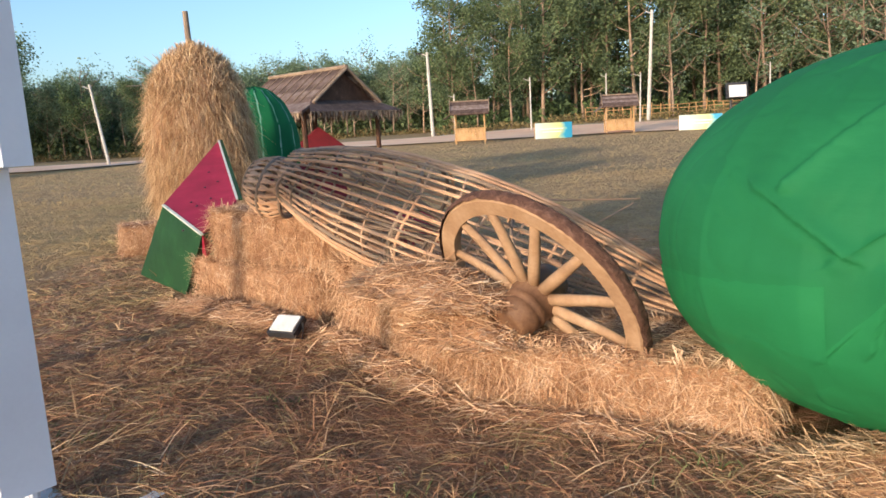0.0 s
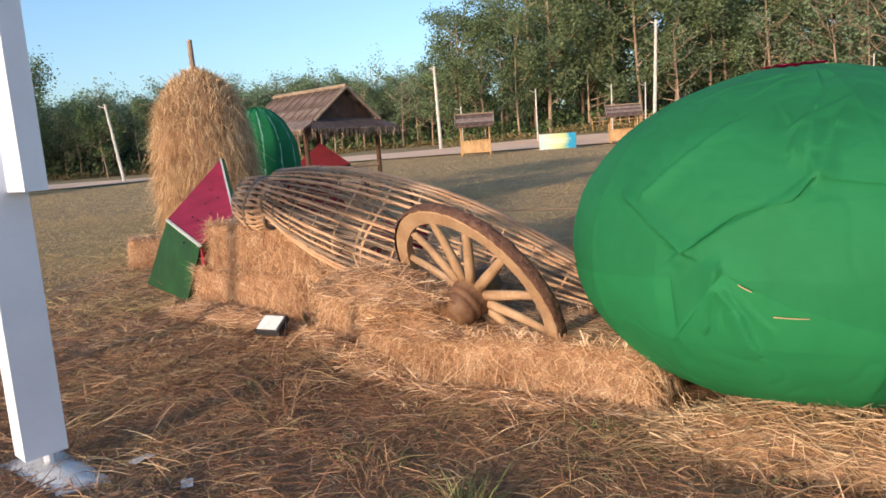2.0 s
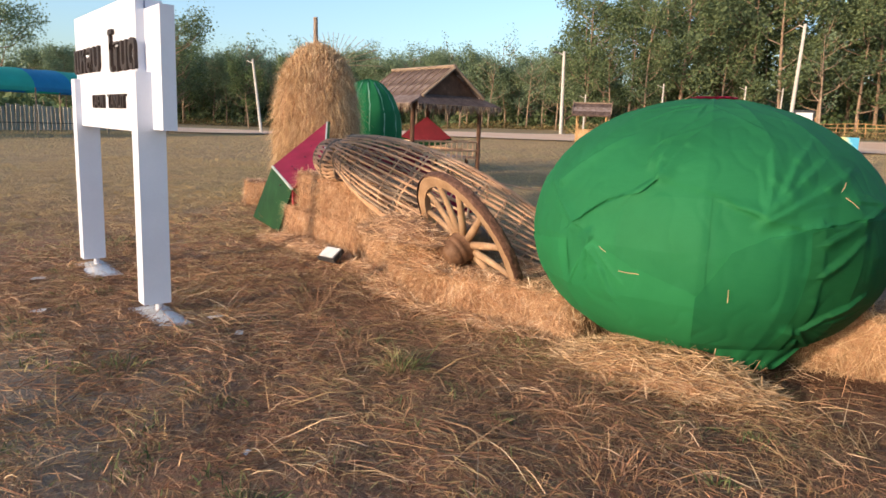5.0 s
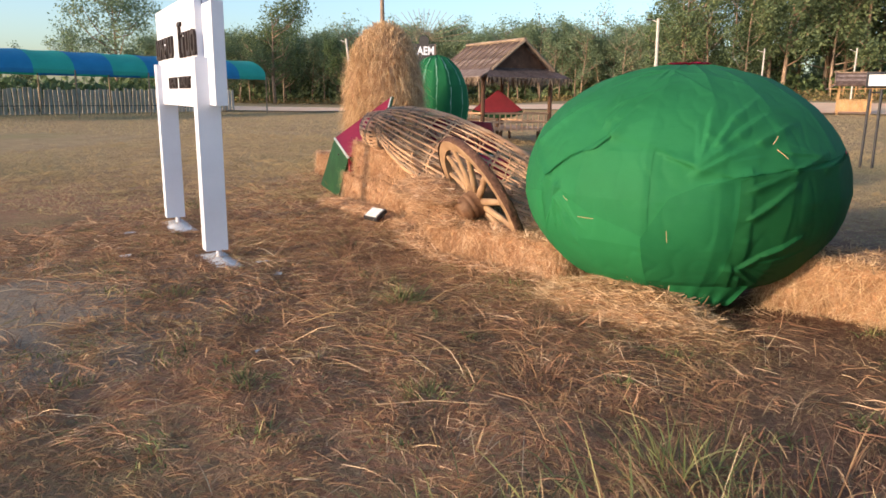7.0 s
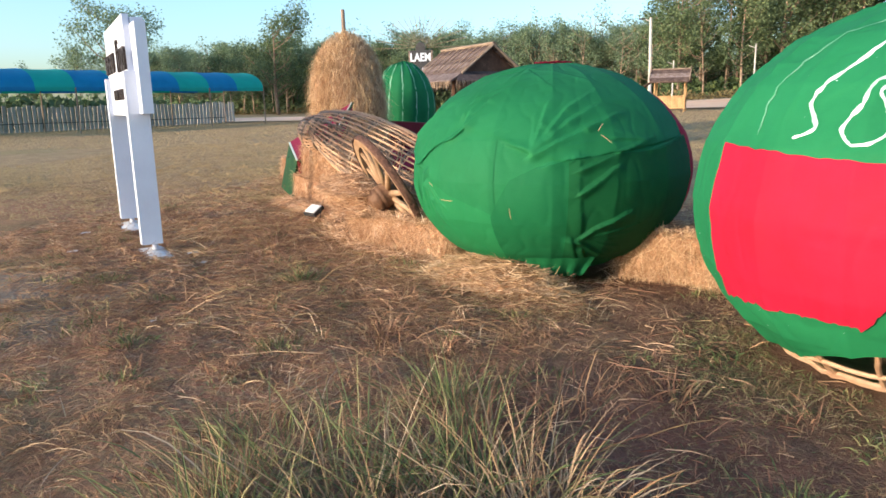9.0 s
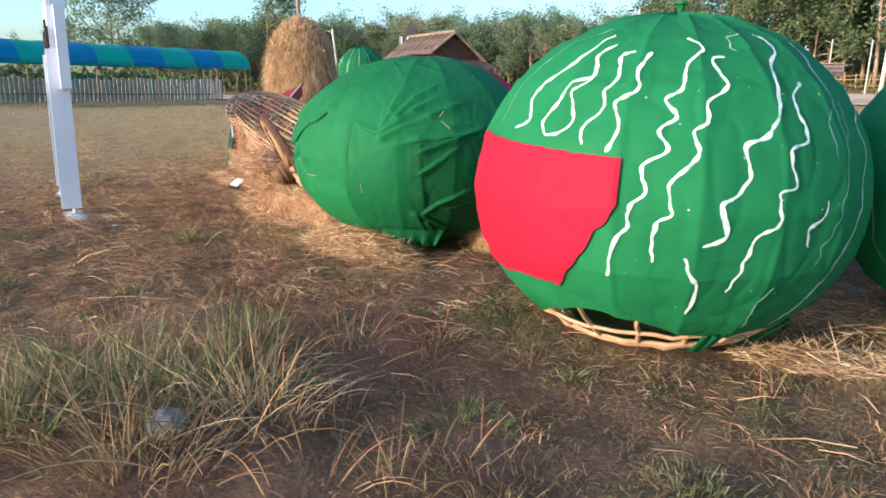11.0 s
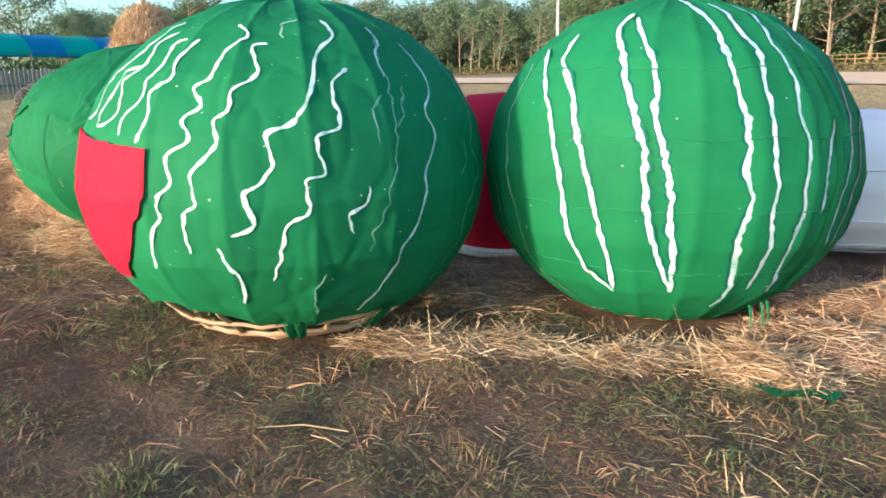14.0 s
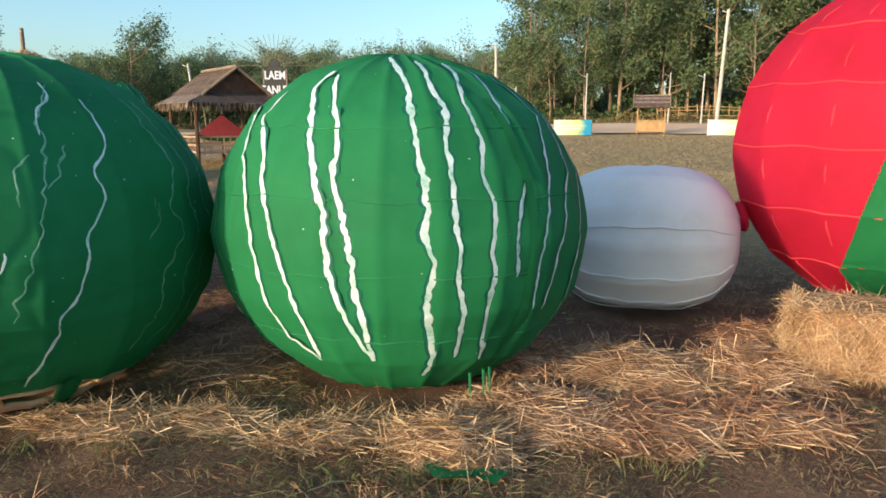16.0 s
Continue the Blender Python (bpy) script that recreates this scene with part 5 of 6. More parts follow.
ob, A, B, C, D, n = slice_prop([(-3.05, 9.95, 1.50), (-2.84, 7.20, 0.87), (-2.16, 6.28, 0.66), (-2.08, 7.20, 0.885)], 0.22,
                               [(0.2, 0.55), (0.4, 0.42), (0.55, 0.5), (0.62, 0.38), (0.35, 0.62), (0.75, 0.55), (0.3, 0.3)], "large red watermelon slice prop with green rind leaning on bales")
low = [(-3.40, 7.75, 0.06), (-2.48, 6.58, 0.05)]
m = Mesh()
E1, E2 = Vector(low[0]), Vector(low[1])
bk = Vector((0.28, 0.5, 0))
nseg = 8
vs = []
for i in range(nseg + 1):
    u = i / nseg
    top, bot = B.lerp(C, u), E1.lerp(E2, u)
    for j in range(7):
        v = j / 6
        p = top.lerp(bot, v) + n * 0.10 * math.sin(v * math.pi) * math.sin(u * math.pi) + n * 0.02 * noise.noise(Vector((u * 4, v * 4, 0)))
        vs.append(p)
w = 7
fs = [(i * w + j, i * w + w + j, i * w + w + j + 1, i * w + j + 1) for i in range(nseg) for j in range(6)]
m.add(vs, fs)
m.add([B, C, E2, E1, B + bk, C + bk, E2 + bk, E1 + bk], [(0, 4, 5, 1), (1, 5, 6, 2), (2, 6, 7, 3), (3, 7, 4, 0), (4, 7, 6, 5)])
part("rind", m, M["rind"], ob, "dark green rind end")

# a second slice lies behind the trap
ob2, *_ = slice_prop([(-0.75, 6.6, 0.82), (-0.95, 6.5, 0.75), (-0.7, 6.2, 0.45), (0.1, 6.4, 0.72)], 0.3, [(0.3, 0.4)], "red watermelon slice prop lying behind the trap")


# ---------------------------------------------------------------- small flood lamp on the ground
def floodlight(m, label, s=1.0):
    ob = thing("floodlight", label, "floodlight", m)
    part("body", Mesh().box((0.24 * s, 0.05 * s, 0.18 * s), pose(0, 0, 0.09 * s, -58), 0.95), M["metal_dark"], ob)
    part("glass", Mesh().box((0.20 * s, 0.012 * s, 0.145 * s), pose(0, -0.014 * s, 0.118 * s, -58)), M["lamp_glass"], ob, "pale glass front")
    part("bracket", Mesh().tube([(-0.13 * s, 0.02, 0.12 * s), (-0.13 * s, 0, 0.01), (0.13 * s, 0, 0.01), (0.13 * s, 0.02, 0.12 * s)], 0.008 * s, 6), M["metal_dark"], ob)
    return ob


floodlight(pose(-1.17, 4.98, on(-1.17, 4.98), 0, 0, -25), "small black floodlight with pale glass on the grass")


# ---------------------------------------------------------------- far things
def lamp_on_stand(x, y, yaw):
    ob = thing("stand_lamp", "black floodlight on a two-legged iron stand", "lamp", pose(x, y, on(x, y), 0, 0, yaw))
    for sx in (-0.1, 0.1):
        part("leg", Mesh().tube([(sx * 1.1, 0, -0.05), (sx, 0, 1.62)], 0.028, 8), M["metal_dark"], ob)
    part("head", Mesh().box((0.4, 0.1, 0.3), pose(0, -0.02, 1.80, -12)), M["metal_dark"], ob)
    part("glass", Mesh().box((0.32, 0.02, 0.23), pose(0, -0.085, 1.79, -12)), M["lamp_glass"], ob, "pale glass front")
    part("crossbar", Mesh().tube([(-0.1, 0, 1.55), (0.1, 0, 1.55)], 0.02, 6), M["metal_dark"], ob)


lamp_on_stand(5.92, 14.15, -8)


def hut():
    yaw = 48.0
    cx, cy = -3.2, 18.1
    ob = thing("thatched_hut", "open bamboo hut with a thatched gable roof", "hut", pose(cx, cy, on(cx, cy), 0, 0, yaw))
    w, d = 1.15, 1.25
    for sx in (-1, 1):
        for sy in (-1, 1):
            part("post", Mesh().tube([(sx * w, sy * d, -0.1), (sx * w, sy * d, 1.98)], 0.06, 8), M["hut_wood"], ob, "dark wooden post")
    # roof: two slopes of overlapping thatch courses, and a hipped skirt below the gable
    zr, ze = 2.82, 1.98
    for sg in (-1, 1):
        for k in range(9):
            u0, u1 = k / 9, (k + 1.35) / 9
            x0, x1 = sg * 1.0 * u0, sg * 1.0 * u1
            z0, z1 = zr - (zr - 2.08) * u0 + 0.03, zr - (zr - 2.08) * u1
            part("thatch_course", Mesh().add([(x0, -1.5, z0), (x0, 1.5, z0), (x1, 1.5, z1), (x1, -1.5, z1), (x0, -1.5, z0 - 0.05), (x0, 1.5, z0 - 0.05), (x1, 1.5, z1 - 0.05), (x1, -1.5, z1 - 0.05)],
                 [(0, 1, 2, 3), (4, 7, 6, 5), (0, 3, 7, 4), (1, 5, 6, 2), (2, 6, 7, 3), (0, 4, 5, 1)]), M["thatch"], ob)
        for k in range(9):
            y = -1.45 + 2.9 * k / 8
            part("batten", Mesh().tube([(0, y, zr + 0.05), (sg * 1.0, y + random.uniform(-0.1, 0.1), 2.12)], 0.013, 5), M["bamboo_grey"], ob)
        part("bargeboard", Mesh().tube([(0, -1.53, zr + 0.02), (sg * 1.05, -1.53, 2.05)], 0.04, 6), M["bamboo_grey"], ob)
        # lean-to skirt along the long side
        part("side_eave", Mesh().add([(sg * 0.92, -1.5, 2.12), (sg * 0.92, 1.5, 2.12), (sg * 1.42, 1.55, 1.86), (sg * 1.42, -1.55, 1.86), (sg * 0.92, -1.5, 2.05), (sg * 0.92, 1.5, 2.05), (sg * 1.42, 1.55, 1.80), (sg * 1.42, -1.55, 1.80)],
             [(0, 1, 2, 3), (4, 7, 6, 5), (0, 3, 7, 4), (1, 5, 6, 2), (2, 6, 7, 3), (0, 4, 5, 1)]), M["thatch"], ob)
    part("ridge", Mesh().tube([(0, -1.55, zr + 0.05), (0, 1.55, zr + 0.05)], 0.05, 8), M["bamboo_grey"], ob, "weathered bamboo ridge pole")
    for sy in (-1, 1):
        part("gable", Mesh().add([(0, sy * 1.36, zr - 0.05), (-0.98, sy * 1.36, 2.08), (0.98, sy * 1.36, 2.08), (0, sy * 1.32, zr - 0.05), (-0.98, sy * 1.32, 2.08), (0.98, sy * 1.32, 2.08)],
             [(0, 1, 2), (3, 5, 4), (0, 3, 4, 1), (1, 4, 5, 2), (2, 5, 3, 0)]), M["hut_wood"], ob, "dark woven gable panel")
        part("gable_eave", Mesh().add([(-1.0, sy * 1.36, 2.10), (1.0, sy * 1.36, 2.10), (1.42, sy * 1.85, 1.84), (-1.42, sy * 1.85, 1.84), (-1.0, sy * 1.36, 2.04), (1.0, sy * 1.36, 2.04), (1.42, sy * 1.85, 1.79), (-1.42, sy * 1.85, 1.79)],
             [(0, 1, 2, 3), (4, 7, 6, 5), (0, 3, 7, 4), (1, 5, 6, 2), (2, 6, 7, 3), (0, 4, 5, 1)]), M["thatch"], ob)
    n = 900
    side = rng.integers(0, 4, n)
    u = rng.uniform(-1, 1, n)
    P = np.where((side < 2)[:, None], np.stack([u * 1.42, np.where(side == 0, -1.86, 1.86), np.full(n, 1.83)], 1), np.stack([np.where(side == 2, -1.43, 1.43), u * 1.6, np.full(n, 1.83)], 1))
    way = unit(np.stack([rng.normal(size=n) * 0.15, rng.normal(size=n) * 0.15, -np.ones(n)], 1))
    part("fringe", stem_mesh("fringe", P, way, rng.uniform(0.08, 0.26, n), 0.035, 0.0, 1), M["bamboo_grey"], ob, "ragged thatch fringe")
    # bench floor and bamboo rail
    part("floor", Mesh().box((2.3, 2.5, 0.06), pose(0, 0, 0.42)), M["bamboo"], ob)
    for sy in (-1, 1):
        for z in (0.62, 0.86):
            part("rail", Mesh().tube([(-w, sy * d, z), (w, sy * d, z)], 0.03, 6), M["bamboo"], ob)
        for k in range(13):
            x = -w + 2 * w * k / 12
            part("rail_slat", Mesh().tube([(x, sy * d, 0.35), (x, sy * d, 0.86)], 0.022, 5), M["bamboo"], ob)
    for z in (0.62, 0.86):
        part("rail", Mesh().tube([(-w, -d, z), (-w, d, z)], 0.03, 6), M["bamboo"], ob)
        part("rail", Mesh().tube([(w, -d, z), (w, d, z)], 0.03, 6), M["bamboo"], ob)
    for sx, sy in ((-1, -1), (1, -1), (-1, 1), (1, 1)):
        part("stilt", Mesh().tube([(sx * w, sy * d * 0.6, -0.1), (sx * w, sy * d * 0.6, 0.42)], 0.05, 6), M["hut_wood"], ob)
hut()
slice3 = thing("melon_slice_prop", "dark red triangular watermelon slice prop before the hut", "melon slice prop", pose(-2.95, 17.7, on(-2.95, 17.7), 0, 0, 20))
prism = [(0.0, 0, 1.52), (-0.72, 0, 0.95), (-0.4, 0, 0.86), (0.0, 0, 0.82), (0.4, 0, 0.86), (0.72, 0, 0.95)]
part("flesh", Mesh().add([(x, -0.12, z) for x, y, z in prism] + [(x, 0.12, z) for x, y, z in prism],
     [tuple(range(6)), tuple(range(11, 5, -1))] + [(i, i + 6, (i + 1) % 6 + 6, (i + 1) % 6) for i in range(6)]), M["flesh_shaded"], slice3)
part("rind", Mesh().tube([(x * 1.02, 0, z - 0.05) for x, y, z in prism[1:]], 0.07, 8), M["rind"], slice3, "dark green rind edge")
part("stand", Mesh().tube([(0, 0, -0.05), (0, 0, 0.85)], 0.05, 8), M["hut_wood"], slice3)
slice4 = thing("melon_slice_prop", "long red melon slice prop lying before the hut", "melon slice prop", pose(-2.5, 12.4, on(-2.5, 12.4), 0, 0, 10))
part("flesh", Mesh().add([(-0.9, -0.2, 0.25), (0.9, -0.2, 0.25), (0.75, -0.1, 0.85), (-0.75, -0.1, 0.95), (-0.9, 0.3, 0.25), (0.9, 0.3, 0.25), (0.75, 0.2, 0.85), (-0.75, 0.2, 0.95)],
     [(0, 1, 2, 3), (4, 7, 6, 5), (3, 2, 6, 7), (0, 3, 7, 4), (1, 5, 6, 2), (0, 4, 5, 1)]), M["flesh_shaded"], slice4)
part("rind", Mesh().tube([(-0.92, 0.05, 0.14), (0, 0.05, 0.06), (0.92, 0.05, 0.14)], 0.13, 8), M["rind"], slice4)


def stall():
    ob = thing("market_stall", "small wooden market stall with a thatched roof", "stall", group="market stalls")
    w, d = 0.85, 0.5
    for sx in (-1, 1):
        for sy in (-1, 1):
            part("post", Mesh().tube([(sx * w, sy * d, -0.1), (sx * w, sy * d, 1.85)], 0.05, 6), M["stall_wood"], ob)
    for k in range(9):
        part("board", Mesh().box((0.19, 0.03, 0.62), pose(-0.8 + 0.2 * k, -d - 0.04, 0.55)), M["stall_wood"], ob)
    part("counter", Mesh().box((1.95, 1.15, 0.05), pose(0, 0, 0.9)), M["stall_wood"], ob)
    part("skirting", Mesh().box((1.85, 0.05, 0.07), pose(0, -d - 0.05, 0.22)), M["stall_wood"], ob)
    for sy in (-1, 1):
        for k in range(5):
            u0, u1 = k / 5, (k + 1.3) / 5
            part("thatch_course", Mesh().add([(-1.12, sy * 0.85 * u0, 2.45 - 0.62 * u0 + 0.03), (1.12, sy * 0.85 * u0, 2.45 - 0.62 * u0 + 0.03), (1.12, sy * 0.85 * u1, 2.45 - 0.62 * u1), (-1.12, sy * 0.85 * u1, 2.45 - 0.62 * u1),
                 (-1.12, sy * 0.85 * u0, 2.40 - 0.62 * u0), (1.12, sy * 0.85 * u0, 2.40 - 0.62 * u0), (1.12, sy * 0.85 * u1, 2.35 - 0.62 * u1), (-1.12, sy * 0.85 * u1, 2.35 - 0.62 * u1)],
                 [(0, 1, 2, 3), (4, 7, 6, 5), (0, 3, 7, 4), (1, 5, 6, 2), (2, 6, 7, 3), (0, 4, 5, 1)]), M["thatch"], ob)
    part("ridge", Mesh().tube([(-1.15, 0, 2.48), (1.15, 0, 2.48)], 0.05, 6), M["bamboo_grey"], ob)
    for sx in (-1, 1):
        part("bargeboard", Mesh().tube([(sx * 1.14, 0, 2.6), (sx * 1.14, -0.9, 1.84)], 0.03, 5), M["bamboo_grey"], ob)
    part("side_awning", Mesh().add([(-1.1, -0.6, 1.8), (-1.1, 0.6, 1.8), (-1.55, 0.6, 1.5), (-1.55, -0.6, 1.5), (-1.1, -0.6, 1.75), (-1.1, 0.6, 1.75), (-1.55, 0.6, 1.45), (-1.55, -0.6, 1.45)],
         [(0, 1, 2, 3), (4, 7, 6, 5), (0, 3, 7, 4), (1, 5, 6, 2), (2, 6, 7, 3), (0, 4, 5, 1)]), M["thatch"], ob)
    return ob


first = stall()
first.matrix_world = pose(1.95, 42.2, on(1.95, 42.2), 0, 0, -4)
for x, y, yaw in ((11.8, 46.4, -6), (24.6, 51.0, -12), (33.0, 54.0, -14)):
    copy_thing(first, pose(x, y, on(x, y), 0, 0, yaw))


def banner(x0, y0, x1, y1):
    d = Vector((x1 - x0, y1 - y0, 0))
    a = math.degrees(math.atan2(d.y, d.x))
    cx, cy = (x0 + x1) / 2, (y0 + y1) / 2
    ob = thing("banner_stand", "low printed banner in pale blue and yellow on a frame", "banner", pose(cx, cy, on(cx, cy), 0, 0, a), "banners by the road")
    L = d.length
    part("sheet", Mesh().box((L, 0.03, 0.92), pose(0, 0, 0.52)), M["banner"], ob)
    for sx in (-1, 1):
        part("leg", Mesh().tube([(sx * L / 2, 0.03, -0.05), (sx * L / 2, 0.03, 1.0)], 0.03, 6), M["stall_wood"], ob)
    for k, (w, z) in enumerate(((0.62, 0.62), (0.5, 0.45))):
        part("print_bar", Mesh().box((L * w, 0.008, 0.06), pose(-0.05 * L, -0.02, z)), M["sign_white"], ob)


banner(5.75, 42.1, 8.0, 42.5)
banner(15.0, 44.3, 17.4, 43.6)
banner(24.37, 43.7, 26.3, 41.6)


def utility_pole(x, y, hgt, lean=(0, 0), r=0.13, lamp=False):
    ob = thing("utility_pole", "pale slender concrete pole", "pole", pose(x, y, on(x, y)), "poles round the field")
    part("shaft", Mesh().tube([(0, 0, -0.3), (lean[0], lean[1], hgt)], [r, r * 0.7], 8), M["concrete"], ob)
    part("bracket", Mesh().tube([(lean[0], lean[1], hgt - 0.3), (lean[0] - 0.5, lean[1], hgt - 0.1)], r * 0.3, 5), M["concrete"], ob)
    if lamp:
        part("lamp_head", Mesh().box((0.5, 0.2, 0.12), pose(lean[0] - 0.7, lean[1], hgt - 0.08)), M["metal_dark"], ob)


utility_pole(-0.4, 62.0, 7.1, (-0.15, 0), 0.16, True)
utility_pole(18.4, 62.3, 9.2, (0.35, 0), 0.17)
utility_pole(-24.5, 53.0, 5.9, (-0.75, 0), 0.13)
for x, y, hh in ((1.5, 60, 3.4), (7.5, 57, 4.2), (14.2, 60, 4.1), (16.6, 58.5, 4.0), (27.0, 58, 4.3), (36, 60, 5)):
    utility_pole(x, y, hh, (random.uniform(-0.1, 0.1), 0), 0.07)

# cattle fence of rough poles along the wood
fence = thing("pole_fence", "rough bamboo pole fence along the wood", "fence")
for k in range(40):
    x = 14 + 0.9 * k
    y = 67 + 0.1 * k
    part("picket", Mesh().tube([(x, y, on(x, y) - 0.2), (x + random.uniform(-0.15, 0.15), y, on(x, y) + random.uniform(1.1, 1.7))], 0.05, 5), M["stall_wood"], fence)
for z in (0.5, 0.9, 1.25):
    part("rail", Mesh().tube([(14 + 1.8 * k, 67 + 0.2 * k, on(14 + 1.8 * k, 67) + z + random.uniform(-0.1, 0.1)) for k in range(20)], 0.04, 5), M["stall_wood"], fence)


# striped marquee
def marquee():
    a, b = Vector((-25.9, 41.6, 0)), Vector((-36.5, 13.0, 0))
    d = (b - a)
    L = d.length
    yaw = math.degrees(math.atan2(d.y, d.x))
    ob = thing("marquee", "long barrel-roofed marquee with blue and green stripes", "marquee", pose(a.x, a.y, on(a.x, a.y) , 0, 0, yaw))
    wdt, ez, top = 5.0, 2.55, 1.15
    n = 14
    for k in range(n):
        m = Mesh()
        vs = []
        for i in range(5):
            x = L * (k + i / 4) / n
            for j in range(13):
                t = math.pi * j / 12
                sag = 0.05 * math.sin(math.pi * i / 4)
                vs.append((x, -wdt / 2 + wdt / 2 * math.cos(t), ez + (top - sag) * math.sin(t)))
        m.add(vs, [(i * 13 + j, i * 13 + 13 + j, i * 13 + 14 + j, i * 13 + j + 1) for i in range(4) for j in range(12)])
        part("canopy_panel", m, M["tarp_green" if k % 2 == 0 else "tarp_blue"], ob, smooth=True)
        for yy in (0.0, -wdt):
            part("valance", Mesh().box((L / n, 0.03, 0.22), pose(L * (k + 0.5) / n, yy, ez - 0.1)), M["tarp_green" if k % 2 == 0 else "tarp_blue"], ob)
    for k in range(8):
        for yy in (0.0, -wdt):
            part("pole", Mesh().tube([(L * k / 7, yy, -0.1), (L * k / 7, yy, ez)], 0.045, 6), M["bamboo_grey"], ob, "thin grey pole")
    for end in (0, L):
        m = Mesh()
        vs = [(end, -wdt / 2 + wdt / 2 * math.cos(math.pi * j / 12), ez + top * math.sin(math.pi * j / 12)) for j in range(13)]
        m.add(vs + [(x + 0.02, y, z) for x, y, z in vs], [tuple(range(13)), tuple(range(25, 12, -1))])
        part("end_sheet", m, M["tarp_green"], ob)
    rail = Mesh().tube([(0, -wdt, 0.5), (L, -wdt, 0.5)], 0.03, 5)
    part("rail", rail, M["metal_dark"], ob)
marquee()
# paling fence behind the marquee
pal = thing("paling_fence", "grey wooden paling fence behind the marquee", "fence")
for k in range(110):
    u = k / 109
    x, y = -29.5 - 9.5 * u - 3.0, 47.0 - 32 * u
    part("paling", Mesh().box((0.22, 0.05, 1.7), pose(x, y, on(x, y) + 0.75 + random.uniform(-0.1, 0.1), 0, random.uniform(-3, 3), 72)), M["weathered"], pal)

# place-name gate with a sunburst of rods
def sunburst():
    x, y = -21.6, 62.0
    ob = thing("sunburst_sign", "dark name board with pale letters under a sunburst of rods", "sign", pose(x, y, on(x, y), 0, 0, 10))
    for sx in (-1, 1):
        part("post", Mesh().tube([(sx * 1.1, 0, -0.2), (sx * 1.1, 0, 5.9)], 0.06, 6), M["bamboo_grey"], ob)
    part("board", Mesh().box((2.4, 0.06, 2.9), pose(0, 0, 4.5)), M["metal_dark"], ob)
    for z, text in ((4.95, "LAEM"), (3.6, "TANUT")):
        c = bpy.data.curves.new("letters", "FONT")
        c.body, c.size, c.align_x, c.extrude, c.offset = text, 1.05, "CENTER", 0.02, 0.03
        tmp = new("letters", c)
        me = bpy.data.meshes.new_from_object(tmp.evaluated_get(bpy.context.evaluated_depsgraph_get()))
        bpy.data.objects.remove(tmp)
        me.transform(pose(0, -0.06, z, 90) @ Matrix.Diagonal((0.8, 1, 1, 1)))
        me.materials.clear()
        part("word", me, M["sign_white"], ob, "white block letters")
    for k in range(19):
        t = math.pi * k / 18
        u = Vector((math.cos(t), 0, math.sin(t)))
        far = 2.9 + 1.7 * abs(math.cos(t)) ** 3
        part("ray_rod", Mesh().tube([u * 0.6 + Vector((0, 0, 6.2)), u * far + Vector((0, 0, 6.2))], 0.022, 5), M["bamboo_grey"], ob)
    part("disc", Mesh().lathe([(0.02, -0.03), (0.5, -0.02), (0.5, 0.02), (0.02, 0.03)], 20, pose(0, 0, 6.2, 90)), M["metal_dark"], ob)
sunburst()

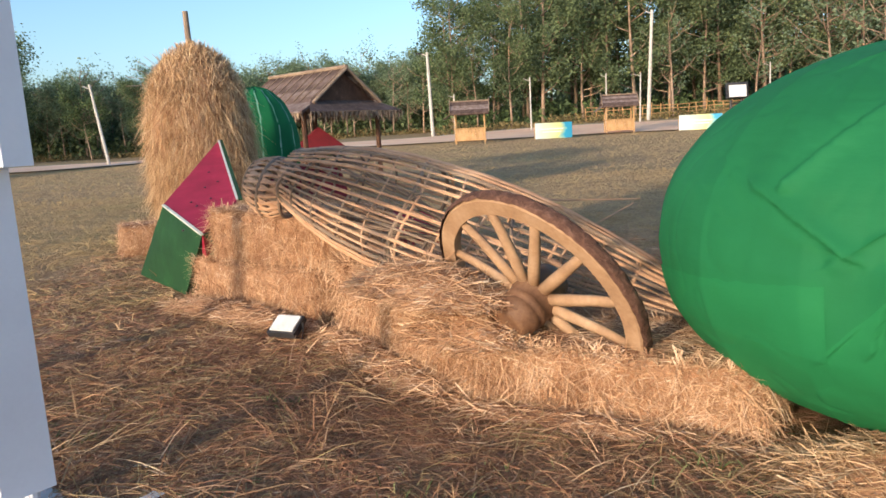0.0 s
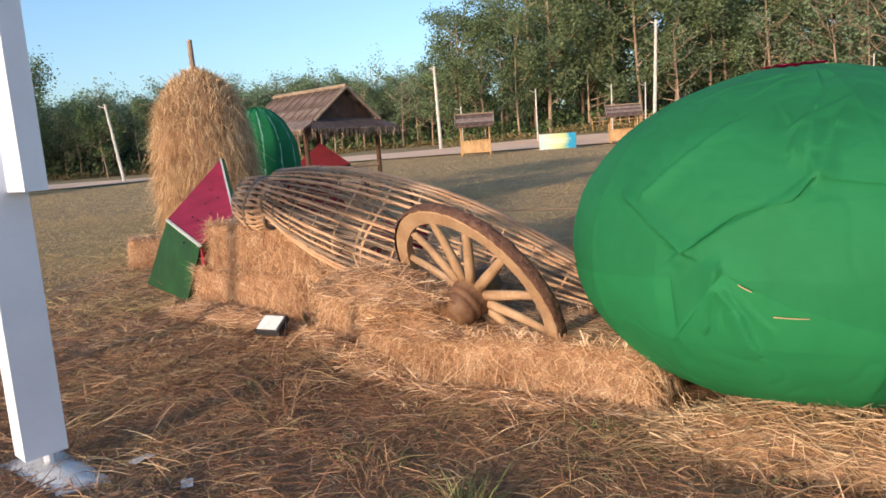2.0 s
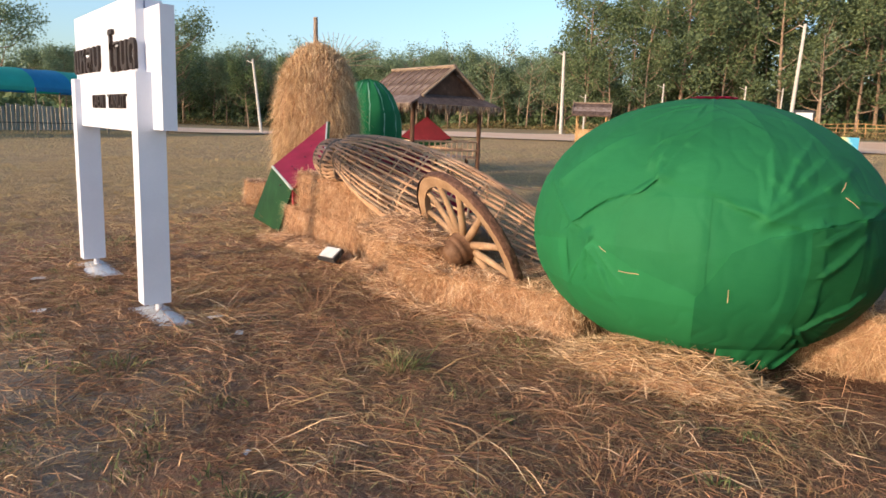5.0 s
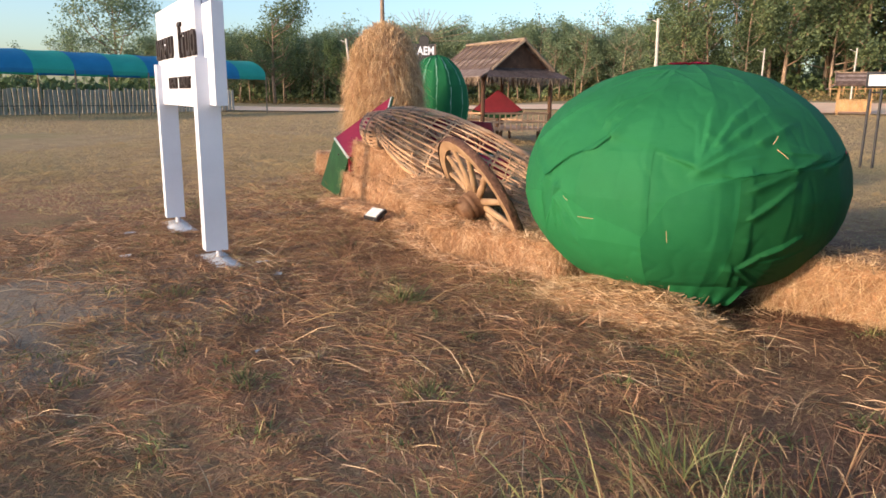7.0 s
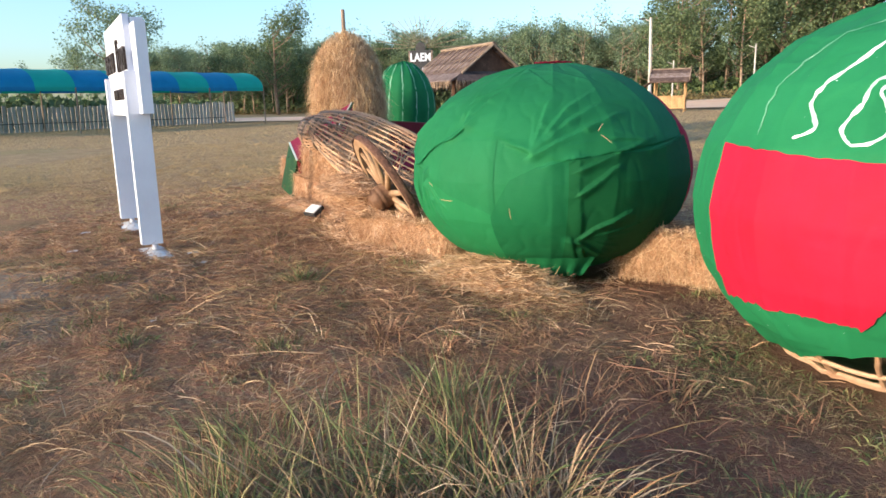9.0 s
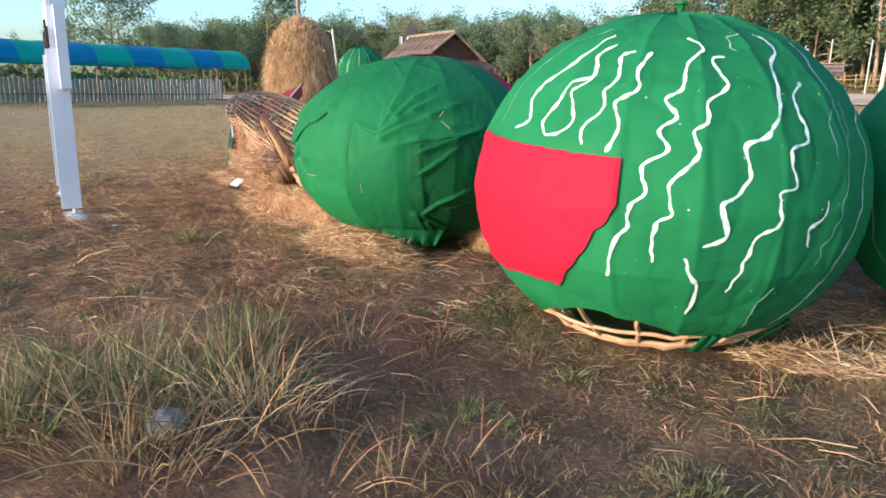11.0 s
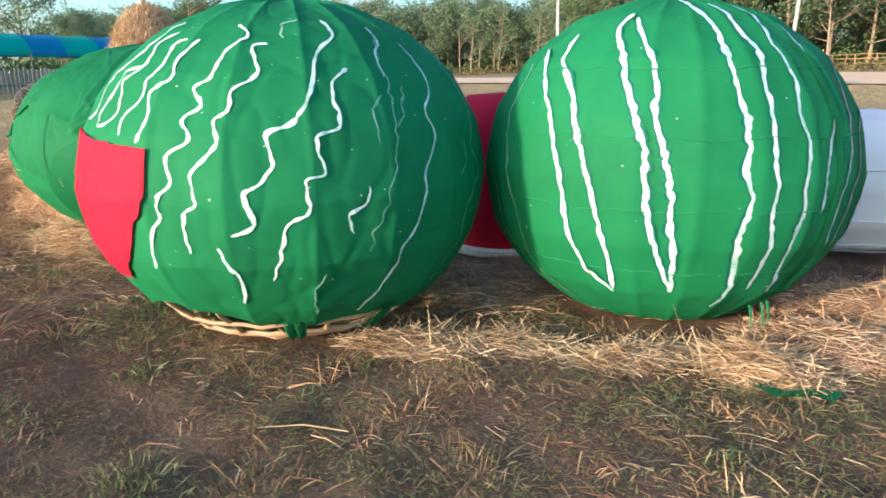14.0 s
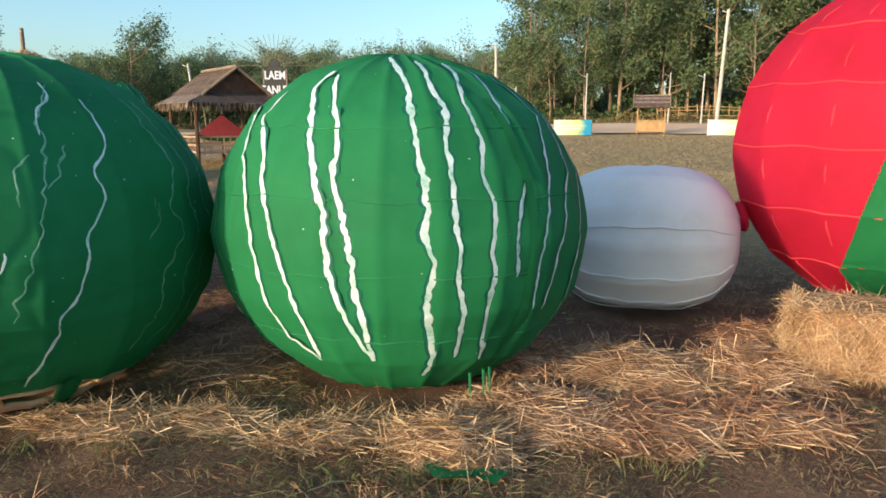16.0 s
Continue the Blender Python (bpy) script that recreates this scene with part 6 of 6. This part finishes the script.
# ---------------------------------------------------------------- trees
def tree_mesh(kind, seed):
    """Trunk with limbs, and a crown of many leaf clumps; 1:1 metres."""
    r = random.Random(seed)
    g = np.random.default_rng(seed)
    wood = Mesh()
    tips = []
    if kind == "tall":
        H, fork, spread, r0 = 17.0, 0.2, 3.5, 0.2
    elif kind == "rubber":
        H, fork, spread, r0 = 11.0, 0.35, 2.6, 0.12
    elif kind == "bare":
        H, fork, spread, r0 = 12.0, 0.25, 2.8, 0.15
    else:
        H, fork, spread, r0 = 14.0, 0.25, 4.6, 0.3
    lean = (r.uniform(-0.6, 0.6), r.uniform(-0.6, 0.6))
    trunk = [Vector((lean[0] * u + 0.15 * math.sin(5 * u + seed), lean[1] * u, H * 0.88 * u)) for u in np.linspace(0, 1, 8)]
    trunk[0].z = -0.4
    wood.tube(trunk, [r0 * (1 - 0.85 * u) for u in np.linspace(0, 1, 8)], 6)
    for k in range(13):
        u = fork + (0.95 - fork) * k / 12
        p = trunk[0].lerp(trunk[-1], u)
        a = r.uniform(0, 6.28)
        ln = spread * (1.15 - 0.75 * abs(u - 0.55)) * r.uniform(0.6, 1.1)
        e = p + Vector((math.cos(a) * ln, math.sin(a) * ln, ln * r.uniform(0.45, 1.0)))
        md = p.lerp(e, 0.5) + Vector((0, 0, -0.15 * ln))
        wood.tube([p, md, e], [r0 * 0.42 * (1 - 0.5 * u), r0 * 0.26, r0 * 0.08], 5)
        tips += [e, md.lerp(e, 0.5), e + Vector((r.uniform(-1, 1), r.uniform(-1, 1), r.uniform(0, 0.9)))]
        for q in range(2):
            e2 = md + Vector((r.uniform(-1, 1), r.uniform(-1, 1), r.uniform(0.3, 1.2))) * ln * 0.45
            wood.tube([md, e2], [r0 * 0.14, r0 * 0.04], 4)
            tips.append(e2)
    tips.append(trunk[-1])
    T = np.array([tuple(t) for t in tips])
    per = {"tall": 95, "rubber": 80, "bare": 8, "broad": 120}[kind]
    n = len(T) * per
    c = np.repeat(T, per, 0)
    sig = {"tall": 0.62, "rubber": 0.55, "bare": 0.4, "broad": 0.75}[kind]
    p = c + g.normal(size=(n, 3)) * (sig, sig, sig * 0.75)
    size = g.uniform(0.09, 0.22, n) * (1.0 if kind != "rubber" else 0.85)
    d1 = unit(g.normal(size=(n, 3)) * (1, 1, 0.6))
    d2 = unit(np.cross(d1, g.normal(size=(n, 3))))
    s = size[:, None]
    Q = np.stack([p - d1 * s, p - d2 * s * 0.55, p + d1 * s, p + d2 * s * 0.55], 1)
    return wood.done("trunk", True), quads("crown", Q)


PROTO = {}
for kind, seeds in (("tall", (11, 12, 13, 14)), ("rubber", (21, 22, 23)), ("bare", (31, 32)), ("broad", (41, 42))):
    for sd in seeds:
        PROTO[(kind, sd)] = tree_mesh(kind, sd)
LAB = {"tall": "tall slim woodland tree with an open crown", "rubber": "young rubber tree with feathery crown", "bare": "bare-branched pale tree with few leaves", "broad": "broad dark field tree"}


def plant(kind, sd, x, y, s, leaf):
    wood, crown = PROTO[(kind, sd)]
    ob = thing("tree", LAB[kind], "tree", Matrix.Translation((x, y, on(x, y) - 0.1)) @ Euler((0, 0, random.uniform(0, 6.28))).to_matrix().to_4x4() @ Matrix.Diagonal((s, s, s * random.uniform(0.93, 1.08), 1)), "trees along the field")
    t = part("trunk", wood, M["trunk"], ob)
    key = crown.name + leaf
    if key not in LEAF:
        LEAF[key] = crown if not crown.materials else crown.copy()
        LEAF[key].materials.clear()
        LEAF[key].materials.append(M[leaf])
    part("crown", LEAF[key], M[leaf], ob)


LEAF = {}
tr = random.Random(5)
# right-hand wood: tall trees, three rows deep
for row, (y0, step) in enumerate(((70, 3.4), (76, 3.6), (83, 4.0), (91, 4.6))):
    x = 1.0 + row * 1.1
    while x < 75:
        k = tr.random()
        h = 0.82 + 0.22 * tr.random() + (0.1 if x > 8 else -0.12)
        plant("tall" if k > 0.12 else "bare", tr.choice((11, 12, 13, 14)) if k > 0.12 else tr.choice((31, 32)), x + tr.uniform(-1, 1), y0 + 0.08 * x + tr.uniform(-1.5, 1.5), h, "leaf_dark" if row > 0 and k < 0.6 else "leaf_mid")
        x += step * tr.uniform(0.75, 1.25)
# left-hand plantation: rubber trees
for row, y0 in enumerate((86, 90, 95, 101)):
    x = -70.0 + row
    while x < 4:
        bare = tr.random() < 0.2
        plant("bare" if bare else "rubber", tr.choice((31, 32) if bare else (21, 22, 23)), x + tr.uniform(-0.6, 0.6), y0 + 0.12 * min(0, x + 30) + tr.uniform(-1, 1), 0.74 + 0.2 * tr.random(), "leaf_hazy")
        x += 2.5 * tr.uniform(0.8, 1.2)
for x, y, s in ((35.3, 64.0, 1.05), (38.2, 64.6, 1.15), (41.5, 66, 1.1), (30.0, 67.5, 0.9), (22.5, 68.0, 0.85), (-1.5, 80.0, 0.8), (-5.0, 82.0, 0.72), (-9.5, 82.5, 0.7), (1.5, 78.0, 0.85), (-13.0, 83.0, 0.66)):
    plant("bare", 31 + int(x) % 2, x, y, s, "leaf_hazy")
# far left: broad trees behind the marquee
for x, y, s, leaf, kind, sd in ((-46.5, 76, 0.88, "leaf_mid", "broad", 41), (-50, 84, 0.8, "leaf_dark", "broad", 42), (-56, 60, 0.82, "leaf_hazy", "broad", 42), (-53, 66, 0.7, "leaf_hazy", "rubber", 21), (-60, 58, 0.75, "leaf_hazy", "rubber", 22),
                                (-49, 70, 0.72, "leaf_mid", "rubber", 23), (-64, 55, 0.5, "leaf_dark", "rubber", 22), (-76, 50, 0.95, "leaf_dark", "broad", 41), (-36, 74, 0.7, "leaf_dark", "rubber", 23), (-31, 76, 0.72, "leaf_mid", "rubber", 21), (-66, 40, 0.45, "leaf_dark", "rubber", 23)):
    plant(kind, sd, x, y, s, leaf)

# undergrowth along the woods: one mass of leaves and dry weeds
def undergrowth(name, label, n, region, size, mat, hmax):
    x, y = region(n)
    z = rise(x, y) + hmax * rng.uniform(0, 1, n) ** 1.6 * (0.6 + 0.4 * np.sin(x * 0.9) * np.sin(x * 0.37 + 1))
    p = np.stack([x, y, z], 1)
    d1 = unit(rng.normal(size=(n, 3)))
    d2 = unit(np.cross(d1, rng.normal(size=(n, 3))))
    s = rng.uniform(0.6, 1.4, n)[:, None] * size
    Q = np.stack([p - d1 * s, p - d2 * s * 0.5, p + d1 * s, p + d2 * s * 0.5], 1)
    thing(name, label, "undergrowth", kind="stuff", mesh=quads(name, Q), mat=M[mat])


undergrowth("undergrowth", "dark leafy undergrowth below the wood", 26000, lambda n: ((x := rng.uniform(0, 80, n)), 69 + 0.08 * x + rng.uniform(0, 30, n))[0:2], 0.24, "leaf_dark", 3.0)
undergrowth("undergrowth", "dark leafy undergrowth below the plantation", 30000, lambda n: ((x := rng.uniform(-75, 3, n)), 86 + 0.12 * np.minimum(0, x + 30) + rng.uniform(0, 22, n))[0:2], 0.32, "leaf_mid", 4.2)
undergrowth("weeds", "dry tall weeds along the road", 14000, lambda n: ((x := rng.uniform(-60, 80, n)), 62 + rng.uniform(0, 9, n) + np.where(x < 0, 18, 0))[0:2], 0.16, "weed", 1.0)
undergrowth("undergrowth", "dark shrubs behind the marquee", 12000, lambda n: ((u := rng.uniform(0, 1, n)), -36 - 12 * u - rng.uniform(0, 10, n), 52 - 34 * u)[1:3], 0.3, "leaf_dark", 3.0)
# deep shade of the wood behind: far trunks and leaves
undergrowth("far_wood", "dense far wood behind the field", 130000, lambda n: (rng.uniform(-110, 110, n), 112 + rng.uniform(0, 14, n)), 0.42, "leaf_mid", 12.0)

# ---------------------------------------------------------------- grass and litter
def scatter(n, x0, x1, y0, y1):
    return rng.uniform(x0, x1, n), rng.uniform(y0, y1, n)


def clear(x, y):
    """Leaves out what lies under the melons and bales."""
    k = np.ones(len(x), bool)
    for cx, cy, r in ((2.26, 3.26, 0.75), (4.62, 1.33, 0.7), (6.83, 2.0, 0.62), (10.45, 4, 0.9), (8.4, 3.85, 0.5)):
        k &= np.hypot(x - cx, y - cy) > r
    bare = np.hypot(x + 2.4, (y - 0.8) * 1.1)
    k &= (bare > 1.0) | (rng.uniform(0, 1, len(x)) < 0.12 + 0.5 * np.clip(bare - 0.5, 0, 1))
    return k


def litter(name, label, n, area, mat, lo, hi, wid, lift, seed_clump=0.0):
    x, y = scatter(n, *area)
    k = clear(x, y)
    if seed_clump:
        f = np.sin(x * 1.9 + 0.7 * np.sin(y * 1.3)) * np.sin(y * 2.3 + np.sin(x * 1.1)) + rng.normal(size=n) * 0.5
        k &= f > seed_clump
    x, y = x[k], y[k]
    m = len(x)
    way = unit(np.stack([rng.normal(size=m), rng.normal(size=m), np.abs(rng.normal(size=m)) * lift], 1))
    L = rng.uniform(lo, hi, m)
    base = np.stack([x, y, ground_z(x, y) + 0.003 + 0.012 * rng.uniform(0, 1, m)], 1)
    thing(name, label, "grass", kind="stuff", mesh=stem_mesh(name, base, way, L, wid * rng.uniform(0.6, 1.4, m), 0.25, 2), mat=M[mat])


litter("dry_turf", "short reddish dry turf on the near ground", 65000, (-3.5, 2.7, -1.9, 4.5), "dry_grass", 0.02, 0.08, 0.0024, 1.1)
litter("dry_turf", "short brown dry turf before the melons", 75000, (2.3, 10.5, -1.9, 4.5), "turf_brown", 0.02, 0.07, 0.0021, 1.1)
litter("dry_turf", "short brown dry turf in the field", 110000, (-13, 14, 4.0, 18), "field_grass", 0.04, 0.11, 0.006, 0.9)
litter("far_turf", "dry tan and olive grass across the far field", 80000, (-34, 36, 16, 46), "field_grass", 0.06, 0.14, 0.014, 1.0)
litter("straw_litter", "scattered dry straw on the ground", 26000, (-4.0, 9.5, -0.6, 7.5), "litter", 0.06, 0.24, 0.005, 0.12, -0.2)
litter("straw_litter", "thick straw litter round the bales", 14000, (-4.5, 2.4, 1.7, 9.5), "litter", 0.08, 0.3, 0.006, 0.15)
litter("green_turf", "patches of short green grass", 64000, (3.4, 10.5, -1.6, 1.9), "green_grass", 0.02, 0.07, 0.0030, 1.0, 0.15)
litter("green_turf", "patches of short green grass by the sign", 12000, (-5, 3, -0.8, 5), "green_grass", 0.03, 0.09, 0.005, 0.9, 0.75)


def tuft(x, y, n, hgt, spread, label, mat, width=0.006):
    ob_x, ob_y = rng.normal(x, spread * 0.35, n), rng.normal(y, spread * 0.35, n)
    base = np.stack([ob_x, ob_y, ground_z(ob_x, ob_y)], 1)
    out = np.stack([ob_x - x, ob_y - y, np.zeros(n)], 1) / spread * 1.2 + rng.normal(size=(n, 3)) * 0.28
    out[:, 2] = 1.0
    way = unit(out)
    thing("grass_tuft", label, "grass tuft", kind="stuff", mesh=stem_mesh("grass_tuft", base, way, hgt * rng.uniform(0.25, 1.25, n), width * rng.uniform(0.6, 1.3, n), rng.uniform(0.15, 0.75, n), 5), mat=M[mat])


for x, y, n, hgt, sp, mt in ((2.75, -0.70, 210, 0.62, 0.55, "green_grass"), (2.30, -0.80, 220, 0.52, 0.6, "green_grass"), (2.05, -1.35, 260, 0.5, 0.5, "green_grass"), (2.85, -1.35, 240, 0.5, 0.45, "turf_brown"),
                             (2.55, -1.15, 300, 0.5, 0.5, "turf_brown"), (1.9, -1.1, 240, 0.4, 0.4, "turf_brown"), (3.0, -0.75, 170, 0.55, 0.4, "straw_hay"), (2.6, -0.4, 150, 0.4, 0.5, "dry_grass"), (2.35, 0.15, 150, 0.34, 0.4, "green_grass"),
                             (2.95, 0.2, 70, 0.42, 0.4, "dry_grass"), (3.56, -1.25, 50, 0.45, 0.3, "dry_grass"), (3.82, -1.1, 40, 0.38, 0.3, "turf_brown"), (3.3, -0.7, 40, 0.5, 0.5, "dry_grass"), (1.75, -0.7, 220, 0.3, 0.6, "green_grass"),
                             (2.2, -1.0, 60, 0.7, 0.7, "straw_hay"), (2.9, -1.0, 40, 0.75, 0.6, "straw_hay"), (3.95, -0.85, 30, 0.3, 0.3, "dry_grass"),
                             (0.35, 2.05, 130, 0.24, 0.2, "green_grass"), (0.15, 0.3, 150, 0.1, 0.22, "green_grass"), (1.1, 0.5, 130, 0.12, 0.22, "green_grass"), (-0.75, 3.35, 45, 0.42, 0.25, "dry_grass"),
                             (1.45, 1.75, 60, 0.22, 0.15, "dry_grass"), (1.6, 0.9, 200, 0.16, 0.4, "dry_grass"), (4.9, -0.75, 180, 0.10, 0.25, "green_grass"), (3.9, -0.45, 160, 0.12, 0.25, "green_grass"),
                             (4.2, -1.05, 150, 0.15, 0.3, "turf_brown"), (5.35, -0.6, 150, 0.11, 0.3, "turf_brown"), (6.1, -0.3, 140, 0.11, 0.3, "turf_brown"), (7.4, 0.75, 200, 0.12, 0.35, "green_grass"), (8.3, 1.0, 200, 0.1, 0.4, "green_grass"),
                             (-1.3, 1.55, 160, 0.1, 0.3, "green_grass"), (-0.5, 4.2, 120, 0.2, 0.3, "dry_grass"), (-4.0, 5.2, 260, 0.14, 0.7, "green_grass"), (3.4, 0.5, 160, 0.14, 0.3, "dry_grass")):
    tuft(x, y, n, hgt, sp, "tuft of long mixed green and dry grass" if mt == "green_grass" else "tuft of dry yellow grass", mt)

# many small clumps of dry and half-green grass
def clumps(name, label, n, area, per, lo, hi, mat, wid=0.005):
    cx, cy = scatter(n, *area)
    k = clear(cx, cy)
    cx, cy = cx[k], cy[k]
    sz = rng.uniform(lo, hi, len(cx))
    x = np.repeat(cx, per) + rng.normal(size=len(cx) * per) * 0.055
    y = np.repeat(cy, per) + rng.normal(size=len(cx) * per) * 0.055
    m = len(x)
    way = rng.normal(size=(m, 3)) * 0.5
    way[:, 2] = 1
    base = np.stack([x, y, ground_z(x, y)], 1)
    thing(name, label, "grass", kind="stuff", mesh=stem_mesh(name, base, unit(way), np.repeat(sz, per) * rng.uniform(0.4, 1.2, m), wid * rng.uniform(0.6, 1.3, m), rng.uniform(0.2, 0.9, m), 3), mat=M[mat])


clumps("dry_clumps", "small clumps of dry brown grass", 400, (-4, 2.8, -1.8, 5), 26, 0.06, 0.18, "dry_grass")
clumps("dry_clumps", "small clumps of dull brown grass", 480, (3.4, 10.5, -1.8, 4), 30, 0.05, 0.15, "turf_brown", 0.004)
clumps("straw_clumps", "small clumps of yellow dead grass", 220, (-4, 10.5, -1.8, 5), 20, 0.08, 0.22, "litter")
clumps("green_clumps", "small dark green weeds in the dry grass", 150, (-4, 10.5, -1.6, 4), 30, 0.04, 0.12, "green_grass", 0.008)
clumps("field_clumps", "low grass clumps across the field", 1500, (-16, 20, 5, 30), 16, 0.06, 0.15, "field_grass", 0.008)
litter("lying_grass", "long combed dead grass lying on the ground", 12000, (-2.8, 2.6, 0.6, 4.8), "dry_grass", 0.2, 0.5, 0.005, 0.12, 0.0)
litter("lying_grass", "long combed dead grass lying on the ground", 4500, (-2.8, 3.6, 0.6, 4.8), "litter", 0.2, 0.45, 0.005, 0.12, 0.3)

def matted(label, n, area, per, lo, hi, mat, wid, stand):
    """Tussocks of dead grass laid over by wind and feet: each has one lie, its blades arching up and over."""
    cx, cy = scatter(n, *area)
    k = clear(cx, cy)
    cx, cy = cx[k], cy[k]
    lie = np.repeat(rng.uniform(0, 2 * math.pi, len(cx)), per)
    m = len(lie)
    sp = np.repeat(rng.uniform(0.05, 0.16, len(cx)), per)
    x, y = np.repeat(cx, per) + rng.normal(size=m) * sp, np.repeat(cy, per) + rng.normal(size=m) * sp
    a = lie + rng.normal(size=m) * 0.45
    way = unit(np.stack([np.cos(a), np.sin(a), stand * rng.uniform(0.3, 1.6, m)], 1))
    base = np.stack([x, y, ground_z(x, y) - 0.004], 1)
    L = np.repeat(rng.uniform(lo, hi, len(cx)), per) * rng.uniform(0.5, 1.2, m)
    thing("matted_grass", label, "grass", kind="stuff", mesh=stem_mesh("matted_grass", base, way, L, wid * rng.uniform(0.6, 1.4, m), stand * rng.uniform(0.5, 1.1, m), 4), mat=M[mat])


matted("tussocks of flattened reddish dead grass", 900, (-4.2, 2.8, -1.7, 5.4), 70, 0.08, 0.22, "dry_grass", 0.0026, 0.5)
matted("tussocks of flattened straw-coloured grass", 400, (-4.2, 2.8, -1.7, 5.6), 50, 0.08, 0.22, "litter", 0.0026, 0.45)
matted("thin pale dead stalks lying in tussocks", 90, (-4.2, 3.0, -0.9, 5.4), 18, 0.2, 0.45, "straw_hay", 0.0045, 0.5)
matted("tussocks of flattened brown dead grass", 760, (2.5, 10.5, -1.7, 2.2), 60, 0.04, 0.10, "turf_brown", 0.0021, 0.8)
matted("tussocks of half-green flattened grass", 200, (3.4, 10.5, -1.7, 1.6), 44, 0.04, 0.10, "green_grass", 0.0026, 0.8)
matted("loose flattened grass at the edge of the field", 420, (-9, 3, 5, 11), 30, 0.12, 0.3, "field_grass", 0.006, 0.5)

# scraps of paper and plastic
for x, y, s, yaw in ((-2.6, 2.45, 0.11, 20), (-1.28, 2.72, 0.12, 60), (-0.95, 2.45, 0.09, 110), (-3.4, 3.4, 0.12, 30), (-0.05, 0.75, 0.05, 80), (-3.0, 9.8, 0.12, 0)):
    m = Mesh()
    vs = [(s * (i / 3 - 0.5), s * 0.6 * (j / 3 - 0.5), 0.012 + 0.02 * abs(noise.noise(Vector((i * 0.9, j * 0.8, x * 5))))) for i in range(4) for j in range(4)]
    m.add(vs, [(4 * i + j, 4 * i + 4 + j, 4 * i + 5 + j, 4 * i + 1 + j) for i in range(3) for j in range(3)])
    thing("litter_scrap", "crumpled scrap of white plastic on the ground", "litter", pose(x, y, on(x, y), 0, 0, yaw), "scraps on the grass", mesh=m, mat=M["paper"], smooth=True)
bag = Mesh()
vs = []
for i in range(13):
    for k in range(18):
        t, f = math.pi * i / 12, 2 * math.pi * k / 18
        d = Vector((math.sin(t) * math.cos(f), math.sin(t) * math.sin(f), math.cos(t)))
        r = 1 + 0.28 * noise.noise(d * 2.1) + 0.14 * noise.noise(d * 5.3)
        vs.append((0.085 * d.x * r, 0.07 * d.y * r, max(0.0, 0.05 + 0.07 * d.z * r)))
bag.add(vs, [(i * 18 + k, (i + 1) * 18 + k, (i + 1) * 18 + (k + 1) % 18, i * 18 + (k + 1) % 18) for i in range(12) for k in range(18)])
M["bag_grey"] = material("bag_grey", [(0.3, (0.2, 0.2, 0.19)), (0.8, (0.34, 0.34, 0.33))], 14, 0.5, 60, 0.3, 0.004)
thing("plastic_bag", "crumpled pale grey plastic bag in the long grass", "litter", pose(2.76, -1.10, on(2.76, -1.10), 0, 0, 20), mesh=bag, mat=M["bag_grey"], smooth=True)
# a torn strip of green cloth in the grass
m = Mesh()
vs = [(0.2 * i - 0.5 + 0.03 * math.sin(i * 5), 0.05 * j + 0.09 * math.sin(i * 1.7), 0.02 + 0.035 * abs(math.sin(i * 1.3 + j))) for i in range(6) for j in range(3)]
m.add(vs, [(3 * i + j, 3 * i + 3 + j, 3 * i + 4 + j, 3 * i + 1 + j) for i in range(5) for j in range(2)])
thing("cloth_scrap", "torn strip of green cloth lying in the grass", "cloth scrap", pose(7.35, 0.72, on(7.35, 0.72), 0, 0, -30) @ Matrix.Diagonal((0.55, 1, 1, 1)), mesh=m, mat=M["cloth_green"], smooth=True)
for (x, y), L, a in (((1.2, 0.35), 0.55, 20), ((0.9, 1.2), 0.4, -35), ((5.35, -0.2), 0.4, 10), ((1.75, 2.0), 0.35, 15)):
    m = Mesh().tube([(-L / 2, 0, 0.02), (0, 0.015, 0.035), (L / 2, 0, 0.02)], 0.0035, 5)
    thing("dry_stalk", "single pale dry stalk on the ground", "stalk", pose(x, y, on(x, y), 0, 0, a), mesh=m, mat=M["straw_pale"])
